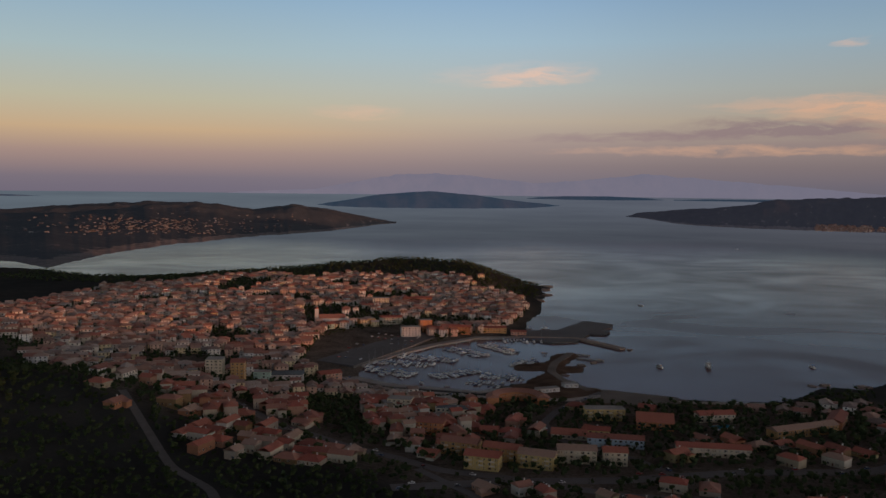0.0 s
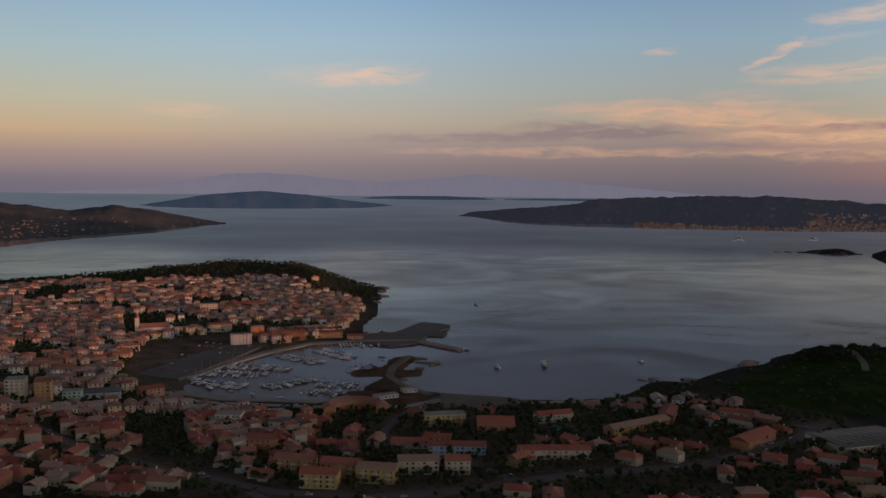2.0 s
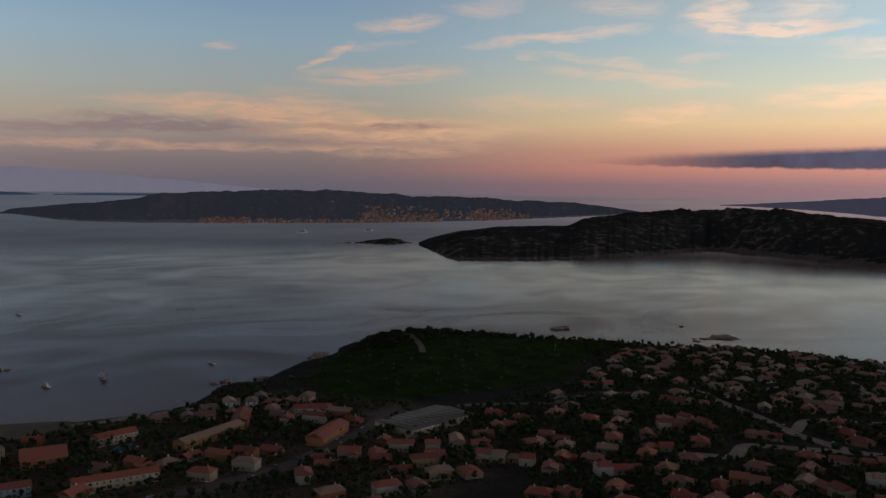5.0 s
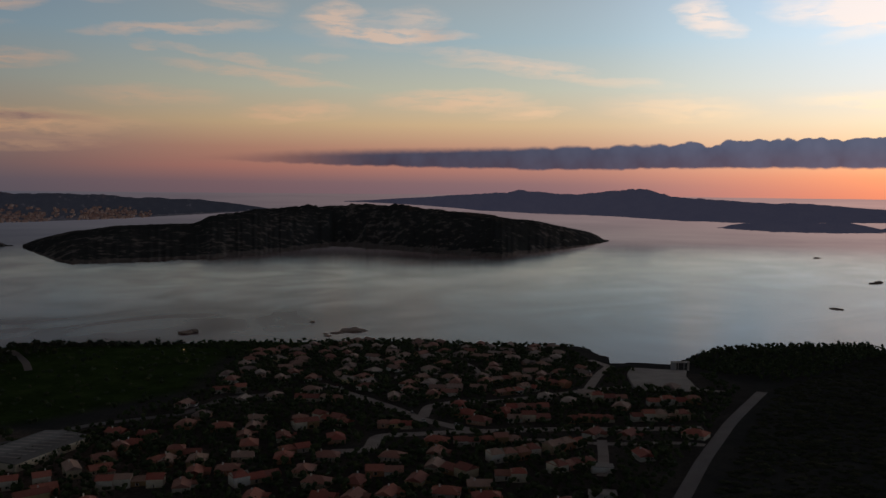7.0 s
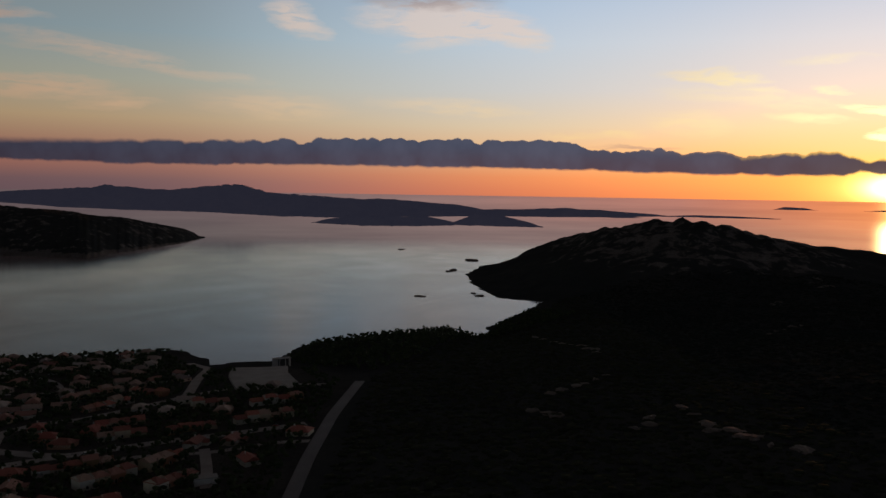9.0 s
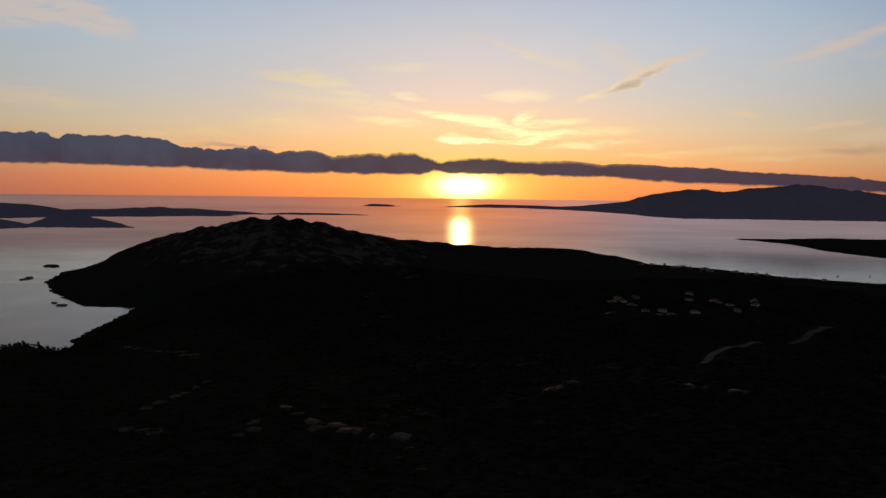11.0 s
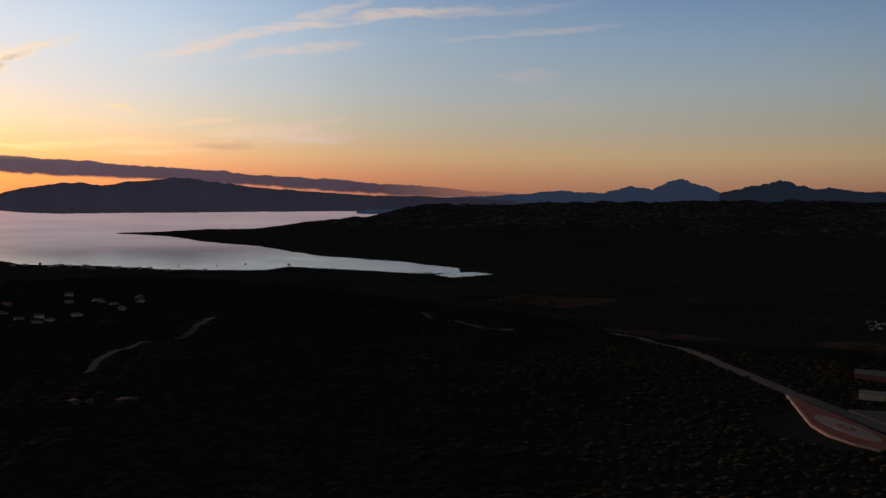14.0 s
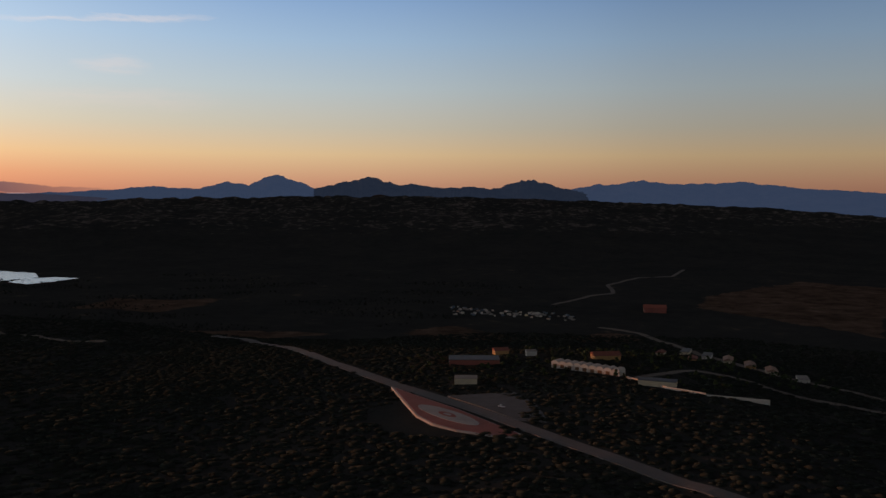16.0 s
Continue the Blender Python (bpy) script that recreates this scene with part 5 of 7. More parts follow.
def house_kind(w, d, storeys, gable=True, wing=False, flat=False, terrace=False):
    """The shared meshes of one kind of house, and where its windows sit."""
    h = 0.4 + 2.75 * storeys
    rise = 0.23 * d
    walls, roof, extra = bmesh.new(), bmesh.new(), bmesh.new()
    if flat:
        box(walls, -w / 2, w / 2, -d / 2, d / 2, -4, h)
        box(roof, -w / 2 - 0.12, w / 2 + 0.12, -d / 2 - 0.12, d / 2 + 0.12, h + 0.003, h + 0.35)
        box(roof, -w / 2 + 0.3, w / 2 - 0.3, -d / 2 + 0.3, d / 2 - 0.3, h + 0.34, h + 0.5)
    else:
        wall_shape(walls, w, d, h, rise, gable)
        roof_shape(roof, w, d, h, rise, 0.0 if gable else d / 2)
    if wing:
        off = Matrix.Translation((w * 0.28, -d * 0.55, 0)) @ Matrix.Rotation(math.pi / 2, 4, "Z")
        b2, r2 = bmesh.new(), bmesh.new()
        wall_shape(b2, d * 0.7, w * 0.42, h - 0.9, rise * 0.6, True)
        roof_shape(r2, d * 0.7, w * 0.42, h - 0.9, rise * 0.6, 0.0)
        for src, dst in ((b2, walls), (r2, roof)):
            bmesh.ops.transform(src, matrix=off, verts=src.verts)
            me = bpy.data.meshes.new("tmp")
            src.to_mesh(me), src.free()
            dst.from_mesh(me)
            bpy.data.meshes.remove(me)
    cx = w * 0.22
    box(extra, cx - 0.35, cx + 0.35, 0.6, 1.2, h + 0.2, h + rise + 0.9)
    box(extra, cx - 0.45, cx + 0.45, 0.5, 1.3, h + rise + 0.85, h + rise + 1.05)
    spots = []
    for level in range(storeys):
        n = max(2, int(w / 3.2))
        for k in range(n):
            u = -w / 2 + (k + 0.5) * w / n
            for side in (-1, 1):
                if wing and side < 0 and u > 0 or (level == 0 and side < 0 and k == n // 2):
                    continue
                spots.append((u, side * d / 2, 1.1 + 2.75 * level, 0 if side < 0 else 180))
        for k in range(max(1, int(d / 4.5))):
            u = -d / 2 + (k + 0.5) * d / max(1, int(d / 4.5))
            for side in (-1, 1):
                spots.append((side * w / 2, u, 1.1 + 2.75 * level, 90 if side > 0 else -90))
    n = max(2, int(w / 3.2))
    door = (-w / 2 + (n // 2 + 0.5) * w / n, -d / 2, 0.25)
    return {"wall": bm_mesh("wall", walls, MAT["wall"]), "roof": bm_mesh("roof", roof, MAT["roof"] if not flat else MAT["concrete"]),
            "chimney": None if flat else bm_mesh("chimney", extra, MAT["trim"]), "spots": spots, "door": door, "flat": flat, "size": (w, d, h)}


KINDS = [house_kind(10, 9, 2), house_kind(14, 10, 1, wing=True), house_kind(15, 10, 2, wing=True), house_kind(9, 8, 3), house_kind(16, 10, 2, gable=False),
         house_kind(11, 8, 2, flat=True), house_kind(18, 9, 2), house_kind(16, 12, 1, gable=False), house_kind(12, 10, 3, gable=False)]


def build_house(kind, name="house"):
    k = KINDS[kind]
    ob = thing(name, Matrix(), "two-storey house with pale rendered walls and a clay tile roof", "house", "houses of the town")
    part("wall", k["wall"], ob)
    roof = part("roof", k["roof"], ob)
    if k["chimney"]:
        part("chimney", k["chimney"], roof)
    part("door", DOOR, ob, m=pose(*k["door"]))
    for x, y, z, turn in k["spots"][:7]:
        part("window", WINDOWS[kind % 2], ob, m=pose(x, y, z, 0, 0, turn))
    return ob


KIND_LABELS = ["narrow two-storey house with rendered walls and tiled roof", "single-storey house with a side wing and clay roof", "two-storey house with a front wing and clay roof",
               "tall narrow three-storey house with tiled roof", "broad two-storey house under a hipped clay roof", "flat-roofed two-storey house with rendered walls",
               "long two-storey terrace under a tiled gable roof", "low villa under a hipped clay roof", "three-storey apartment house with a hipped clay roof"]


def spread(ring, along, across, turn, jitter, keep, kinds, rng, turn_wave=8):
    """Places for houses in rows over a ring of land: x, y, turn, kind."""
    c, s = math.cos(radians(turn)), math.sin(radians(turn))
    lo, hi = ring.min(0) - 60, ring.max(0) + 60
    mid, reach = (lo + hi) / 2, float(np.hypot(*(hi - lo))) / 2
    rows = []
    for j in range(int(-reach / across), int(reach / across) + 1):
        u = -reach + rng.random() * along
        while u < reach:
            v = j * across + rng.uniform(-1, 1) * jitter
            x, y = mid[0] + u * c - v * s, mid[1] + u * s + v * c
            if rng.random() < keep:
                rows.append((x, y, turn + turn_wave * float(lumps(x, y, 160, 77, 2)) + (90 if rng.random() < 0.35 else 0), rng.choice(kinds)))
            u += along * rng.uniform(0.85, 1.25)
    rows = np.array(rows)
    return rows[inland(rows[:, 0], rows[:, 1], ring) > 4]


rng = random.Random(7)
spots_core = spread(TOWN_CORE, 13.5, 15.0, 14, 2.0, 0.93, [0, 0, 2, 3, 3, 4, 5, 6, 8], rng)
spots_south = spread(TOWN_SOUTH, 17.5, 21.0, -22, 7.0, 0.62, [0, 1, 1, 2, 7, 4, 6, 1], rng, 70)
spots_villas = spread(VILLAS, 24.0, 26.0, 30, 9.0, 0.74, [1, 1, 1, 7, 7, 7, 7], rng, 90)
spots_hill = spread(HILL_HOUSES, 17.0, 20.0, -18, 3.0, 0.85, [1, 1, 7, 6], rng, 15)
spots_row = spread(ROW_HOUSES, 14.0, 15.0, -20, 2.0, 0.9, [1, 7, 6, 0], rng, 15)
ALL_HOUSES = np.concatenate([spots_core, spots_south, spots_villas, spots_hill, spots_row])
# keep roads, squares and large buildings clear
CLEAR = [(-100, 1000, 56), (-85, 1060, 56), (-62, 1105, 46), (-105, 930, 40), (70, 745, 44), (40, 562, 42), (100, 558, 40), (130, 688, 36), (125, 606, 36), (-188, 768, 36), (-145, 812, 26), (-250, 856, 38),
         (425, 585, 52), (180, 770, 46), (-145, 1150, 24), (290, 660, 52), (225, 670, 24), (190, 590, 30), (345, 610, 30), (560, 320, 16)]
good = inland(ALL_HOUSES[:, 0], ALL_HOUSES[:, 1], COAST) > 14
row_start = len(ALL_HOUSES) - len(spots_row)
good &= (lumps(ALL_HOUSES[:, 0], ALL_HOUSES[:, 1], 85, 90, 3) < 0.24) | (np.arange(len(ALL_HOUSES)) >= row_start)
for cx, cy, r in CLEAR:
    good &= np.hypot(ALL_HOUSES[:, 0] - cx, ALL_HOUSES[:, 1] - cy) > r


def off_roads(pts, gap):
    ok = np.ones(len(pts), bool)
    for line, width, _, _ in ROADS:
        for (ax, ay), (bx, by) in zip(line[:-1], line[1:]):
            ex, ey = bx - ax, by - ay
            t = np.clip(((pts[:, 0] - ax) * ex + (pts[:, 1] - ay) * ey) / (ex * ex + ey * ey), 0, 1)
            ok &= np.hypot(pts[:, 0] - ax - t * ex, pts[:, 1] - ay - t * ey) > width / 2 + gap
    return ok


good &= off_roads(ALL_HOUSES, 6.5) | (off_roads(ALL_HOUSES, 3.5) & (np.arange(len(ALL_HOUSES)) >= row_start))
TERRACES = [
    (581, 390, 26, -62), (780, 378, 40, -48), (730, 352, 43, -31), (776, 334, 36, 60), (671, 320, 34, -62), (729, 270, 29, -61), (731, 217, 42, -62), (637, 306, 32, -62),
    (651, 262, 34, -62), (675, 216, 43, -61), (566, 309, 46, -56), (540, 279, 36, -42), (572, 256, 32, -27),
]
TERRACES_WEST = [
    (533, 239, 34, -25), (496, 298, 22, 69), (499, 265, 18, -62), (627, 585, 29, -54), (632, 493, 40, -66), (575, 440, 34, -99), (553, 450, 18, -38), (440, 406, 30, -30),
    (405, 472, 39, -55), (499, 420, 20, -35), (480, 340, 23, -61), (464, 485, 22, -56),
]
for cx, cy, w, _ in TERRACES + TERRACES_WEST:
    good &= np.hypot(ALL_HOUSES[:, 0] - cx, ALL_HOUSES[:, 1] - cy) > w * 0.5 + 7
good &= np.hypot(ALL_HOUSES[:, 0] - 865, ALL_HOUSES[:, 1] - 255) > 62
ALL_HOUSES = ALL_HOUSES[good]
away = np.hypot(ALL_HOUSES[:, 0] - 50, ALL_HOUSES[:, 1] - 60)
order = np.argsort(away)
NEAR_HOUSES, FAR_HOUSES = ALL_HOUSES[order[:255]], ALL_HOUSES[order[255:]]
masters = {}
for x, y, turn, kind in NEAR_HOUSES:
    kind = int(kind)
    m = pose(x, y, ground_at(x, y) + 0.2, 0, 0, turn)
    if kind not in masters:
        ob = masters[kind] = build_house(kind)
        ob["label"] = KIND_LABELS[kind]
        ob.matrix_basis = m
    else:
        copy_thing(masters[kind], m)


def arrays(me):
    """Corners of a mesh's triangles, and the material of each."""
    me.calc_loop_triangles()
    v = np.empty(len(me.vertices) * 3, np.float32)
    me.vertices.foreach_get("co", v)
    t = np.empty(len(me.loop_triangles) * 3, np.int32)
    me.loop_triangles.foreach_get("vertices", t)
    k = np.empty(len(me.loop_triangles), np.int32)
    me.loop_triangles.foreach_get("material_index", k)
    return v.reshape(-1, 3), t.reshape(-1, 3), k


def moved(v, m):
    r = np.array(m)
    return v @ r[:3, :3].T + r[:3, 3]


class Heap:
    """Many small pieces gathered into one mesh."""

    def __init__(self):
        self.v, self.t, self.k, self.n = [], [], [], 0

    def add(self, v, t, k):
        self.v.append(v), self.t.append(t + self.n), self.k.append(k)
        self.n += len(v)

    def make(self, name, mats, label, category, smooth=False, group=""):
        me = bulk(name, np.concatenate(self.v), np.concatenate(self.t), mats, np.concatenate(self.k), smooth)
        return tagged(new(name, me), label, category, group, "stuff")


bml = bmesh.new()
box(bml, -0.6, 0.6, -0.06, 0.04, 0, 1.4)
PLAIN_WINDOW = bm_mesh("tmp", bml, MAT["glass"])


def house_arrays(kind, windows=True):
    k, heap = KINDS[kind], Heap()
    v, t, _ = arrays(k["wall"])
    heap.add(v, t, np.zeros(len(t), np.int32))
    v, t, _ = arrays(k["roof"])
    heap.add(v, t, np.full(len(t), 5 if k["flat"] else 1, np.int32))
    if windows:
        for x, y, z, turn in k["spots"]:
            if turn in (0, 90, -90):
                v, t, s = arrays(PLAIN_WINDOW)
                heap.add(moved(v, pose(x, y, z, 0, 0, turn)), t, s + 2)
    return np.concatenate(heap.v), np.concatenate(heap.t), np.concatenate(heap.k)


HOUSE_SLOTS = [MAT["wall_far"], MAT["roof_far"], MAT["glass"], MAT["trim"], MAT["shutter"], MAT["concrete"]]
packed = [house_arrays(k) for k in range(len(KINDS))]
bare_packed = [house_arrays(k, False) for k in range(len(KINDS))]
heap = Heap()
zs = height(FAR_HOUSES[:, 0], FAR_HOUSES[:, 1])
for (x, y, turn, kind), z in zip(FAR_HOUSES, zs):
    v, t, k = packed[int(kind)]
    heap.add(moved(v, pose(x, y, z + 0.2, 0, 0, turn)), t, k)
heap.make("old_town_houses", HOUSE_SLOTS, "dense old town of rendered houses with clay roofs", "houses")


# houses of the island town across the strait and on the headland, very far off
def far_houses(name, spans, count, seed, label, lo, hi, tall=1.0, slots=HOUSE_SLOTS):
    r, heap = random.Random(seed), Heap()
    deps = bpy.context.evaluated_depsgraph_get()
    deps.update()
    for _ in range(count):
        a0, a1, e0, e1 = r.choice(spans)
        az, el = r.uniform(a0, a1), e0 + (e1 - e0) * r.random() ** 1.4
        cx, cy = stand(az)
        way = Vector((math.sin(radians(az)) * math.cos(radians(el)), math.cos(radians(az)) * math.cos(radians(el)), math.sin(radians(el))))
        hit, p, nor, _, ob, _ = scene.ray_cast(deps, Vector((float(cx), float(cy), EYE)) + way * 1900, way)
        if not hit or ob.name.startswith("water"):
            continue
        v, t, k = bare_packed[r.choice([0, 2, 3, 4, 6, 8])]
        heap.add(moved(v * r.uniform(lo, hi) * np.array([1, 1, tall]), pose(p.x, p.y, p.z, 0, 0, r.uniform(-25, 25) + 20)), t, k)
    heap.make(name, slots, label, "houses")


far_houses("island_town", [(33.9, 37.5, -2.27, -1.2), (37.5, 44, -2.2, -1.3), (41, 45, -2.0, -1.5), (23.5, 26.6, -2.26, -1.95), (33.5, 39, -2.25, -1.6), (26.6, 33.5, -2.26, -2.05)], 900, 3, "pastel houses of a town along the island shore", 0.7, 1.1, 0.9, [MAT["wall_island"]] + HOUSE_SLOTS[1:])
far_houses("headland_villas", [(334, 352, -2.9, -1.7), (337, 346, -3.0, -1.9), (338, 344, -2.7, -2.0)], 420, 4, "scattered pale villas on the headland", 0.4, 0.8, 0.5, [MAT["wall_bay"], MAT["wall_bay"]] + HOUSE_SLOTS[2:])


# ---- large buildings ----
def tone(name, colour):
    return plain(name, tuple(1.1 * v for v in colour), 0.85, spread=0.2, scale=0.5)


TONES = {"yellow": tone("yellow_render", (0.50, 0.36, 0.14)), "ochre": tone("ochre_render", (0.46, 0.27, 0.11)), "orange": tone("orange_render", (0.46, 0.19, 0.08)), "cream": tone("cream_render", (0.55, 0.47, 0.34)),
         "white": tone("white_render", (0.52, 0.49, 0.45)), "blue": tone("pale_blue_render", (0.36, 0.46, 0.52)), "red": tone("red_render", (0.30, 0.10, 0.08)), "green": tone("pale_green_render", (0.40, 0.52, 0.42)),
         "pink": tone("pink_render", (0.52, 0.30, 0.22)), "red_roof": MAT["roof"]}


def block(name, x, y, turn, w, d, storeys, wall, roof, label, category="apartment block", hip=0.0, storey=2.9, balconies=False, z=None, windows=True, tall_roof=0.2):
    ob = thing(name, pose(x, y, (ground_at(x, y) if z is None else z) + 0.2, 0, 0, turn), label, category)
    h = 0.5 + storey * storeys
    walls, top = bmesh.new(), bmesh.new()
    if roof in ("slate", "sheet", "concrete"):
        box(walls, -w / 2, w / 2, -d / 2, d / 2, -5, h)
        box(top, -w / 2 - 0.2, w / 2 + 0.2, -d / 2 - 0.2, d / 2 + 0.2, h + 0.003, h + 0.45, 0.08)
        mat = MAT[roof]
    else:
        wall_shape(walls, w, d, h, tall_roof * d, hip == 0)
        roof_shape(top, w, d, h, tall_roof * d, hip * d, 0.6)
        mat = MAT["roof"]
    bmesh.ops.recalc_face_normals(walls, faces=walls.faces)
    part("wall", bm_mesh("wall", walls, TONES[wall]), ob)
    part("roof", bm_mesh("roof", top, mat), ob)
    if windows:
        n, m = max(2, int(w / 3.6)), max(1, int(d / 4.5))
        for level in range(storeys):
            for k in range(n):
                for side in (-1,):
                    part("window", WINDOWS[k % 2], ob, m=pose(-w / 2 + (k + 0.5) * w / n, side * d / 2, 1.1 + storey * level, 0, 0, 0 if side < 0 else 180))
            for k in range(m):
                part("window", WINDOWS[1], ob, m=pose(w / 2, -d / 2 + (k + 0.5) * d / m, 1.1 + storey * level, 0, 0, 90))
    if balconies:
        for level in range(1, storeys):
            for k in range(0, max(2, int(w / 7))):
                u = -w / 2 + (k + 0.5) * w / max(2, int(w / 7))
                bm = bmesh.new()
                box(bm, u - 1.6, u + 1.6, -d / 2 - 1.3, -d / 2 - 0.003, storey * level + 0.3, storey * level + 0.5)
                box(bm, u - 1.6, u + 1.6, -d / 2 - 1.3, -d / 2 - 1.15, storey * level + 0.497, storey * level + 1.4)
                part("balcony", bm_mesh("balcony", bm, TONES["cream"]), ob)
    return ob


BLOCKS = [
    (28, 556, -16, 23, 13, 3, "yellow", "tile", "ochre three-storey apartment block with red gable roof"),
    (14, 588, -20, 26, 12, 3, "ochre", "tile", "long ochre apartment block with red tile roof"),
    (42, 575, -20, 24, 12, 3, "ochre", "tile", "stepped ochre apartment block with red roof"),
    (64, 560, -20, 24, 13, 3, "yellow", "tile", "ochre apartment block with balconies at the corner"),
    (92, 573, -6, 26, 12, 3, "cream", "tile", "cream apartment block under a red roof"),
    (117, 569, -6, 16, 12, 3, "cream", "tile", "cream end block with stair tower"),
    (132, 689, 0, 32, 12, 3, "yellow", "concrete", "yellow flat-roofed guest house"),
    (126, 612, -10, 40, 11, 2, "blue", "tile", "pale blue and yellow house with red roof"),
    (96, 634, -12, 26, 15, 1, "cream", "tile", "low cream school wing with red roof"),
    (118, 634, -12, 16, 10, 2, "yellow", "tile", "yellow house with red hipped roof"),
    (168, 668, -12, 28, 24, 2, "orange", "tile", "large brick-red hall with low tile roof"),
    (-8, 640, -14, 22, 13, 3, "orange", "tile", "brick-orange apartment house with balconies"),
    (10, 684, -12, 26, 11, 3, "cream", "slate", "cream apartment block with a dark roof"),
    (-34, 712, -12, 20, 12, 3, "cream", "concrete", "pale flat-roofed apartment house"),
    (-206, 776, 4, 15, 14, 6, "cream", "concrete", "grey-cream six-storey tower block"),
    (-184, 772, 4, 12, 12, 6, "ochre", "tile", "ochre tower block with a tiled cap"),
    (-147, 815, 6, 30, 20, 2, "white", "slate", "white hall with a dark flat roof"),
    (-166, 790, 4, 15, 10, 3, "green", "concrete", "pale green apartment house"),
    (-110, 835, 30, 22, 12, 2, "pink", "tile", "pink house with tiled roof by the car park"),
    (-94, 1308, 8, 24, 14, 5, "cream", "concrete", "tall cream apartment building in the old town"),
    (-40, 1083, 10, 24, 12, 4, "white", "concrete", "white harbour apartment block with balconies"),
    (-22, 1120, 12, 16, 12, 5, "orange", "concrete", "sunlit orange harbour building"),
    (18, 1112, -2, 38, 11, 3, "orange", "tile", "orange harbour-front terrace with red roof"),
    (64, 1125, 4, 40, 11, 2, "ochre", "tile", "two-storey ochre terrace facing the harbour"),
    (100, 1118, -6, 20, 10, 2, "pink", "tile", "pink customs house by the quay"),
    (-70, 1168, 14, 30, 11, 3, "cream", "tile", "cream harbour apartment house under a clay roof"),
    (-102, 1150, 30, 22, 11, 3, "ochre", "concrete", "ochre flat-roofed house behind the car park"),
    (-10, 1098, -30, 18, 11, 3, "pink", "tile", "pink house facing the marina"),
    (-140, 1122, 40, 26, 12, 2, "green", "tile", "pale green hall beside the car park"),
    (-40, 1360, 10, 46, 12, 3, "orange", "tile", "long orange terrace in the old town"),
    (277, 650, 22, 60, 12, 2, "ochre", "tile", "long hotel wing with red tile roof"),
    (318, 682, 58, 36, 12, 2, "orange", "tile", "hotel wing stepping up the slope"),
    (190, 592, -8, 50, 11, 2, "cream", "tile", "two-storey terrace with arched ground floor"),
    (346, 600, 33, 44, 14, 2, "orange", "tile", "red-roofed terrace above the street"),
    (222, 690, 8, 30, 12, 2, "cream", "tile", "beach apartments with red roof"),
    (374, 668, -32, 30, 12, 2, "cream", "tile", "cream terrace of stepped holiday flats"),
    (123, 816, 12, 14, 9, 1, "white", "concrete", "small white harbour office on the mole"),
    (98, 790, 20, 22, 8, 1, "white", "concrete", "low white boat-club building"),
]
for x, y, turn, w, d, storeys, wall, roof, label in BLOCKS:
    block("apartment_block", x, y, turn, w, d, storeys, wall, roof, label, balconies=storeys == 3 and wall in ("yellow", "ochre", "cream"))

FARM = [
    (54, -655, -2, 40, 19, 1, "red", "slate", "low red house with a dark roof"), (65, -582, -4, 16, 11, 1, "cream", "concrete", "small cream hut with a flat roof"),
    (-69, -566, -22, 26, 10, 1, "cream", "slate", "low cream shed with a dark roof"),
    (-56, -672, 4, 22, 12, 1, "ochre", "tile", "small ochre house under a clay roof"), (3, -692, 0, 9, 8, 1, "white", "concrete", "small white cabin with flat roof"),
    (-193, -889, 64, 24, 9, 1, "cream", "sheet", "pale shed with a sheet roof"), (-203, -850, 66, 22, 9, 1, "white", "sheet", "long pale shed with sheet roof"),
    (-211, -812, 70, 20, 9, 1, "cream", "tile", "low shed with a clay roof"), (-217, -772, 72, 20, 9, 1, "ochre", "tile", "low ochre shed with clay roof"),
    (-222, -735, 74, 18, 9, 1, "cream", "tile", "small shed with a clay roof"), (-234, -698, 74, 18, 9, 1, "white", "concrete", "small white store with flat roof"),
    (-258, -1240, -10, 32, 20, 2, "red", "tile", "red farmhouse among fields"), (-160, -870, 60, 12, 8, 1, "cream", "tile", "lean-to shed with a clay roof"),
    (-168, -790, 70, 14, 8, 1, "ochre", "tile", "low store across the dusty yard"), (28, -700, 10, 12, 9, 1, "ochre", "tile", "small ochre cottage with a clay roof"),
]
for x, y, turn, w, d, storeys, wall, roof, label in FARM:
    block("farm_building", x, y, turn, w, d, storeys, wall, roof, label, "farm building", storey=3.2)

for x, y, turn, w, d in ((532, 219, 22, 7, 13), (484, 205, 22, 8, 15)):
    block("hut", x, y, turn, w, d, 1, "white", "concrete", "small white flat-roofed hut beside the lane", "hut", storey=3.0)


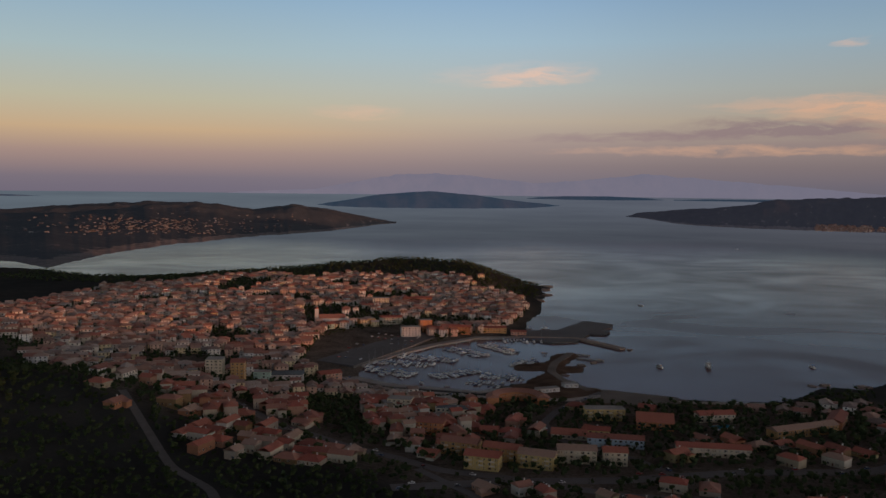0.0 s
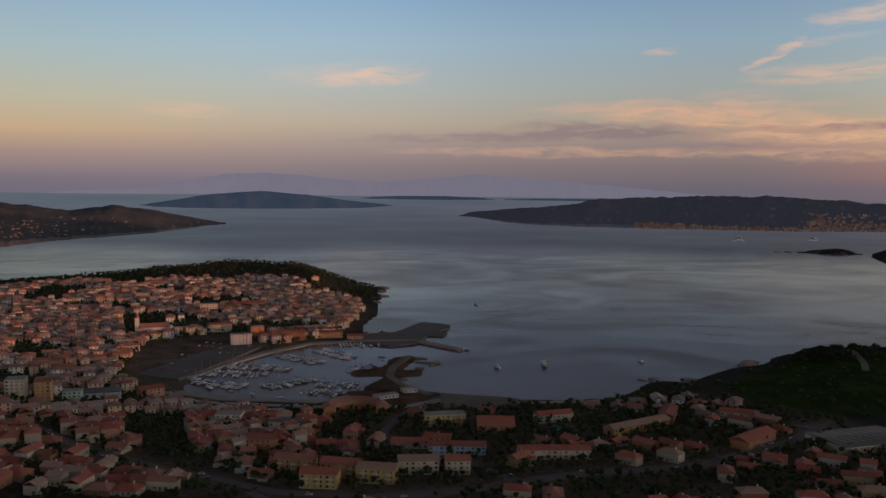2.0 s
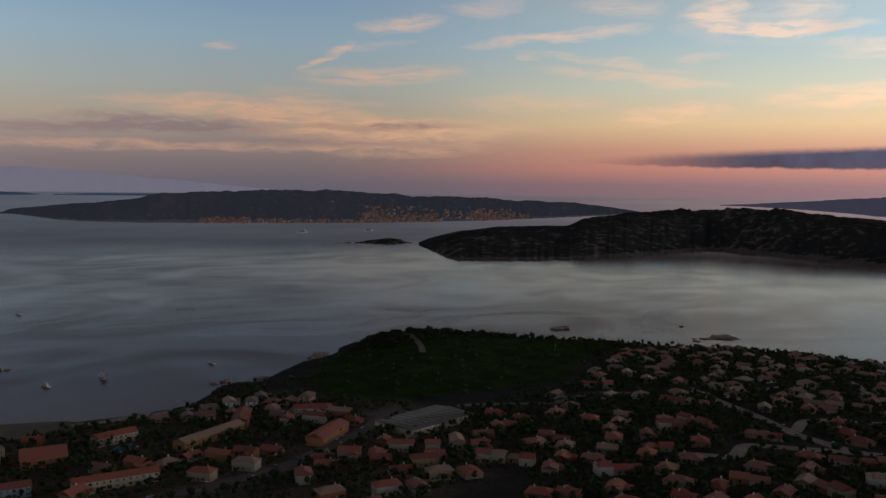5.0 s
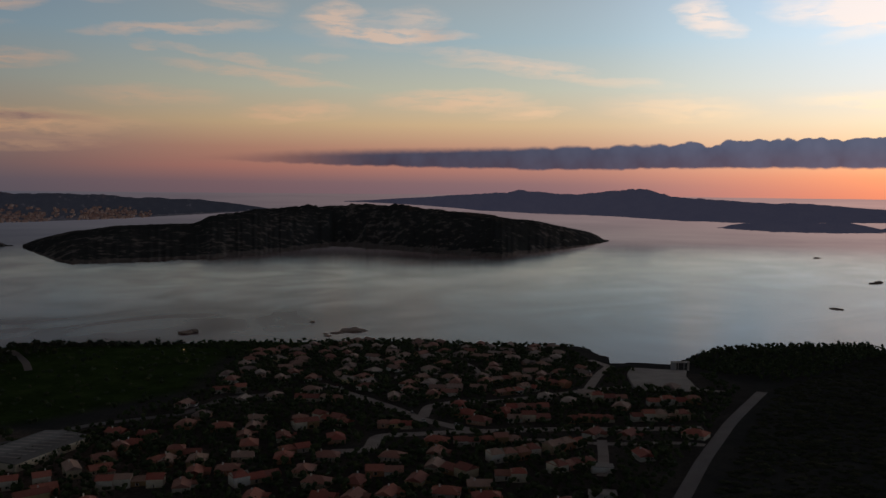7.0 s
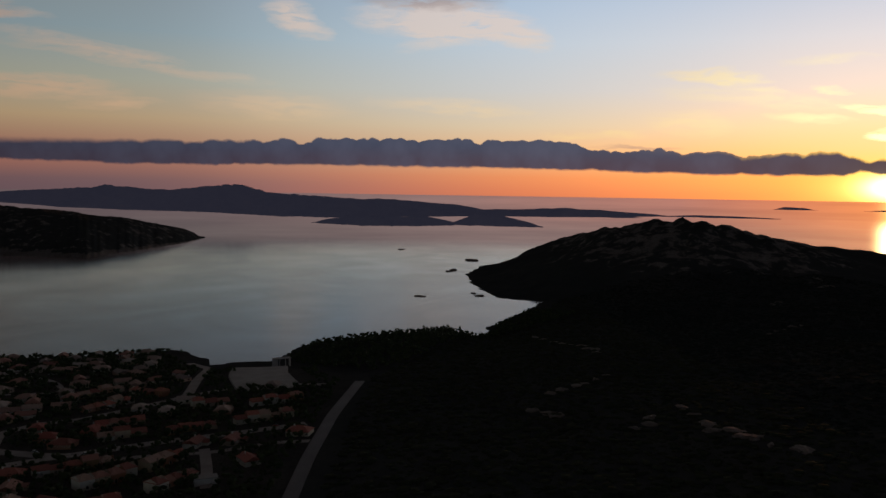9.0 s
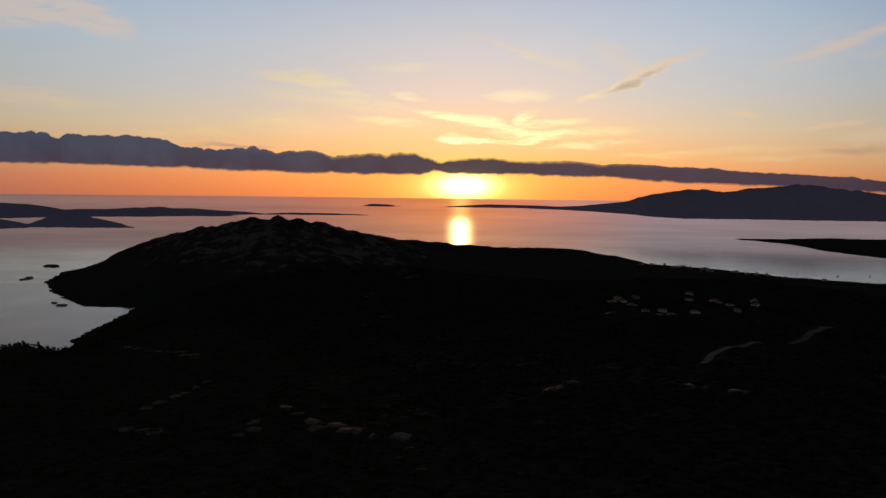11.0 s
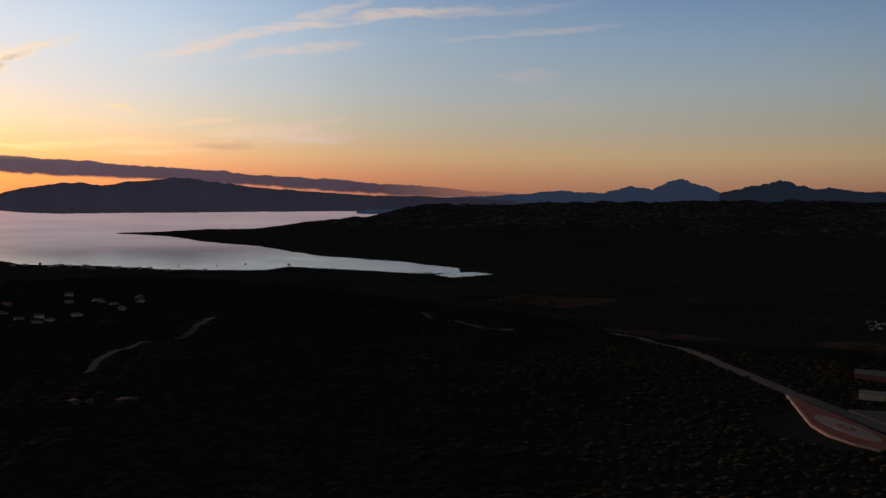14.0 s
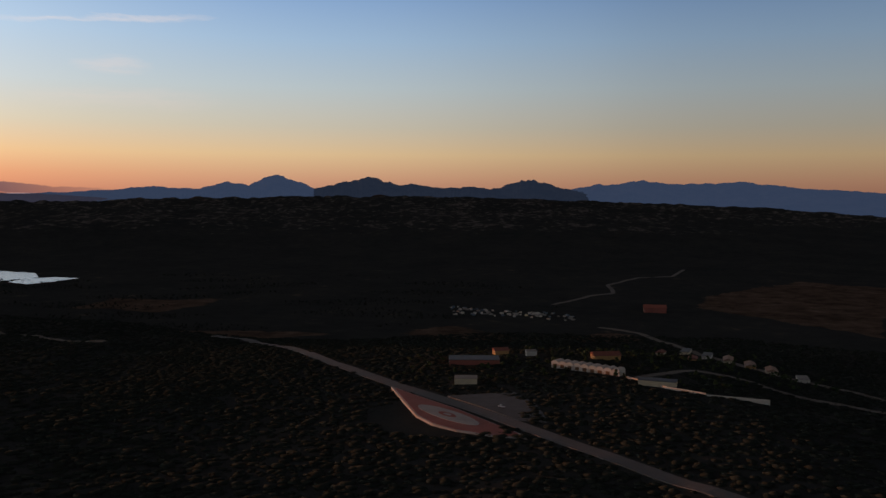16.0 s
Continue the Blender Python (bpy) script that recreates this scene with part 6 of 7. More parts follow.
def arcade(x, y, turn, units):
    """A long white row of garages, each under its own barrel vault."""
    ob = thing("arched_row_building", pose(x, y, ground_at(x, y) + 0.2, 0, 0, turn), "long white row building with a scalloped vaulted roof", "row building")
    w, d, h = 6.4, 10.0, 3.6
    for j in range(units):
        u = (j - (units - 1) / 2) * w
        bm = bmesh.new()
        box(bm, u - w / 2 + 0.05, u + w / 2 - 0.05, -d / 2, d / 2, -4, h)
        part("wall", bm_mesh("wall", bm, TONES["white"]), ob)
        bm = bmesh.new()
        prism(bm, [(u + w * 0.49 * math.cos(radians(a)), 1.9 * math.sin(radians(a))) for a in range(0, 181, 20)], -d / 2, d / 2)
        bmesh.ops.rotate(bm, verts=bm.verts, cent=(0, 0, 0), matrix=Matrix.Rotation(math.pi / 2, 3, "X"))
        bmesh.ops.translate(bm, verts=bm.verts, vec=(0, 0, h + 0.003))
        bmesh.ops.recalc_face_normals(bm, faces=bm.faces)
        part("vault", bm_mesh("vault", bm, TONES["white"]), ob)
        for side in (-1, 1):
            bm = bmesh.new()
            box(bm, u - 1.7, u + 1.7, side * d / 2 - 0.08, side * d / 2 + 0.08, 0, 2.7, 0.03)
            part("door", bm_mesh("door", bm, MAT["door"]), ob)


arcade(-30, -618, -39, 9)


def terrace(x, y, length, turn, k):
    """A row of low holiday houses, each unit stepped forward or back under its own roof."""
    r = random.Random(k)
    n = max(2, int(round(length / 9.5)))
    w = length / n
    ob = thing("villa_terrace", pose(x, y, ground_at(x, y) + 0.2, 0, 0, turn), "low row of villas under stepped red clay roofs", "terrace", "terraces among the gardens")
    for j in range(n):
        u, v, h, d = -length / 2 + (j + 0.5) * w, r.uniform(-2.2, 2.2), r.choice((3.0, 3.3, 5.6)), r.uniform(8.5, 11)
        walls, top = bmesh.new(), bmesh.new()
        wall_shape(walls, w - 0.1, d, h, 0.22 * d, True)
        roof_shape(top, w - 0.1, d, h, 0.22 * d, 0.0 if r.random() < 0.6 else d * 0.4, 0.35)
        part("wall", bm_mesh("wall", walls, MAT["wall"]), ob, m=pose(u, v, 0))
        part("roof", bm_mesh("roof", top, MAT["roof"]), ob, m=pose(u, v, 0))
        for side, turn_w in ((-1, 0), (1, 180)):
            part("window", WINDOWS[2], ob, m=pose(u + r.uniform(-2, 2), v + side * d / 2, 0.5, 0, 0, turn_w))


for k, (x, y, length, turn) in enumerate(TERRACES + TERRACES_WEST):
    terrace(x, y, length, turn, k)


def landing_shelter():
    """Open concrete shelter above the landing: posts, a beam roof and a back wall."""
    ob = thing("landing_shelter", pose(926, 250, ground_at(926, 250), 0, 0, -62), "pale concrete shelter on posts above the landing", "shelter")
    for name, dims in (("roof", (-9, 9, -3.5, 3.5, 8.5, 9.1)), ("back_wall", (-9, -3, 3.0, 3.4, -1, 8.497)), ("side_wall", (8.2, 8.6, -3, 3, -1, 8.497))):
        bm = bmesh.new()
        box(bm, *dims, 0.04)
        part(name, bm_mesh(name, bm, MAT["pale_paving"]), ob)
    for px in (-8.5, -3, 3):
        bm = bmesh.new()
        box(bm, px - 0.25, px + 0.25, -3.2, -2.7, -1, 8.497, 0.03)
        part("post", bm_mesh("post", bm, MAT["pale_paving"]), ob)


landing_shelter()


def crescent():
    cx, cy, r0, r1 = 66, 736, 17, 27
    ob = thing("crescent_building", pose(cx, cy, ground_at(cx, cy) + 0.2), "curved orange crescent building with red tile roof", "building")
    walls, top = bmesh.new(), bmesh.new()
    arc = [radians(a) for a in np.linspace(-12, 196, 27)]
    for bm, lo, hi, a, b in ((walls, -4, 7.2, r0, r1), (top, 7.203, 7.5, r0 - 0.7, r1 + 0.7)):
        ring = []
        for t in arc:
            c, s = math.cos(t), math.sin(t)
            zt = [hi, hi]
            ring.append([bm.verts.new((c * a, s * a, lo)), bm.verts.new((c * b, s * b, lo)), bm.verts.new((c * b, s * b, hi)), bm.verts.new((c * (a + b) / 2, s * (a + b) / 2, hi + (2.6 if bm is top else 0.0))), bm.verts.new((c * a, s * a, hi))])
        for p, q in zip(ring[:-1], ring[1:]):
            for k in range(5):
                m = (k + 1) % 5
                bm.faces.new((p[k], p[m], q[m], q[k]))
        bm.faces.new(ring[0]), bm.faces.new(ring[-1])
        bmesh.ops.recalc_face_normals(bm, faces=bm.faces)
    part("wall", bm_mesh("wall", walls, TONES["orange"]), ob)
    part("roof", bm_mesh("roof", top, MAT["roof"]), ob)
    for level in range(2):
        for k in range(1, 20):
            t = radians(-12 + 208 * k / 20)
            part("window", WINDOWS[1], ob, m=pose(math.cos(t) * (r0 - 0.02), math.sin(t) * (r0 - 0.02), 1.2 + 3.0 * level, 0, 0, math.degrees(t) - 90))


crescent()


def church():
    x, y = -148, 1150
    ob = thing("church", pose(x, y, ground_at(x, y) + 0.2, 0, 0, 12), "white church with a gabled front and bell tower", "church")
    walls, top = bmesh.new(), bmesh.new()
    wall_shape(walls, 34, 15, 9, 4.5, True)
    roof_shape(top, 34, 15, 9, 4.5, 0.0)
    part("wall", bm_mesh("wall", walls, TONES["white"]), ob)
    part("roof", bm_mesh("roof", top, MAT["roof"]), ob)
    tower, cap = bmesh.new(), bmesh.new()
    box(tower, -23, -18, -3, 2, -4, 21)
    tube(cap, -20.5, -0.5, 21, 24, 3.4, 0.2, 4)
    front = bmesh.new()
    box(front, 14, 24, -13, -7.6, -4, 8)
    tube(front, 19, -10.3, 8, 11.5, 4.4, 1.0, 12)
    bell = part("bell_tower", bm_mesh("bell_tower", tower, TONES["white"]), ob)
    part("spire", bm_mesh("spire", cap, MAT["roof"]), bell)
    part("chapel", bm_mesh("chapel", front, TONES["white"]), ob, "white domed side chapel")
    for k in range(5):
        part("window", WINDOWS[2], ob, m=pose(-11 + k * 5, -7.5, 4))


church()


def warehouse():
    x, y, turn, w, d, h = 424, 584, 8, 68, 40, 5.6
    ob = thing("warehouse", pose(x, y, ground_at(x, y) + 0.2, 0, 0, turn), "long cream warehouse with a ribbed pale roof", "warehouse")
    walls, top = bmesh.new(), bmesh.new()
    wall_shape(walls, w, d, h, 1.3, True)
    roof_shape(top, w, d, h, 1.3, 0.0)
    part("wall", bm_mesh("wall", walls, TONES["cream"]), ob)
    roof = part("roof", bm_mesh("roof", top, MAT["sheet"]), ob)
    bmr = bmesh.new()
    box(bmr, -1.1, 1.1, -14.5, 0, -0.06, 0.06)
    strip = bm_mesh("skylight", bmr, MAT["concrete"])
    for k in range(9):
        for side in (1, -1):
            part("skylight", strip, roof, m=pose(-28 + 7 * k, side * -2.2, h + 1.3 + 0.02, -side * 3.7, 0, 0 if side > 0 else 180))
    for k in range(12):
        part("window", WINDOWS[1], ob, m=pose(-31 + 5.6 * k, -d / 2, 3.2))


warehouse()
pool = thing("swimming_pool", pose(221, 668, ground_at(221, 668) + 0.7, 0, 0, 25), "small blue swimming pool with pale edging", "pool")
bm = bmesh.new()
box(bm, -9, 9, -5.5, 5.5, -3, 0.15, 0.05)
part("edging", bm_mesh("edging", bm, MAT["pale_paving"]), pool)
bm = bmesh.new()
box(bm, -8, 8, -4.5, 4.5, -0.5, 0.22)
part("water_surface", bm_mesh("water_surface", bm, MAT["pool"]), pool)


# ---- marina ----
def hull_mesh(length, beam, tall, name):
    bm = bmesh.new()
    rings = []
    for s, wide, low in ((-0.5, 0.82, 0.0), (-0.2, 1.0, 0.0), (0.15, 0.94, 0.02), (0.36, 0.6, 0.1), (0.5, 0.04, 0.35)):
        y, b = s * length, beam / 2 * wide
        lift = tall * (1 + 0.25 * max(0, s + 0.2))
        rings.append([bm.verts.new(p) for p in ((-b, y, lift), (-b * 0.75, y, lift * (0.1 + low)), (0, y, -0.35 + tall * low), (b * 0.75, y, lift * (0.1 + low)), (b, y, lift))])
    for p, q in zip(rings[:-1], rings[1:]):
        for k in range(4):
            bm.faces.new((p[k], p[k + 1], q[k + 1], q[k]))
        bm.faces.new((p[4], p[0], q[0], q[4]))
    bm.faces.new(rings[0][::-1])
    bm.faces.new(rings[-1])
    bmesh.ops.recalc_face_normals(bm, faces=bm.faces)
    return bm_mesh(name, bm, MAT["white_hull"])


def make_boat(kind, length):
    label = {"motor": "white motor boat with a low cabin, moored", "sail": "white sailing yacht with a bare mast, moored", "open": "small open boat with an outboard, moored"}[kind]
    ob = thing("boat", Matrix(), label, "boat", "boats in the marina")
    beam = length * (0.34 if kind != "sail" else 0.3)
    part("hull", hull_mesh(length, beam, 0.11 * length, "hull"), ob)
    h = 0.11 * length
    bm = bmesh.new()
    if kind == "open":
        box(bm, -beam * 0.2, beam * 0.2, -length * 0.15, length * 0.02, h, h + 0.7, 0.08)
        part("console", bm_mesh("console", bm, MAT["deck"]), ob)
        bm = bmesh.new()
        box(bm, -0.2, 0.2, -length * 0.56, -length * 0.46, -0.2, h + 0.5, 0.06)
        part("outboard", bm_mesh("outboard", bm, MAT["rubber"]), ob)
        return ob
    box(bm, -beam * 0.34, beam * 0.34, -length * 0.2, length * 0.2, h, h + length * 0.1, length * 0.02)
    cabin = part("cabin", bm_mesh("cabin", bm, MAT["paint_white"]), ob)
    bm = bmesh.new()
    box(bm, -beam * 0.345, beam * 0.345, -length * 0.1, length * 0.205, h + length * 0.045, h + length * 0.08)
    part("cabin_window", bm_mesh("cabin_window", bm, MAT["glass"]), cabin)
    if kind == "sail":
        bm = bmesh.new()
        tube(bm, 0, length * 0.08, h, h + length * 1.25, 0.11, 0.06, 6)
        mast = part("mast", bm_mesh("mast", bm, MAT["metal"]), ob)
        bm = bmesh.new()
        box(bm, -0.16, 0.16, -length * 0.32, length * 0.07, h + length * 0.16, h + length * 0.19)
        part("boom", bm_mesh("boom", bm, MAT["canvas_blue"]), mast)
    else:
        bm = bmesh.new()
        box(bm, -beam * 0.36, beam * 0.36, -length * 0.3, length * 0.02, h + length * 0.19, h + length * 0.21, 0.04)
        for sx in (-1, 1):
            box(bm, sx * beam * 0.33 - 0.05, sx * beam * 0.33 + 0.05, -length * 0.25, -length * 0.24, h, h + length * 0.192)
        part("canopy", bm_mesh("canopy", bm, MAT["canvas_blue"]), ob)
    return ob


BOAT_MASTERS = [make_boat("motor", 8), make_boat("motor", 11), make_boat("sail", 10), make_boat("open", 6), make_boat("motor", 9), make_boat("sail", 12)]
BERTHS = [((-48, 972), (17, 945)), ((-73, 938), (-8, 918)), ((-84, 906), (-26, 867)), ((7, 1023), (50, 973)), ((51, 1052), (89, 992)), ((76, 1078), (131, 1078)), ((-9, 863), (36, 895)), ((25, 843), (61, 826)),
          ((41, 874), (83, 857)), ((80, 918), (99, 953))]
boat_places = []
r = random.Random(11)
for (ax, ay), (bx, by) in BERTHS:
    length = math.hypot(bx - ax, by - ay)
    ux, uy = (bx - ax) / length, (by - ay) / length
    turn = math.degrees(math.atan2(uy, ux))
    pier = thing("pontoon", pose(ax, ay, 0, 0, 0, turn), "narrow floating pontoon with moored boats", "pontoon", "pontoons of the marina")
    bm = bmesh.new()
    box(bm, 0, length, -1.1, 1.1, 0.25, 0.7, 0.05)
    planks = part("deck", bm_mesh("deck", bm, MAT["concrete"]), pier)
    for k in range(int(length / 12) + 1):
        bm = bmesh.new()
        tube(bm, 2 + 12 * k, 1.25, -3, 2.2, 0.16, 0.16, 6)
        part("pile", bm_mesh("pile", bm, MAT["metal"]), planks)
    for side in (-1, 1):
        s = 2.5
        while s < length - 1:
            if r.random() < 0.9:
                off = side * r.uniform(6.2, 7.0)
                boat_places.append((ax + ux * s - uy * off, ay + uy * s + ux * off, turn + (0 if side > 0 else 180) + r.uniform(-4, 4) + 180 * (r.random() < 0.3)))
            s += r.uniform(4.0, 5.2)
for x, y, t in ((-40, 853, 60), (-20, 838, 20), (5, 822, 75), (-62, 870, 40), (120, 1180, 80), (142, 1180, 85), (105, 1150, 5), (104, 965, 40), (118, 985, 50)):
    boat_places.append((x, y, t))
used = set()
for x, y, t in boat_places:
    if float(inland(np.array([x]), np.array([y]), COAST)[0]) > -2:
        continue
    k = r.choice([0, 0, 0, 1, 2, 3, 3, 4, 4, 5])
    if k in used:
        copy_thing(BOAT_MASTERS[k], pose(x, y, 0.05, 0, 0, t))
    else:
        used.add(k)
        BOAT_MASTERS[k].matrix_basis = pose(x, y, 0.05, 0, 0, t)


def motor_yacht(x, y, turn, k, label):
    """A large yacht or ferry: hull, decks stepping back, mast."""
    ob = thing("yacht", pose(x, y, 0, 0, 0, turn), label, "yacht")
    deck = part("hull", hull_mesh(20 * k, 5.2 * k, 2.0 * k, "hull"), ob)
    for name, y0, y1, b, z0, z1, mat in (("lower_deck", -7, 5, 2.1, 1.99, 3.7, "paint_white"), ("lower_window", -5, 5.06, 2.13, 2.6, 3.3, "glass"), ("upper_deck", -5.5, 2, 1.7, 3.69, 5.2, "paint_white"),
                                       ("bridge_window", -3, 2.06, 1.73, 4.2, 4.9, "glass"), ("hardtop", -4, 1, 1.5, 5.6, 5.8, "paint_white"), ("radar_arch", -3, -2.5, 0.2, 5.19, 8.0, "metal")):
        bm = bmesh.new()
        box(bm, -b * k, b * k, y0 * k, y1 * k, z0 * k, z1 * k, 0.0 if "window" in name else 0.12)
        made = part(name, bm_mesh(name, bm, MAT[mat]), ob if "window" not in name else deck)
        deck = made if name.endswith("_deck") else deck
    return ob


motor_yacht(290, 927, 175, 1.0, "white motor yacht at anchor in the bay")
motor_yacht(236, 926, 20, 0.62, "small white motor cruiser at anchor")
motor_yacht(1853, 3253, 80, 2.6, "white car ferry crossing the strait")
motor_yacht(2193, 3258, 95, 2.2, "white ferry off the island town")
for x, y, t in ((330, 1430, 40), (991, 2901, 70), (405, 933, 10), (1591, -1644, 30), (1519, -1704, 60), (1484, -1773, 20), (1368, -1804, 80)):
    ob = copy_thing(BOAT_MASTERS[1], pose(x, y, 0.05, 0, 0, t))
    ob["group"] = "boats at anchor"
    ob["label"] = "white motor boat lying at anchor in open water"


# ---- rocks ----
def make_rock(seed, size):
    bm = bmesh.new()
    bmesh.ops.create_icosphere(bm, subdivisions=3, radius=1)
    for v in bm.verts:
        n = noise.fractal(v.co * 1.6 + Vector((seed, 0, 0)), 1.0, 2.0, 4)
        v.co = v.co * (1 + 0.42 * n)
        v.co.z = v.co.z * 0.45 + 0.12
        v.co *= size
    return bm_mesh("rock", bm, MAT["granite"])


ROCK_MESHES = [make_rock(k * 3.1, 1.0) for k in range(4)]
ROCKS = [(885, 875, 13, 6), (893, 870, 7, 7), (1040, 786, 6, 3), (1004, 696, 19, 6), (1016, 700, 12, 5), (980, 706, 9, 3), (956, 703, 8, 2.5), (968, 715, 4, 2), (1581, 128, 12, 4), 
         (2773, 221, 16, 5), (2382, 10, 20, 9), (2091, 62, 14, 8), (2060, 75, 8, 5), (1637, 30, 8, 4), (1600, 20, 10, 5), (380, 845, 7, 4), (366, 842, 5, 3)]
ROCKS_SHORE = [(520, 902, 14, 7), (528, 912, 9, 5), (508, 898, 7, 4), (415, 838, 8, 4), (1660, 2600, 22, 6), (1625, 2610, 12, 4), (1900, 2440, 14, 6), (1930, 2400, 9, 4), (1820, 2250, 11, 5), (1790, 2290, 7, 3), (135, 905, 6, 3),
               (140, 915, 6, 3), (152, 930, 7, 3), (168, 945, 6, 3), (128, 880, 5, 3), (176, 958, 7, 3), (120, 1000, 5, 2), (225, 1026, 6, 3), (205, 1700, 16, 6), (196, 1640, 14, 6), (190, 1560, 12, 5), (168, 1480, 12, 5)]
for k, (x, y, s, h) in enumerate(ROCKS + ROCKS_SHORE):
    ob = new("rock", ROCK_MESHES[k % 4])
    ob.matrix_basis = Matrix.Translation((x, y, -0.3)) @ Matrix.Rotation(k * 1.7, 4, "Z") @ Matrix.Diagonal((s, s * 0.62, h, 1))
    tagged(ob, "worn granite rock rising from the sea", "rock", "rocks off the shore")


# ---- trees and scrub ----
def leafy(bm, centre, radius, seed, subdiv=1, squash=0.75):
    made = bmesh.ops.create_icosphere(bm, subdivisions=subdiv, radius=1)["verts"]
    for v in made:
        n = noise.noise(v.co * 2.3 + Vector((seed, seed * 0.7, 0)))
        v.co = v.co * radius * (1 + 0.55 * n)
        v.co.z *= squash
        v.co += Vector(centre)


def tree_meshes(style, seed):
    """Trunk with limbs, and a crown of leaf clumps and loose leaves."""
    r = random.Random(seed)
    trunk, crown = bmesh.new(), bmesh.new()
    tall, wide = {"pine": (9.5, 4.0), "round": (7.0, 3.0), "cypress": (10.0, 1.2)}[style]
    base = tall * (0.55 if style == "pine" else 0.25 if style == "round" else 0.08)
    tube(trunk, 0, 0, -1.5, tall * 0.8, 0.28, 0.1, 7)
    for k in range(5):
        a = k * 1.26 + r.random()
        m = Matrix.Translation((0, 0, base * 0.9)) @ Matrix.Rotation(a, 4, "Z") @ Matrix.Rotation(radians(50), 4, "Y") @ Matrix.Translation((0, 0, wide * 0.4))
        bmesh.ops.create_cone(trunk, cap_ends=True, segments=5, radius1=0.12, radius2=0.05, depth=wide * 0.8, matrix=m)
    for k in range(12):
        a, s = r.uniform(0, math.tau), r.random() ** 0.5
        z = base + (tall - base) * r.random()
        w = wide * (0.85 * math.sin(min(1, (tall - z) / (tall - base) + 0.25) * math.pi * 0.6) if style != "cypress" else 0.55)
        leafy(crown, (math.cos(a) * w * s, math.sin(a) * w * s, z), wide * r.uniform(0.28, 0.45), seed + k, 2, 0.7 if style != "cypress" else 1.6)
    for k in range(150):
        a, u = r.uniform(0, math.tau), r.random()
        z = base + (tall - base) * u
        w = wide * (1.0 if style != "cypress" else 0.9) * math.sin((0.25 + 0.7 * (1 - u)) * math.pi * 0.62) * r.uniform(0.8, 1.2)
        p, q = Vector((math.cos(a) * w, math.sin(a) * w, z)), r.uniform(0.15, 0.32)
        e1, e2 = Vector((r.uniform(-1, 1), r.uniform(-1, 1), r.uniform(-1, 1))).normalized() * q, Vector((r.uniform(-1, 1), r.uniform(-1, 1), r.uniform(-1, 1))).normalized() * q
        crown.faces.new([crown.verts.new(p + e1), crown.verts.new(p + e2), crown.verts.new(p - e1), crown.verts.new(p - e2)])
    return bm_mesh("trunk", trunk, MAT["bark"]), bm_mesh("crown", crown, MAT["leaf"])


TREE_KINDS = [("pine", "umbrella pine with a broad dark crown"), ("round", "bushy evergreen oak with a rounded crown"), ("cypress", "slim dark cypress among the houses"), ("round", "low spreading olive tree"), ("pine", "leaning coastal pine with open crown")]
TREES = []
for k, (style, label) in enumerate(TREE_KINDS):
    TREES.append((tree_meshes(style, 20 + k * 31), label))


def clump_arrays(seed, lumps_n, wide, tall, leaves=14):
    """One small tree or bush of leaf clumps, kept light."""
    bm, r = bmesh.new(), random.Random(seed)
    for k in range(lumps_n):
        a, s = r.uniform(0, math.tau), r.random() ** 0.5
        leafy(bm, (math.cos(a) * wide * 0.55 * s, math.sin(a) * wide * 0.55 * s, tall * r.uniform(0.35, 0.8)), wide * r.uniform(0.38, 0.6), seed * 7 + k, 1, 0.8)
    for k in range(leaves):
        a = r.uniform(0, math.tau)
        p = Vector((math.cos(a) * wide * 0.8, math.sin(a) * wide * 0.8, tall * r.uniform(0.2, 1.05)))
        e1, e2 = Vector((r.uniform(-1, 1), r.uniform(-1, 1), r.uniform(-1, 1))) * wide * 0.2, Vector((r.uniform(-1, 1), r.uniform(-1, 1), r.uniform(-1, 1))) * wide * 0.2
        bm.faces.new([bm.verts.new(p + e1), bm.verts.new(p + e2), bm.verts.new(p - e1)])
    me = bm_mesh("tmp", bm, MAT["leaf"])
    v, t, k = arrays(me)
    bpy.data.meshes.remove(me)
    return v, t


CLUMPS = [clump_arrays(k, 5, 3.0, 6.0) for k in range(4)]
SMALL_TREES = [clump_arrays(50 + k, 2, 2.8, 5.5, 8) for k in range(4)]
BUSHES = [clump_arrays(30 + k, 1, 3.0, 2.2, 5) for k in range(5)]
TERRACE_XY = [(x + s * length * math.cos(radians(turn)), y + s * length * math.sin(radians(turn))) for x, y, length, turn in TERRACES + TERRACES_WEST for s in (-0.4, 0.0, 0.4)]
HOUSE_XY = np.concatenate([ALL_HOUSES[:, :2], np.array(TERRACE_XY, float), np.array([(b[0], b[1]) for b in BLOCKS + FARM], float)])


OPEN_GROUND = [np.array(r, float) for r in ([(900, 290), (930, 244), (880, 222), (800, 190), (780, 225), (800, 275), (850, 294)], [(-150, 925), (-150, 1035), (-115, 1112), (-52, 1146), (-8, 1082), (-42, 1000), (-92, 895)],
                                               [(-238, 826), (-278, 853), (-260, 886), (-228, 862)], [(72, -540), (36, -544), (28, -510), (52, -498)])]


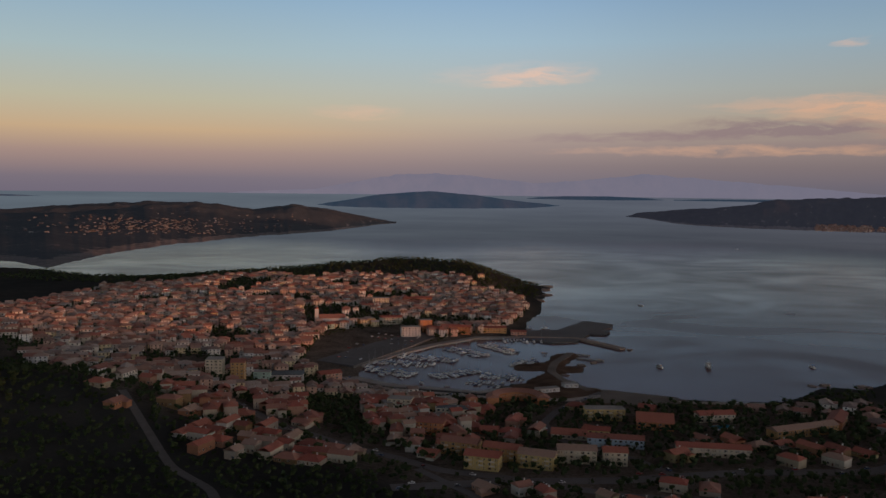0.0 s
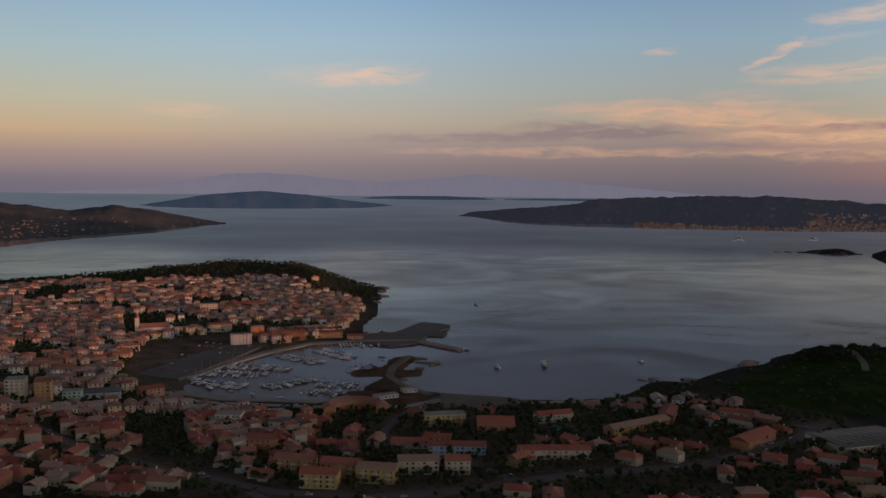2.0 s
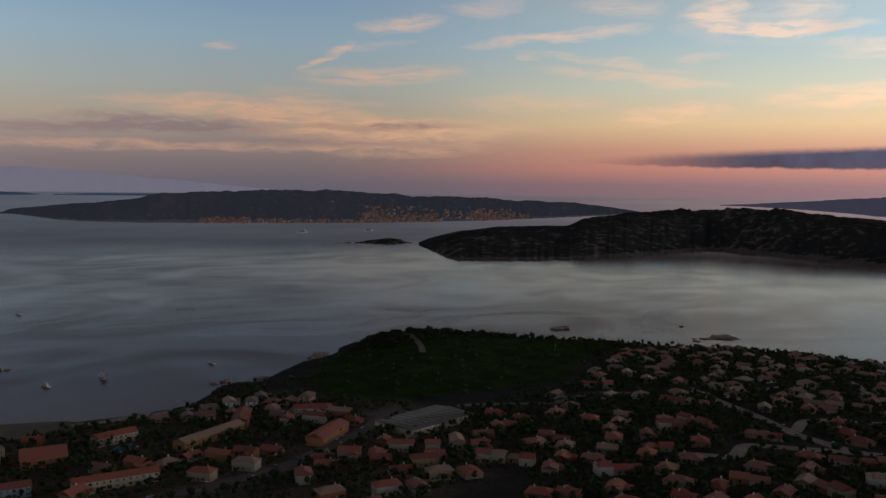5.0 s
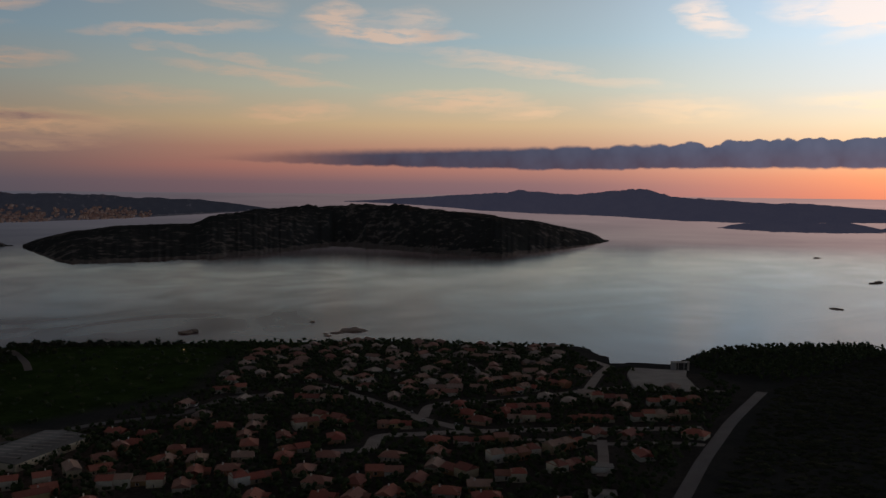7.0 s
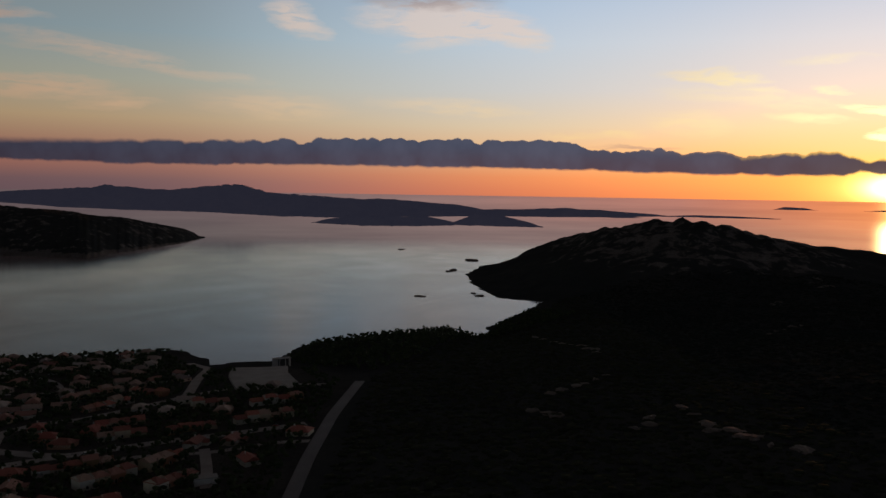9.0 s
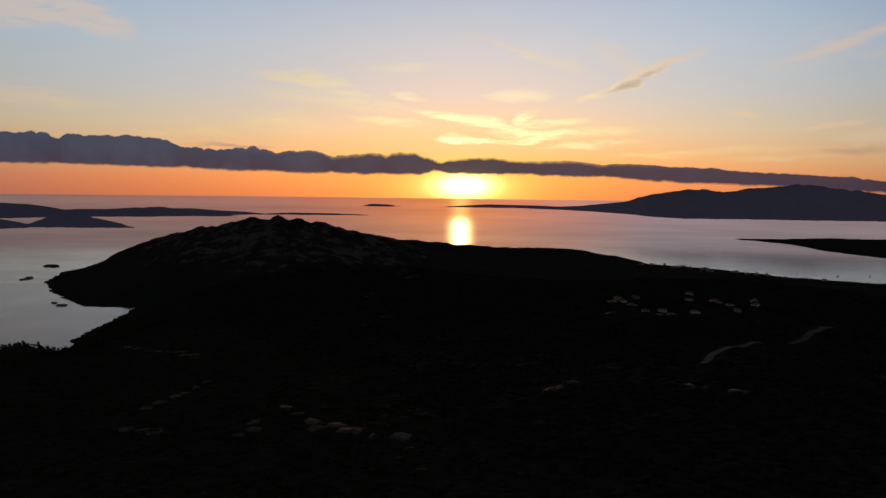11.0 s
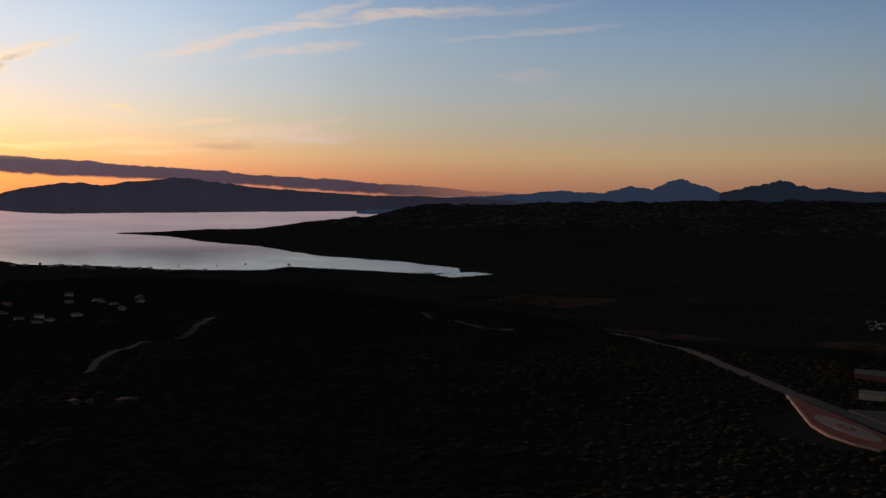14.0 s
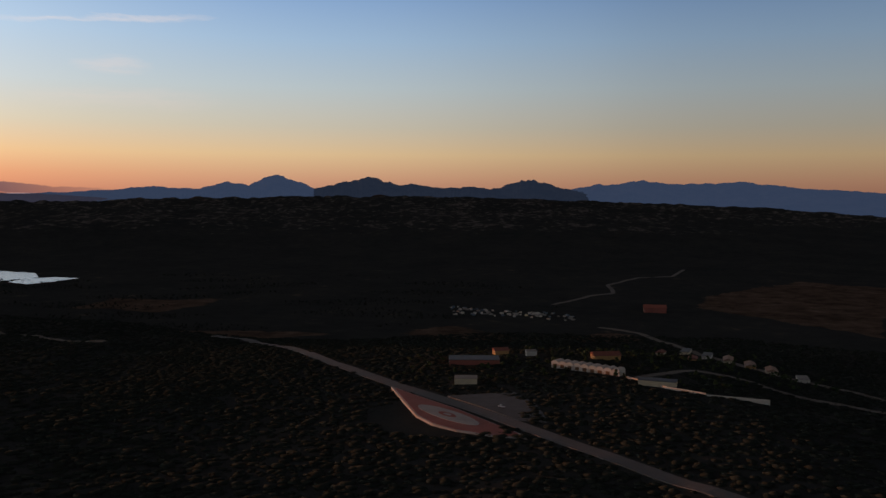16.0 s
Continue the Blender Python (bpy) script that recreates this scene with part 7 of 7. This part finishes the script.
def scatter(ring, gap, keep, seed, clear=8.5):
    """Free spots over a ring of land, off houses, roads and squares."""
    rs = np.random.RandomState(seed)
    lo, hi = ring.min(0), ring.max(0)
    gx, gy = np.meshgrid(np.arange(lo[0], hi[0], gap), np.arange(lo[1], hi[1], gap))
    p = np.stack([gx.ravel(), gy.ravel()], -1)
    p = p + rs.uniform(-0.5, 0.5, p.shape) * gap
    p = p[(rs.rand(len(p)) < keep) & (inland(p[:, 0], p[:, 1], ring) > 0)]
    p = p[inland(p[:, 0], p[:, 1], COAST) > 7]
    if clear:
        cells = np.concatenate([HOUSE_XY[:, None, :]], 1)[:, 0]
        ok = np.ones(len(p), bool)
        for a in range(0, len(p), 2000):
            d2 = ((p[a:a + 2000, None, :] - cells[None]) ** 2).sum(-1).min(1)
            ok[a:a + 2000] = d2 > clear ** 2
        p = p[ok]
    p = p[np.hypot(p[:, 0] - 82, p[:, 1] + 495) > 48]
    for open_ring in OPEN_GROUND:
        p = p[inland(p[:, 0], p[:, 1], open_ring) < 2]
    return p[off_roads(p, 2.5)]


def plant(name, spots, kinds, lo, hi, seed, mat, label, category, flat=1.0):
    rs, heap = np.random.RandomState(seed), Heap()
    z = height(spots[:, 0], spots[:, 1])
    for (x, y), zz in zip(spots, z):
        v, t = kinds[rs.randint(len(kinds))]
        s, a = rs.uniform(lo, hi), rs.uniform(0, math.tau)
        c, q = math.cos(a) * s, math.sin(a) * s
        w = np.stack([v[:, 0] * c - v[:, 1] * q + x, v[:, 0] * q + v[:, 1] * c + y, v[:, 2] * s * flat * rs.uniform(0.8, 1.2) + zz - 0.3], -1)
        heap.add(w, t, np.zeros(len(t), np.int32))
    return heap.make(name, [MAT[mat]], label, category, smooth=flat < 1)


LEFT_HILL = np.array([(-600, 420), (-520, 700), (-400, 800), (-250, 690), (-160, 610), (-60, 560), (10, 500), (40, 440), (20, 400), (-100, 360), (-300, 360)], float)
SHORE_BELT = np.array([(200, 735), (200, 765), (262, 756), (318, 764), (365, 810), (410, 805), (400, 770), (330, 740), (260, 740)], float)
POINT = np.array([(-600, 1480), (-580, 1770), (-380, 1850), (-250, 1930), (-100, 1955), (30, 1935), (130, 1840), (190, 1685), (165, 1500), (135, 1500), (70, 1590), (-60, 1640), (-330, 1600)], float)
BAY_EDGE = np.array([(-900, 1700), (-880, 1900), (-740, 1800), (-560, 1775), (-420, 1840), (-380, 1760), (-560, 1660), (-640, 1560)], float)
EAST_EDGE = np.array([(760, 690), (850, 870), (935, 785), (985, 690), (1025, 610), (1030, 530), (1050, 460), (1070, 395), (1010, 360), (1000, 420), (980, 520), (920, 650)], float)
NORTH_EDGE = np.array([(860, 150), (900, 215), (990, 255), (1075, 245), (1139, 195), (1215, 75), (1150, 30), (1240, 10), (1400, -60), (1300, -110), (1080, 60), (900, 120)], float)
SCRUB_EAST = np.array([(330, 150), (820, 150), (1080, 60), (1400, -80), (1540, -120), (1500, -600), (1250, -1100), (900, -1150), (500, -1100), (200, -900), (150, -700), (300, -450), (150, -300), (200, 50)], float)
SCRUB_SOUTH = np.array([(300, -900), (330, -450), (170, -290), (100, -180), (-100, -180), (-500, -300), (-560, -800), (-300, -1000), (0, -1050)], float)

WOOD_TOP = np.array([(540, 885), (639, 955), (700, 985), (780, 930), (850, 860), (900, 790), (800, 800), (700, 865), (610, 855)], float)
low_wood = scatter(WOOD, 10.0, 0.34, 1)
plant("low_wood", low_wood, BUSHES, 0.9, 1.7, 9, "leaf", "low green thicket over the point", "thicket")
plant("ridge_wood", scatter(WOOD_TOP, 7.5, 0.8, 15), CLUMPS, 0.7, 1.3, 19, "scrub", "dark trees along the ridge of the point", "woods")
farm_trees = scatter(np.array([(100, -720), (110, -600), (70, -560), (-20, -590), (-100, -540), (-250, -640), (-260, -900), (-120, -920), (20, -740)], float), 13.0, 0.55, 16, 12)
plant("farm_trees", farm_trees, SMALL_TREES, 0.6, 1.2, 20, "leaf", "dark trees about the farm buildings", "trees")
park_ring = np.array([(-160, 920), (-166, 1045), (-130, 1125), (-50, 1164), (10, 1085), (-4, 1080), (-54, 1144), (-113, 1110), (-146, 1035), (-140, 930)], float)
rim_ring = np.array([(-96, 893), (-34, 1000), (0, 1080), (10, 1074), (-26, 996), (-88, 890)], float)
plant("park_trees", np.concatenate([scatter(park_ring, 6.0, 0.8, 17, 6), scatter(rim_ring, 4.5, 0.7, 18, 0)]), SMALL_TREES, 0.5, 0.95, 21, "leaf", "dark trees round the car park", "trees")
woods = [scatter(LEFT_HILL, 7.0, 0.92, 2), scatter(EAST_EDGE, 8.0, 0.9, 5)]
plant("shore_woods", scatter(NORTH_EDGE, 6.5, 0.95, 6), SMALL_TREES, 0.9, 1.5, 23, "leaf", "dark evergreen trees along the rocky shore", "woods")
plant("woods", np.concatenate(woods), CLUMPS, 0.5, 1.0, 1, "leaf", "dense dark evergreen woods along the coast", "woods")
gardens = np.concatenate([scatter(VILLAS, 6.0, 0.95, 7, 7.0), scatter(SHORE_BELT, 8.0, 0.8, 9)])
street_trees = scatter(TOWN_SOUTH, 6.8, 0.85, 8, 7.5)
plant("street_trees", street_trees, CLUMPS[:2] + SMALL_TREES, 0.7, 1.4, 22, "leaf", "dark trees between the streets above the harbour", "trees")
core_trees = scatter(TOWN_CORE, 6.0, 0.8, 10, 6.0)
plant("town_trees", core_trees, SMALL_TREES, 0.7, 1.3, 12, "leaf", "dark trees between the houses of the old town", "trees")
near_tree = np.argsort(np.hypot(gardens[:, 0] - 50, gardens[:, 1] - 60))
singles, rest = gardens[near_tree[:230]], gardens[near_tree[230:]]
plant("garden_trees", rest, CLUMPS[:2] + SMALL_TREES, 0.65, 1.3, 2, "leaf", "dark garden trees between the houses", "trees")
far_wood = np.concatenate([scatter(POINT, 8.0, 0.85, 3, 10), scatter(BAY_EDGE, 10.0, 0.7, 4)])
plant("far_woods", far_wood, SMALL_TREES, 0.8, 1.4, 8, "leaf", "dark pine woods round the point", "woods")
scrub = np.concatenate([scatter(SCRUB_EAST, 6.0, 0.94, 11, 0), scatter(SCRUB_SOUTH, 5.5, 0.94, 12, 0)])
built = np.concatenate([HOUSE_XY[HOUSE_XY[:, 1] < 150], np.array([(-30, -618), (-50, -602), (-10, -634), (65, -582)], float)])
scrub = scrub[np.array([np.hypot(built[:, 0] - x, built[:, 1] - y).min() > 13 for x, y in scrub])]
MAT["macchia"] = material("macchia_leaves", leaf_build([(0.025, 0.030, 0.026), (0.030, 0.035, 0.030), (0.036, 0.041, 0.035)], 0.0, 0.3))
southern = (scrub[:, 1] < -150) | (scrub[:, 0] < 330)
plant("scrub", scrub[~southern], BUSHES, 1.2, 2.5, 3, "scrub", "low dark thicket covering the slope toward the sea", "scrub", 0.24)
plant("scrub", scrub[southern], BUSHES, 1.3, 2.5, 4, "macchia", "low dark scrub covering the slopes", "scrub", 0.24)
PLAIN = np.array([(1640, -1400), (1400, -1640), (1150, -1760), (780, -1790), (300, -1800), (-200, -1500), (-100, -1180), (350, -1000), (850, -1020), (1300, -1180)], float)
hedges = scatter(PLAIN, 11.0, 0.85, 31, 14)
hedges = hedges[np.sin(hedges[:, 0] * 0.016 + 1.6 * np.sin(hedges[:, 1] * 0.011)) + np.sin(hedges[:, 1] * 0.047 + 1.9 * np.sin(hedges[:, 0] * 0.008)) > 0.55]
plant("plain_trees", hedges, SMALL_TREES, 0.45, 1.0, 32, "macchia", "dark trees and hedges scattered over the plain", "trees")
rt = random.Random(5)
for x, y in singles:
    k = rt.choice([0, 0, 1, 1, 1, 2, 3, 3, 4])
    m = pose(x, y, ground_at(x, y), 0, 0, rt.uniform(0, 360)) @ Matrix.Scale(rt.uniform(0.7, 1.15), 4)
    (trunk, crown), label = TREES[k]
    ob = thing("tree", m, label, "tree", "trees among the houses")
    part("trunk", trunk, ob)
    part("crown", crown, ob)


# ---- cars ----
def make_car():
    ob = thing("car", Matrix(), "small hatchback car parked outdoors", "car", "cars parked in the streets")
    bm = bmesh.new()
    prism(bm, [(-2.05, 0), (2.05, 0), (2.1, 0.45), (1.3, 0.62), (-1.9, 0.66), (-2.1, 0.5)], -0.85, 0.85)
    bmesh.ops.rotate(bm, verts=bm.verts, cent=(0, 0, 0), matrix=Matrix.Rotation(math.pi / 2, 3, "X"))
    bmesh.ops.translate(bm, verts=bm.verts, vec=(0, 0, 0.28))
    bmesh.ops.recalc_face_normals(bm, faces=bm.faces)
    bmesh.ops.bevel(bm, geom=list(bm.edges), offset=0.06, segments=1, affect="EDGES")
    part("body", bm_mesh("body", bm, MAT["car_paint"]), ob)
    for name, ring, wide, mat in (("window_band", [(-1.75, 0.6), (1.0, 0.6), (0.45, 1.12), (-1.4, 1.14)], 0.74, "glass"), ("roof_panel", [(-1.42, 1.1), (0.47, 1.09), (0.4, 1.2), (-1.3, 1.22)], 0.7, "car_paint")):
        bm = bmesh.new()
        prism(bm, ring, -wide, wide)
        bmesh.ops.rotate(bm, verts=bm.verts, cent=(0, 0, 0), matrix=Matrix.Rotation(math.pi / 2, 3, "X"))
        bmesh.ops.translate(bm, verts=bm.verts, vec=(0, 0, 0.28))
        bmesh.ops.recalc_face_normals(bm, faces=bm.faces)
        part(name, bm_mesh(name, bm, MAT[mat]), ob)
    bm = bmesh.new()
    bmesh.ops.create_cone(bm, cap_ends=True, segments=12, radius1=0.32, radius2=0.32, depth=0.2, matrix=Matrix.Rotation(math.pi / 2, 4, "X"))
    wheel = bm_mesh("wheel", bm, MAT["rubber"])
    bm = bmesh.new()
    bmesh.ops.create_cone(bm, cap_ends=True, segments=10, radius1=0.2, radius2=0.2, depth=0.22, matrix=Matrix.Rotation(math.pi / 2, 4, "X"))
    rim = bm_mesh("rim", bm, MAT["metal"])
    for sx in (-1.3, 1.3):
        for sy in (-0.8, 0.8):
            part("rim", rim, part("wheel", wheel, ob, m=pose(sx, sy, 0.32)))
    return ob


car = make_car()
car.matrix_basis = pose(128, 545, ground_at(128, 545) + 0.5, 0, 0, 10)
car["label"], car["group"] = "small hatchback car parked outdoors", "cars parked in the streets"
white_car = copy_thing(car, pose(47, -507, ground_at(55, -520) + 0.75, 0, 0, 150))
white_car["label"], white_car["group"] = "white car parked beside the lookout", "cars by the road"
for piece in white_car.children:
    if piece.name.startswith(("body", "roof_panel")):
        piece.data = piece.data.copy()
        piece.data.materials[0] = MAT["paint_white"]
rc = random.Random(9)
for line, width, _, _ in [ROADS[k] for k in (8, 9, 10, 11, 1)]:
    for (ax, ay), (bx, by) in zip(line[:-1], line[1:]):
        length = math.hypot(bx - ax, by - ay)
        turn = math.degrees(math.atan2(by - ay, bx - ax))
        for k in range(int(length / 9)):
            if rc.random() < 0.3:
                s, side = (k + 0.5) * 9 / length, rc.choice((-1, 1)) * (width / 2 - 1.4)
                x, y = ax + (bx - ax) * s - math.sin(radians(turn)) * side, ay + (by - ay) * s + math.cos(radians(turn)) * side
                ob = copy_thing(car, pose(x, y, ground_at(x, y) + 0.5, 0, 0, turn + 180 * rc.randint(0, 1)))
                ob["label"], ob["group"] = "small car parked along the street", "cars parked in the streets"
for k in range(84):
    x, y = -122 + (k % 12) * 8.4 + (k // 12) * 7, 945 + (k // 12) * 24 - (k % 12) * 4
    ring = np.array([(-135, 974), (-115, 1090), (-54, 1142), (-18, 1062), (-42, 998), (-96, 900), (-126, 918)], float)
    if rc.random() < 0.5 and float(inland(np.array([x]), np.array([y]), ring)[0]) > 4:
        ob = copy_thing(car, pose(x, y, max(4.72, ground_at(x, y) + 0.05), 0, 0, 62 + rc.uniform(-3, 3)))
        ob["label"], ob["group"] = "car standing in the marina car park", "cars in the car park"

# caravans and sheds in the storage yard, too small to tell apart
yard, ry = Heap(), random.Random(3)
for k in range(90):
    u = ry.random()
    x, y = 45 - u * 172, -1290 + u * 78 + ry.random() * 70
    v, t, s = bare_packed[ry.choice([1, 5, 7])]
    yard.add(moved(v * ry.uniform(0.2, 0.42), pose(x, y, ground_at(x, y), 0, 0, ry.uniform(0, 180))), t, np.full(len(t), ry.choice((3, 5, 5, 0, 4)), np.int32))
yard.make("storage_yard", HOUSE_SLOTS, "yard crowded with pale caravans and sheds", "storage yard")

# one lamp still burning among the villas
lamp = thing("street_lamp", pose(735, 740, ground_at(735, 740)), "street lamp still lit at dawn", "street lamp")
bm = bmesh.new()
tube(bm, 0, 0, -0.5, 7, 0.09, 0.06, 8)
lamp_pole = part("pole", bm_mesh("pole", bm, MAT["metal"]), lamp)


def bulb_build(n, i, out):
    n.put(i["Emission Color"], (1.0, 0.45, 0.12))
    i["Emission Strength"].default_value = 6.0


bm = bmesh.new()
bmesh.ops.create_uvsphere(bm, u_segments=12, v_segments=8, radius=0.4, matrix=Matrix.Translation((0, 0, 7.3)))
part("globe", bm_mesh("globe", bm, material("lamp_glow", bulb_build)), lamp_pole, "glowing orange globe")


# scattered houses on the eastern slope, small in the distance
HAMLET = np.array([(930, -560), (1110, -690), (1120, -860), (1000, -900), (860, -760), (840, -620)], float)
hamlet, hp = Heap(), scatter(HAMLET, 26.0, 0.26, 41)
for (x, y), z in zip(hp, height(hp[:, 0], hp[:, 1])):
    v, t, k = packed[ry.choice([1, 7, 1])]
    hamlet.add(moved(v * 0.75, pose(x, y, z + 0.2, 0, 0, ry.uniform(0, 180))), t, k)
shore_p = scatter(np.array([(1350, -1600), (1530, -1520), (1760, -1520), (1960, -1460), (1900, -1380), (1600, -1420), (1300, -1550)], float), 34.0, 0.5, 42)
for (x, y), z in zip(shore_p, height(shore_p[:, 0], shore_p[:, 1])):
    v, t, k = packed[ry.choice([1, 7, 0])]
    hamlet.add(moved(v * 0.75, pose(x, y, z + 0.2, 0, 0, ry.uniform(0, 180))), t, k)
hamlet.make("hamlet", HOUSE_SLOTS, "scattered low houses on the scrub slope", "houses")
# granite outcrops in broken lines over the slopes: a line, the count of rocks
OUTCROPS = [([(628, -84), (571, -84), (548, -96), (515, -118)], 12), ([(700, 2), (716, -11), (769, -56)], 8), ([(1060, -25), (980, -60), (900, -70)], 9), ([(1310, -400), (1330, -418)], 4),
            ([(1420, -520), (1440, -545)], 4), ([(545, -238), (556, -252)], 3), ([(500, -318), (480, -330)], 3), ([(650, 20), (630, 8)], 3), ([(1083, -313), (1140, -370)], 5), ([(594, -40), (606, -52)], 3)]
ro = random.Random(23)
OUTCROP_MESHES = [make_rock(40 + k * 2.3, 1.0) for k in range(4)]
MAT["dark_granite"] = plain("dark_granite", (0.13, 0.105, 0.09), 0.9, spread=0.5, scale=0.12, bump=0.5)
for me in OUTCROP_MESHES:
    me.materials[0] = MAT["dark_granite"]
for line, count in OUTCROPS:
    along = np.linspace(0, len(line) - 1, count)
    for k, u in enumerate(along):
        x, y = [float(np.interp(u, range(len(line)), [q[j] for q in line])) + ro.uniform(-5, 5) for j in (0, 1)]
        size = ro.uniform(4.0, 8.5)
        ob = new("boulder", OUTCROP_MESHES[ro.randrange(4)])
        ob.matrix_basis = Matrix.Translation((x, y, ground_at(x, y) - 0.4)) @ Matrix.Rotation(ro.uniform(0, 6.28), 4, "Z") @ Matrix.Diagonal((size, size * ro.uniform(0.4, 0.7), ro.uniform(2.2, 4.2), 1))
        tagged(ob, "pale granite outcrop among the scrub", "boulder", "outcrops on the slope")


def garden_wall(points, tall, thick):
    """A low rendered wall that follows the ground in straight lengths, with a coping."""
    ob = thing("boundary_wall", pose(*points[0], ground_at(*points[0])), "low pale rendered wall beside the row building", "wall")
    for (ax, ay), (bx, by) in zip(points[:-1], points[1:]):
        length, turn = math.hypot(bx - ax, by - ay), math.degrees(math.atan2(by - ay, bx - ax))
        place_at = pose(ax - points[0][0], ay - points[0][1], ground_at((ax + bx) / 2, (ay + by) / 2) - ground_at(*points[0]), 0, 0, turn)
        for name, z0, z1, w in (("wall", -2.0, tall, thick), ("coping", tall + 0.003, tall + 0.15, thick + 0.12)):
            bm = bmesh.new()
            box(bm, 0, length, -w / 2, w / 2, z0, z1, 0.02)
            part(name, bm_mesh(name, bm, TONES["white"]), ob, m=place_at)


garden_wall([(-52, -590), (-72, -556), (-93, -536), (-130, -520)], 1.6, 0.4)
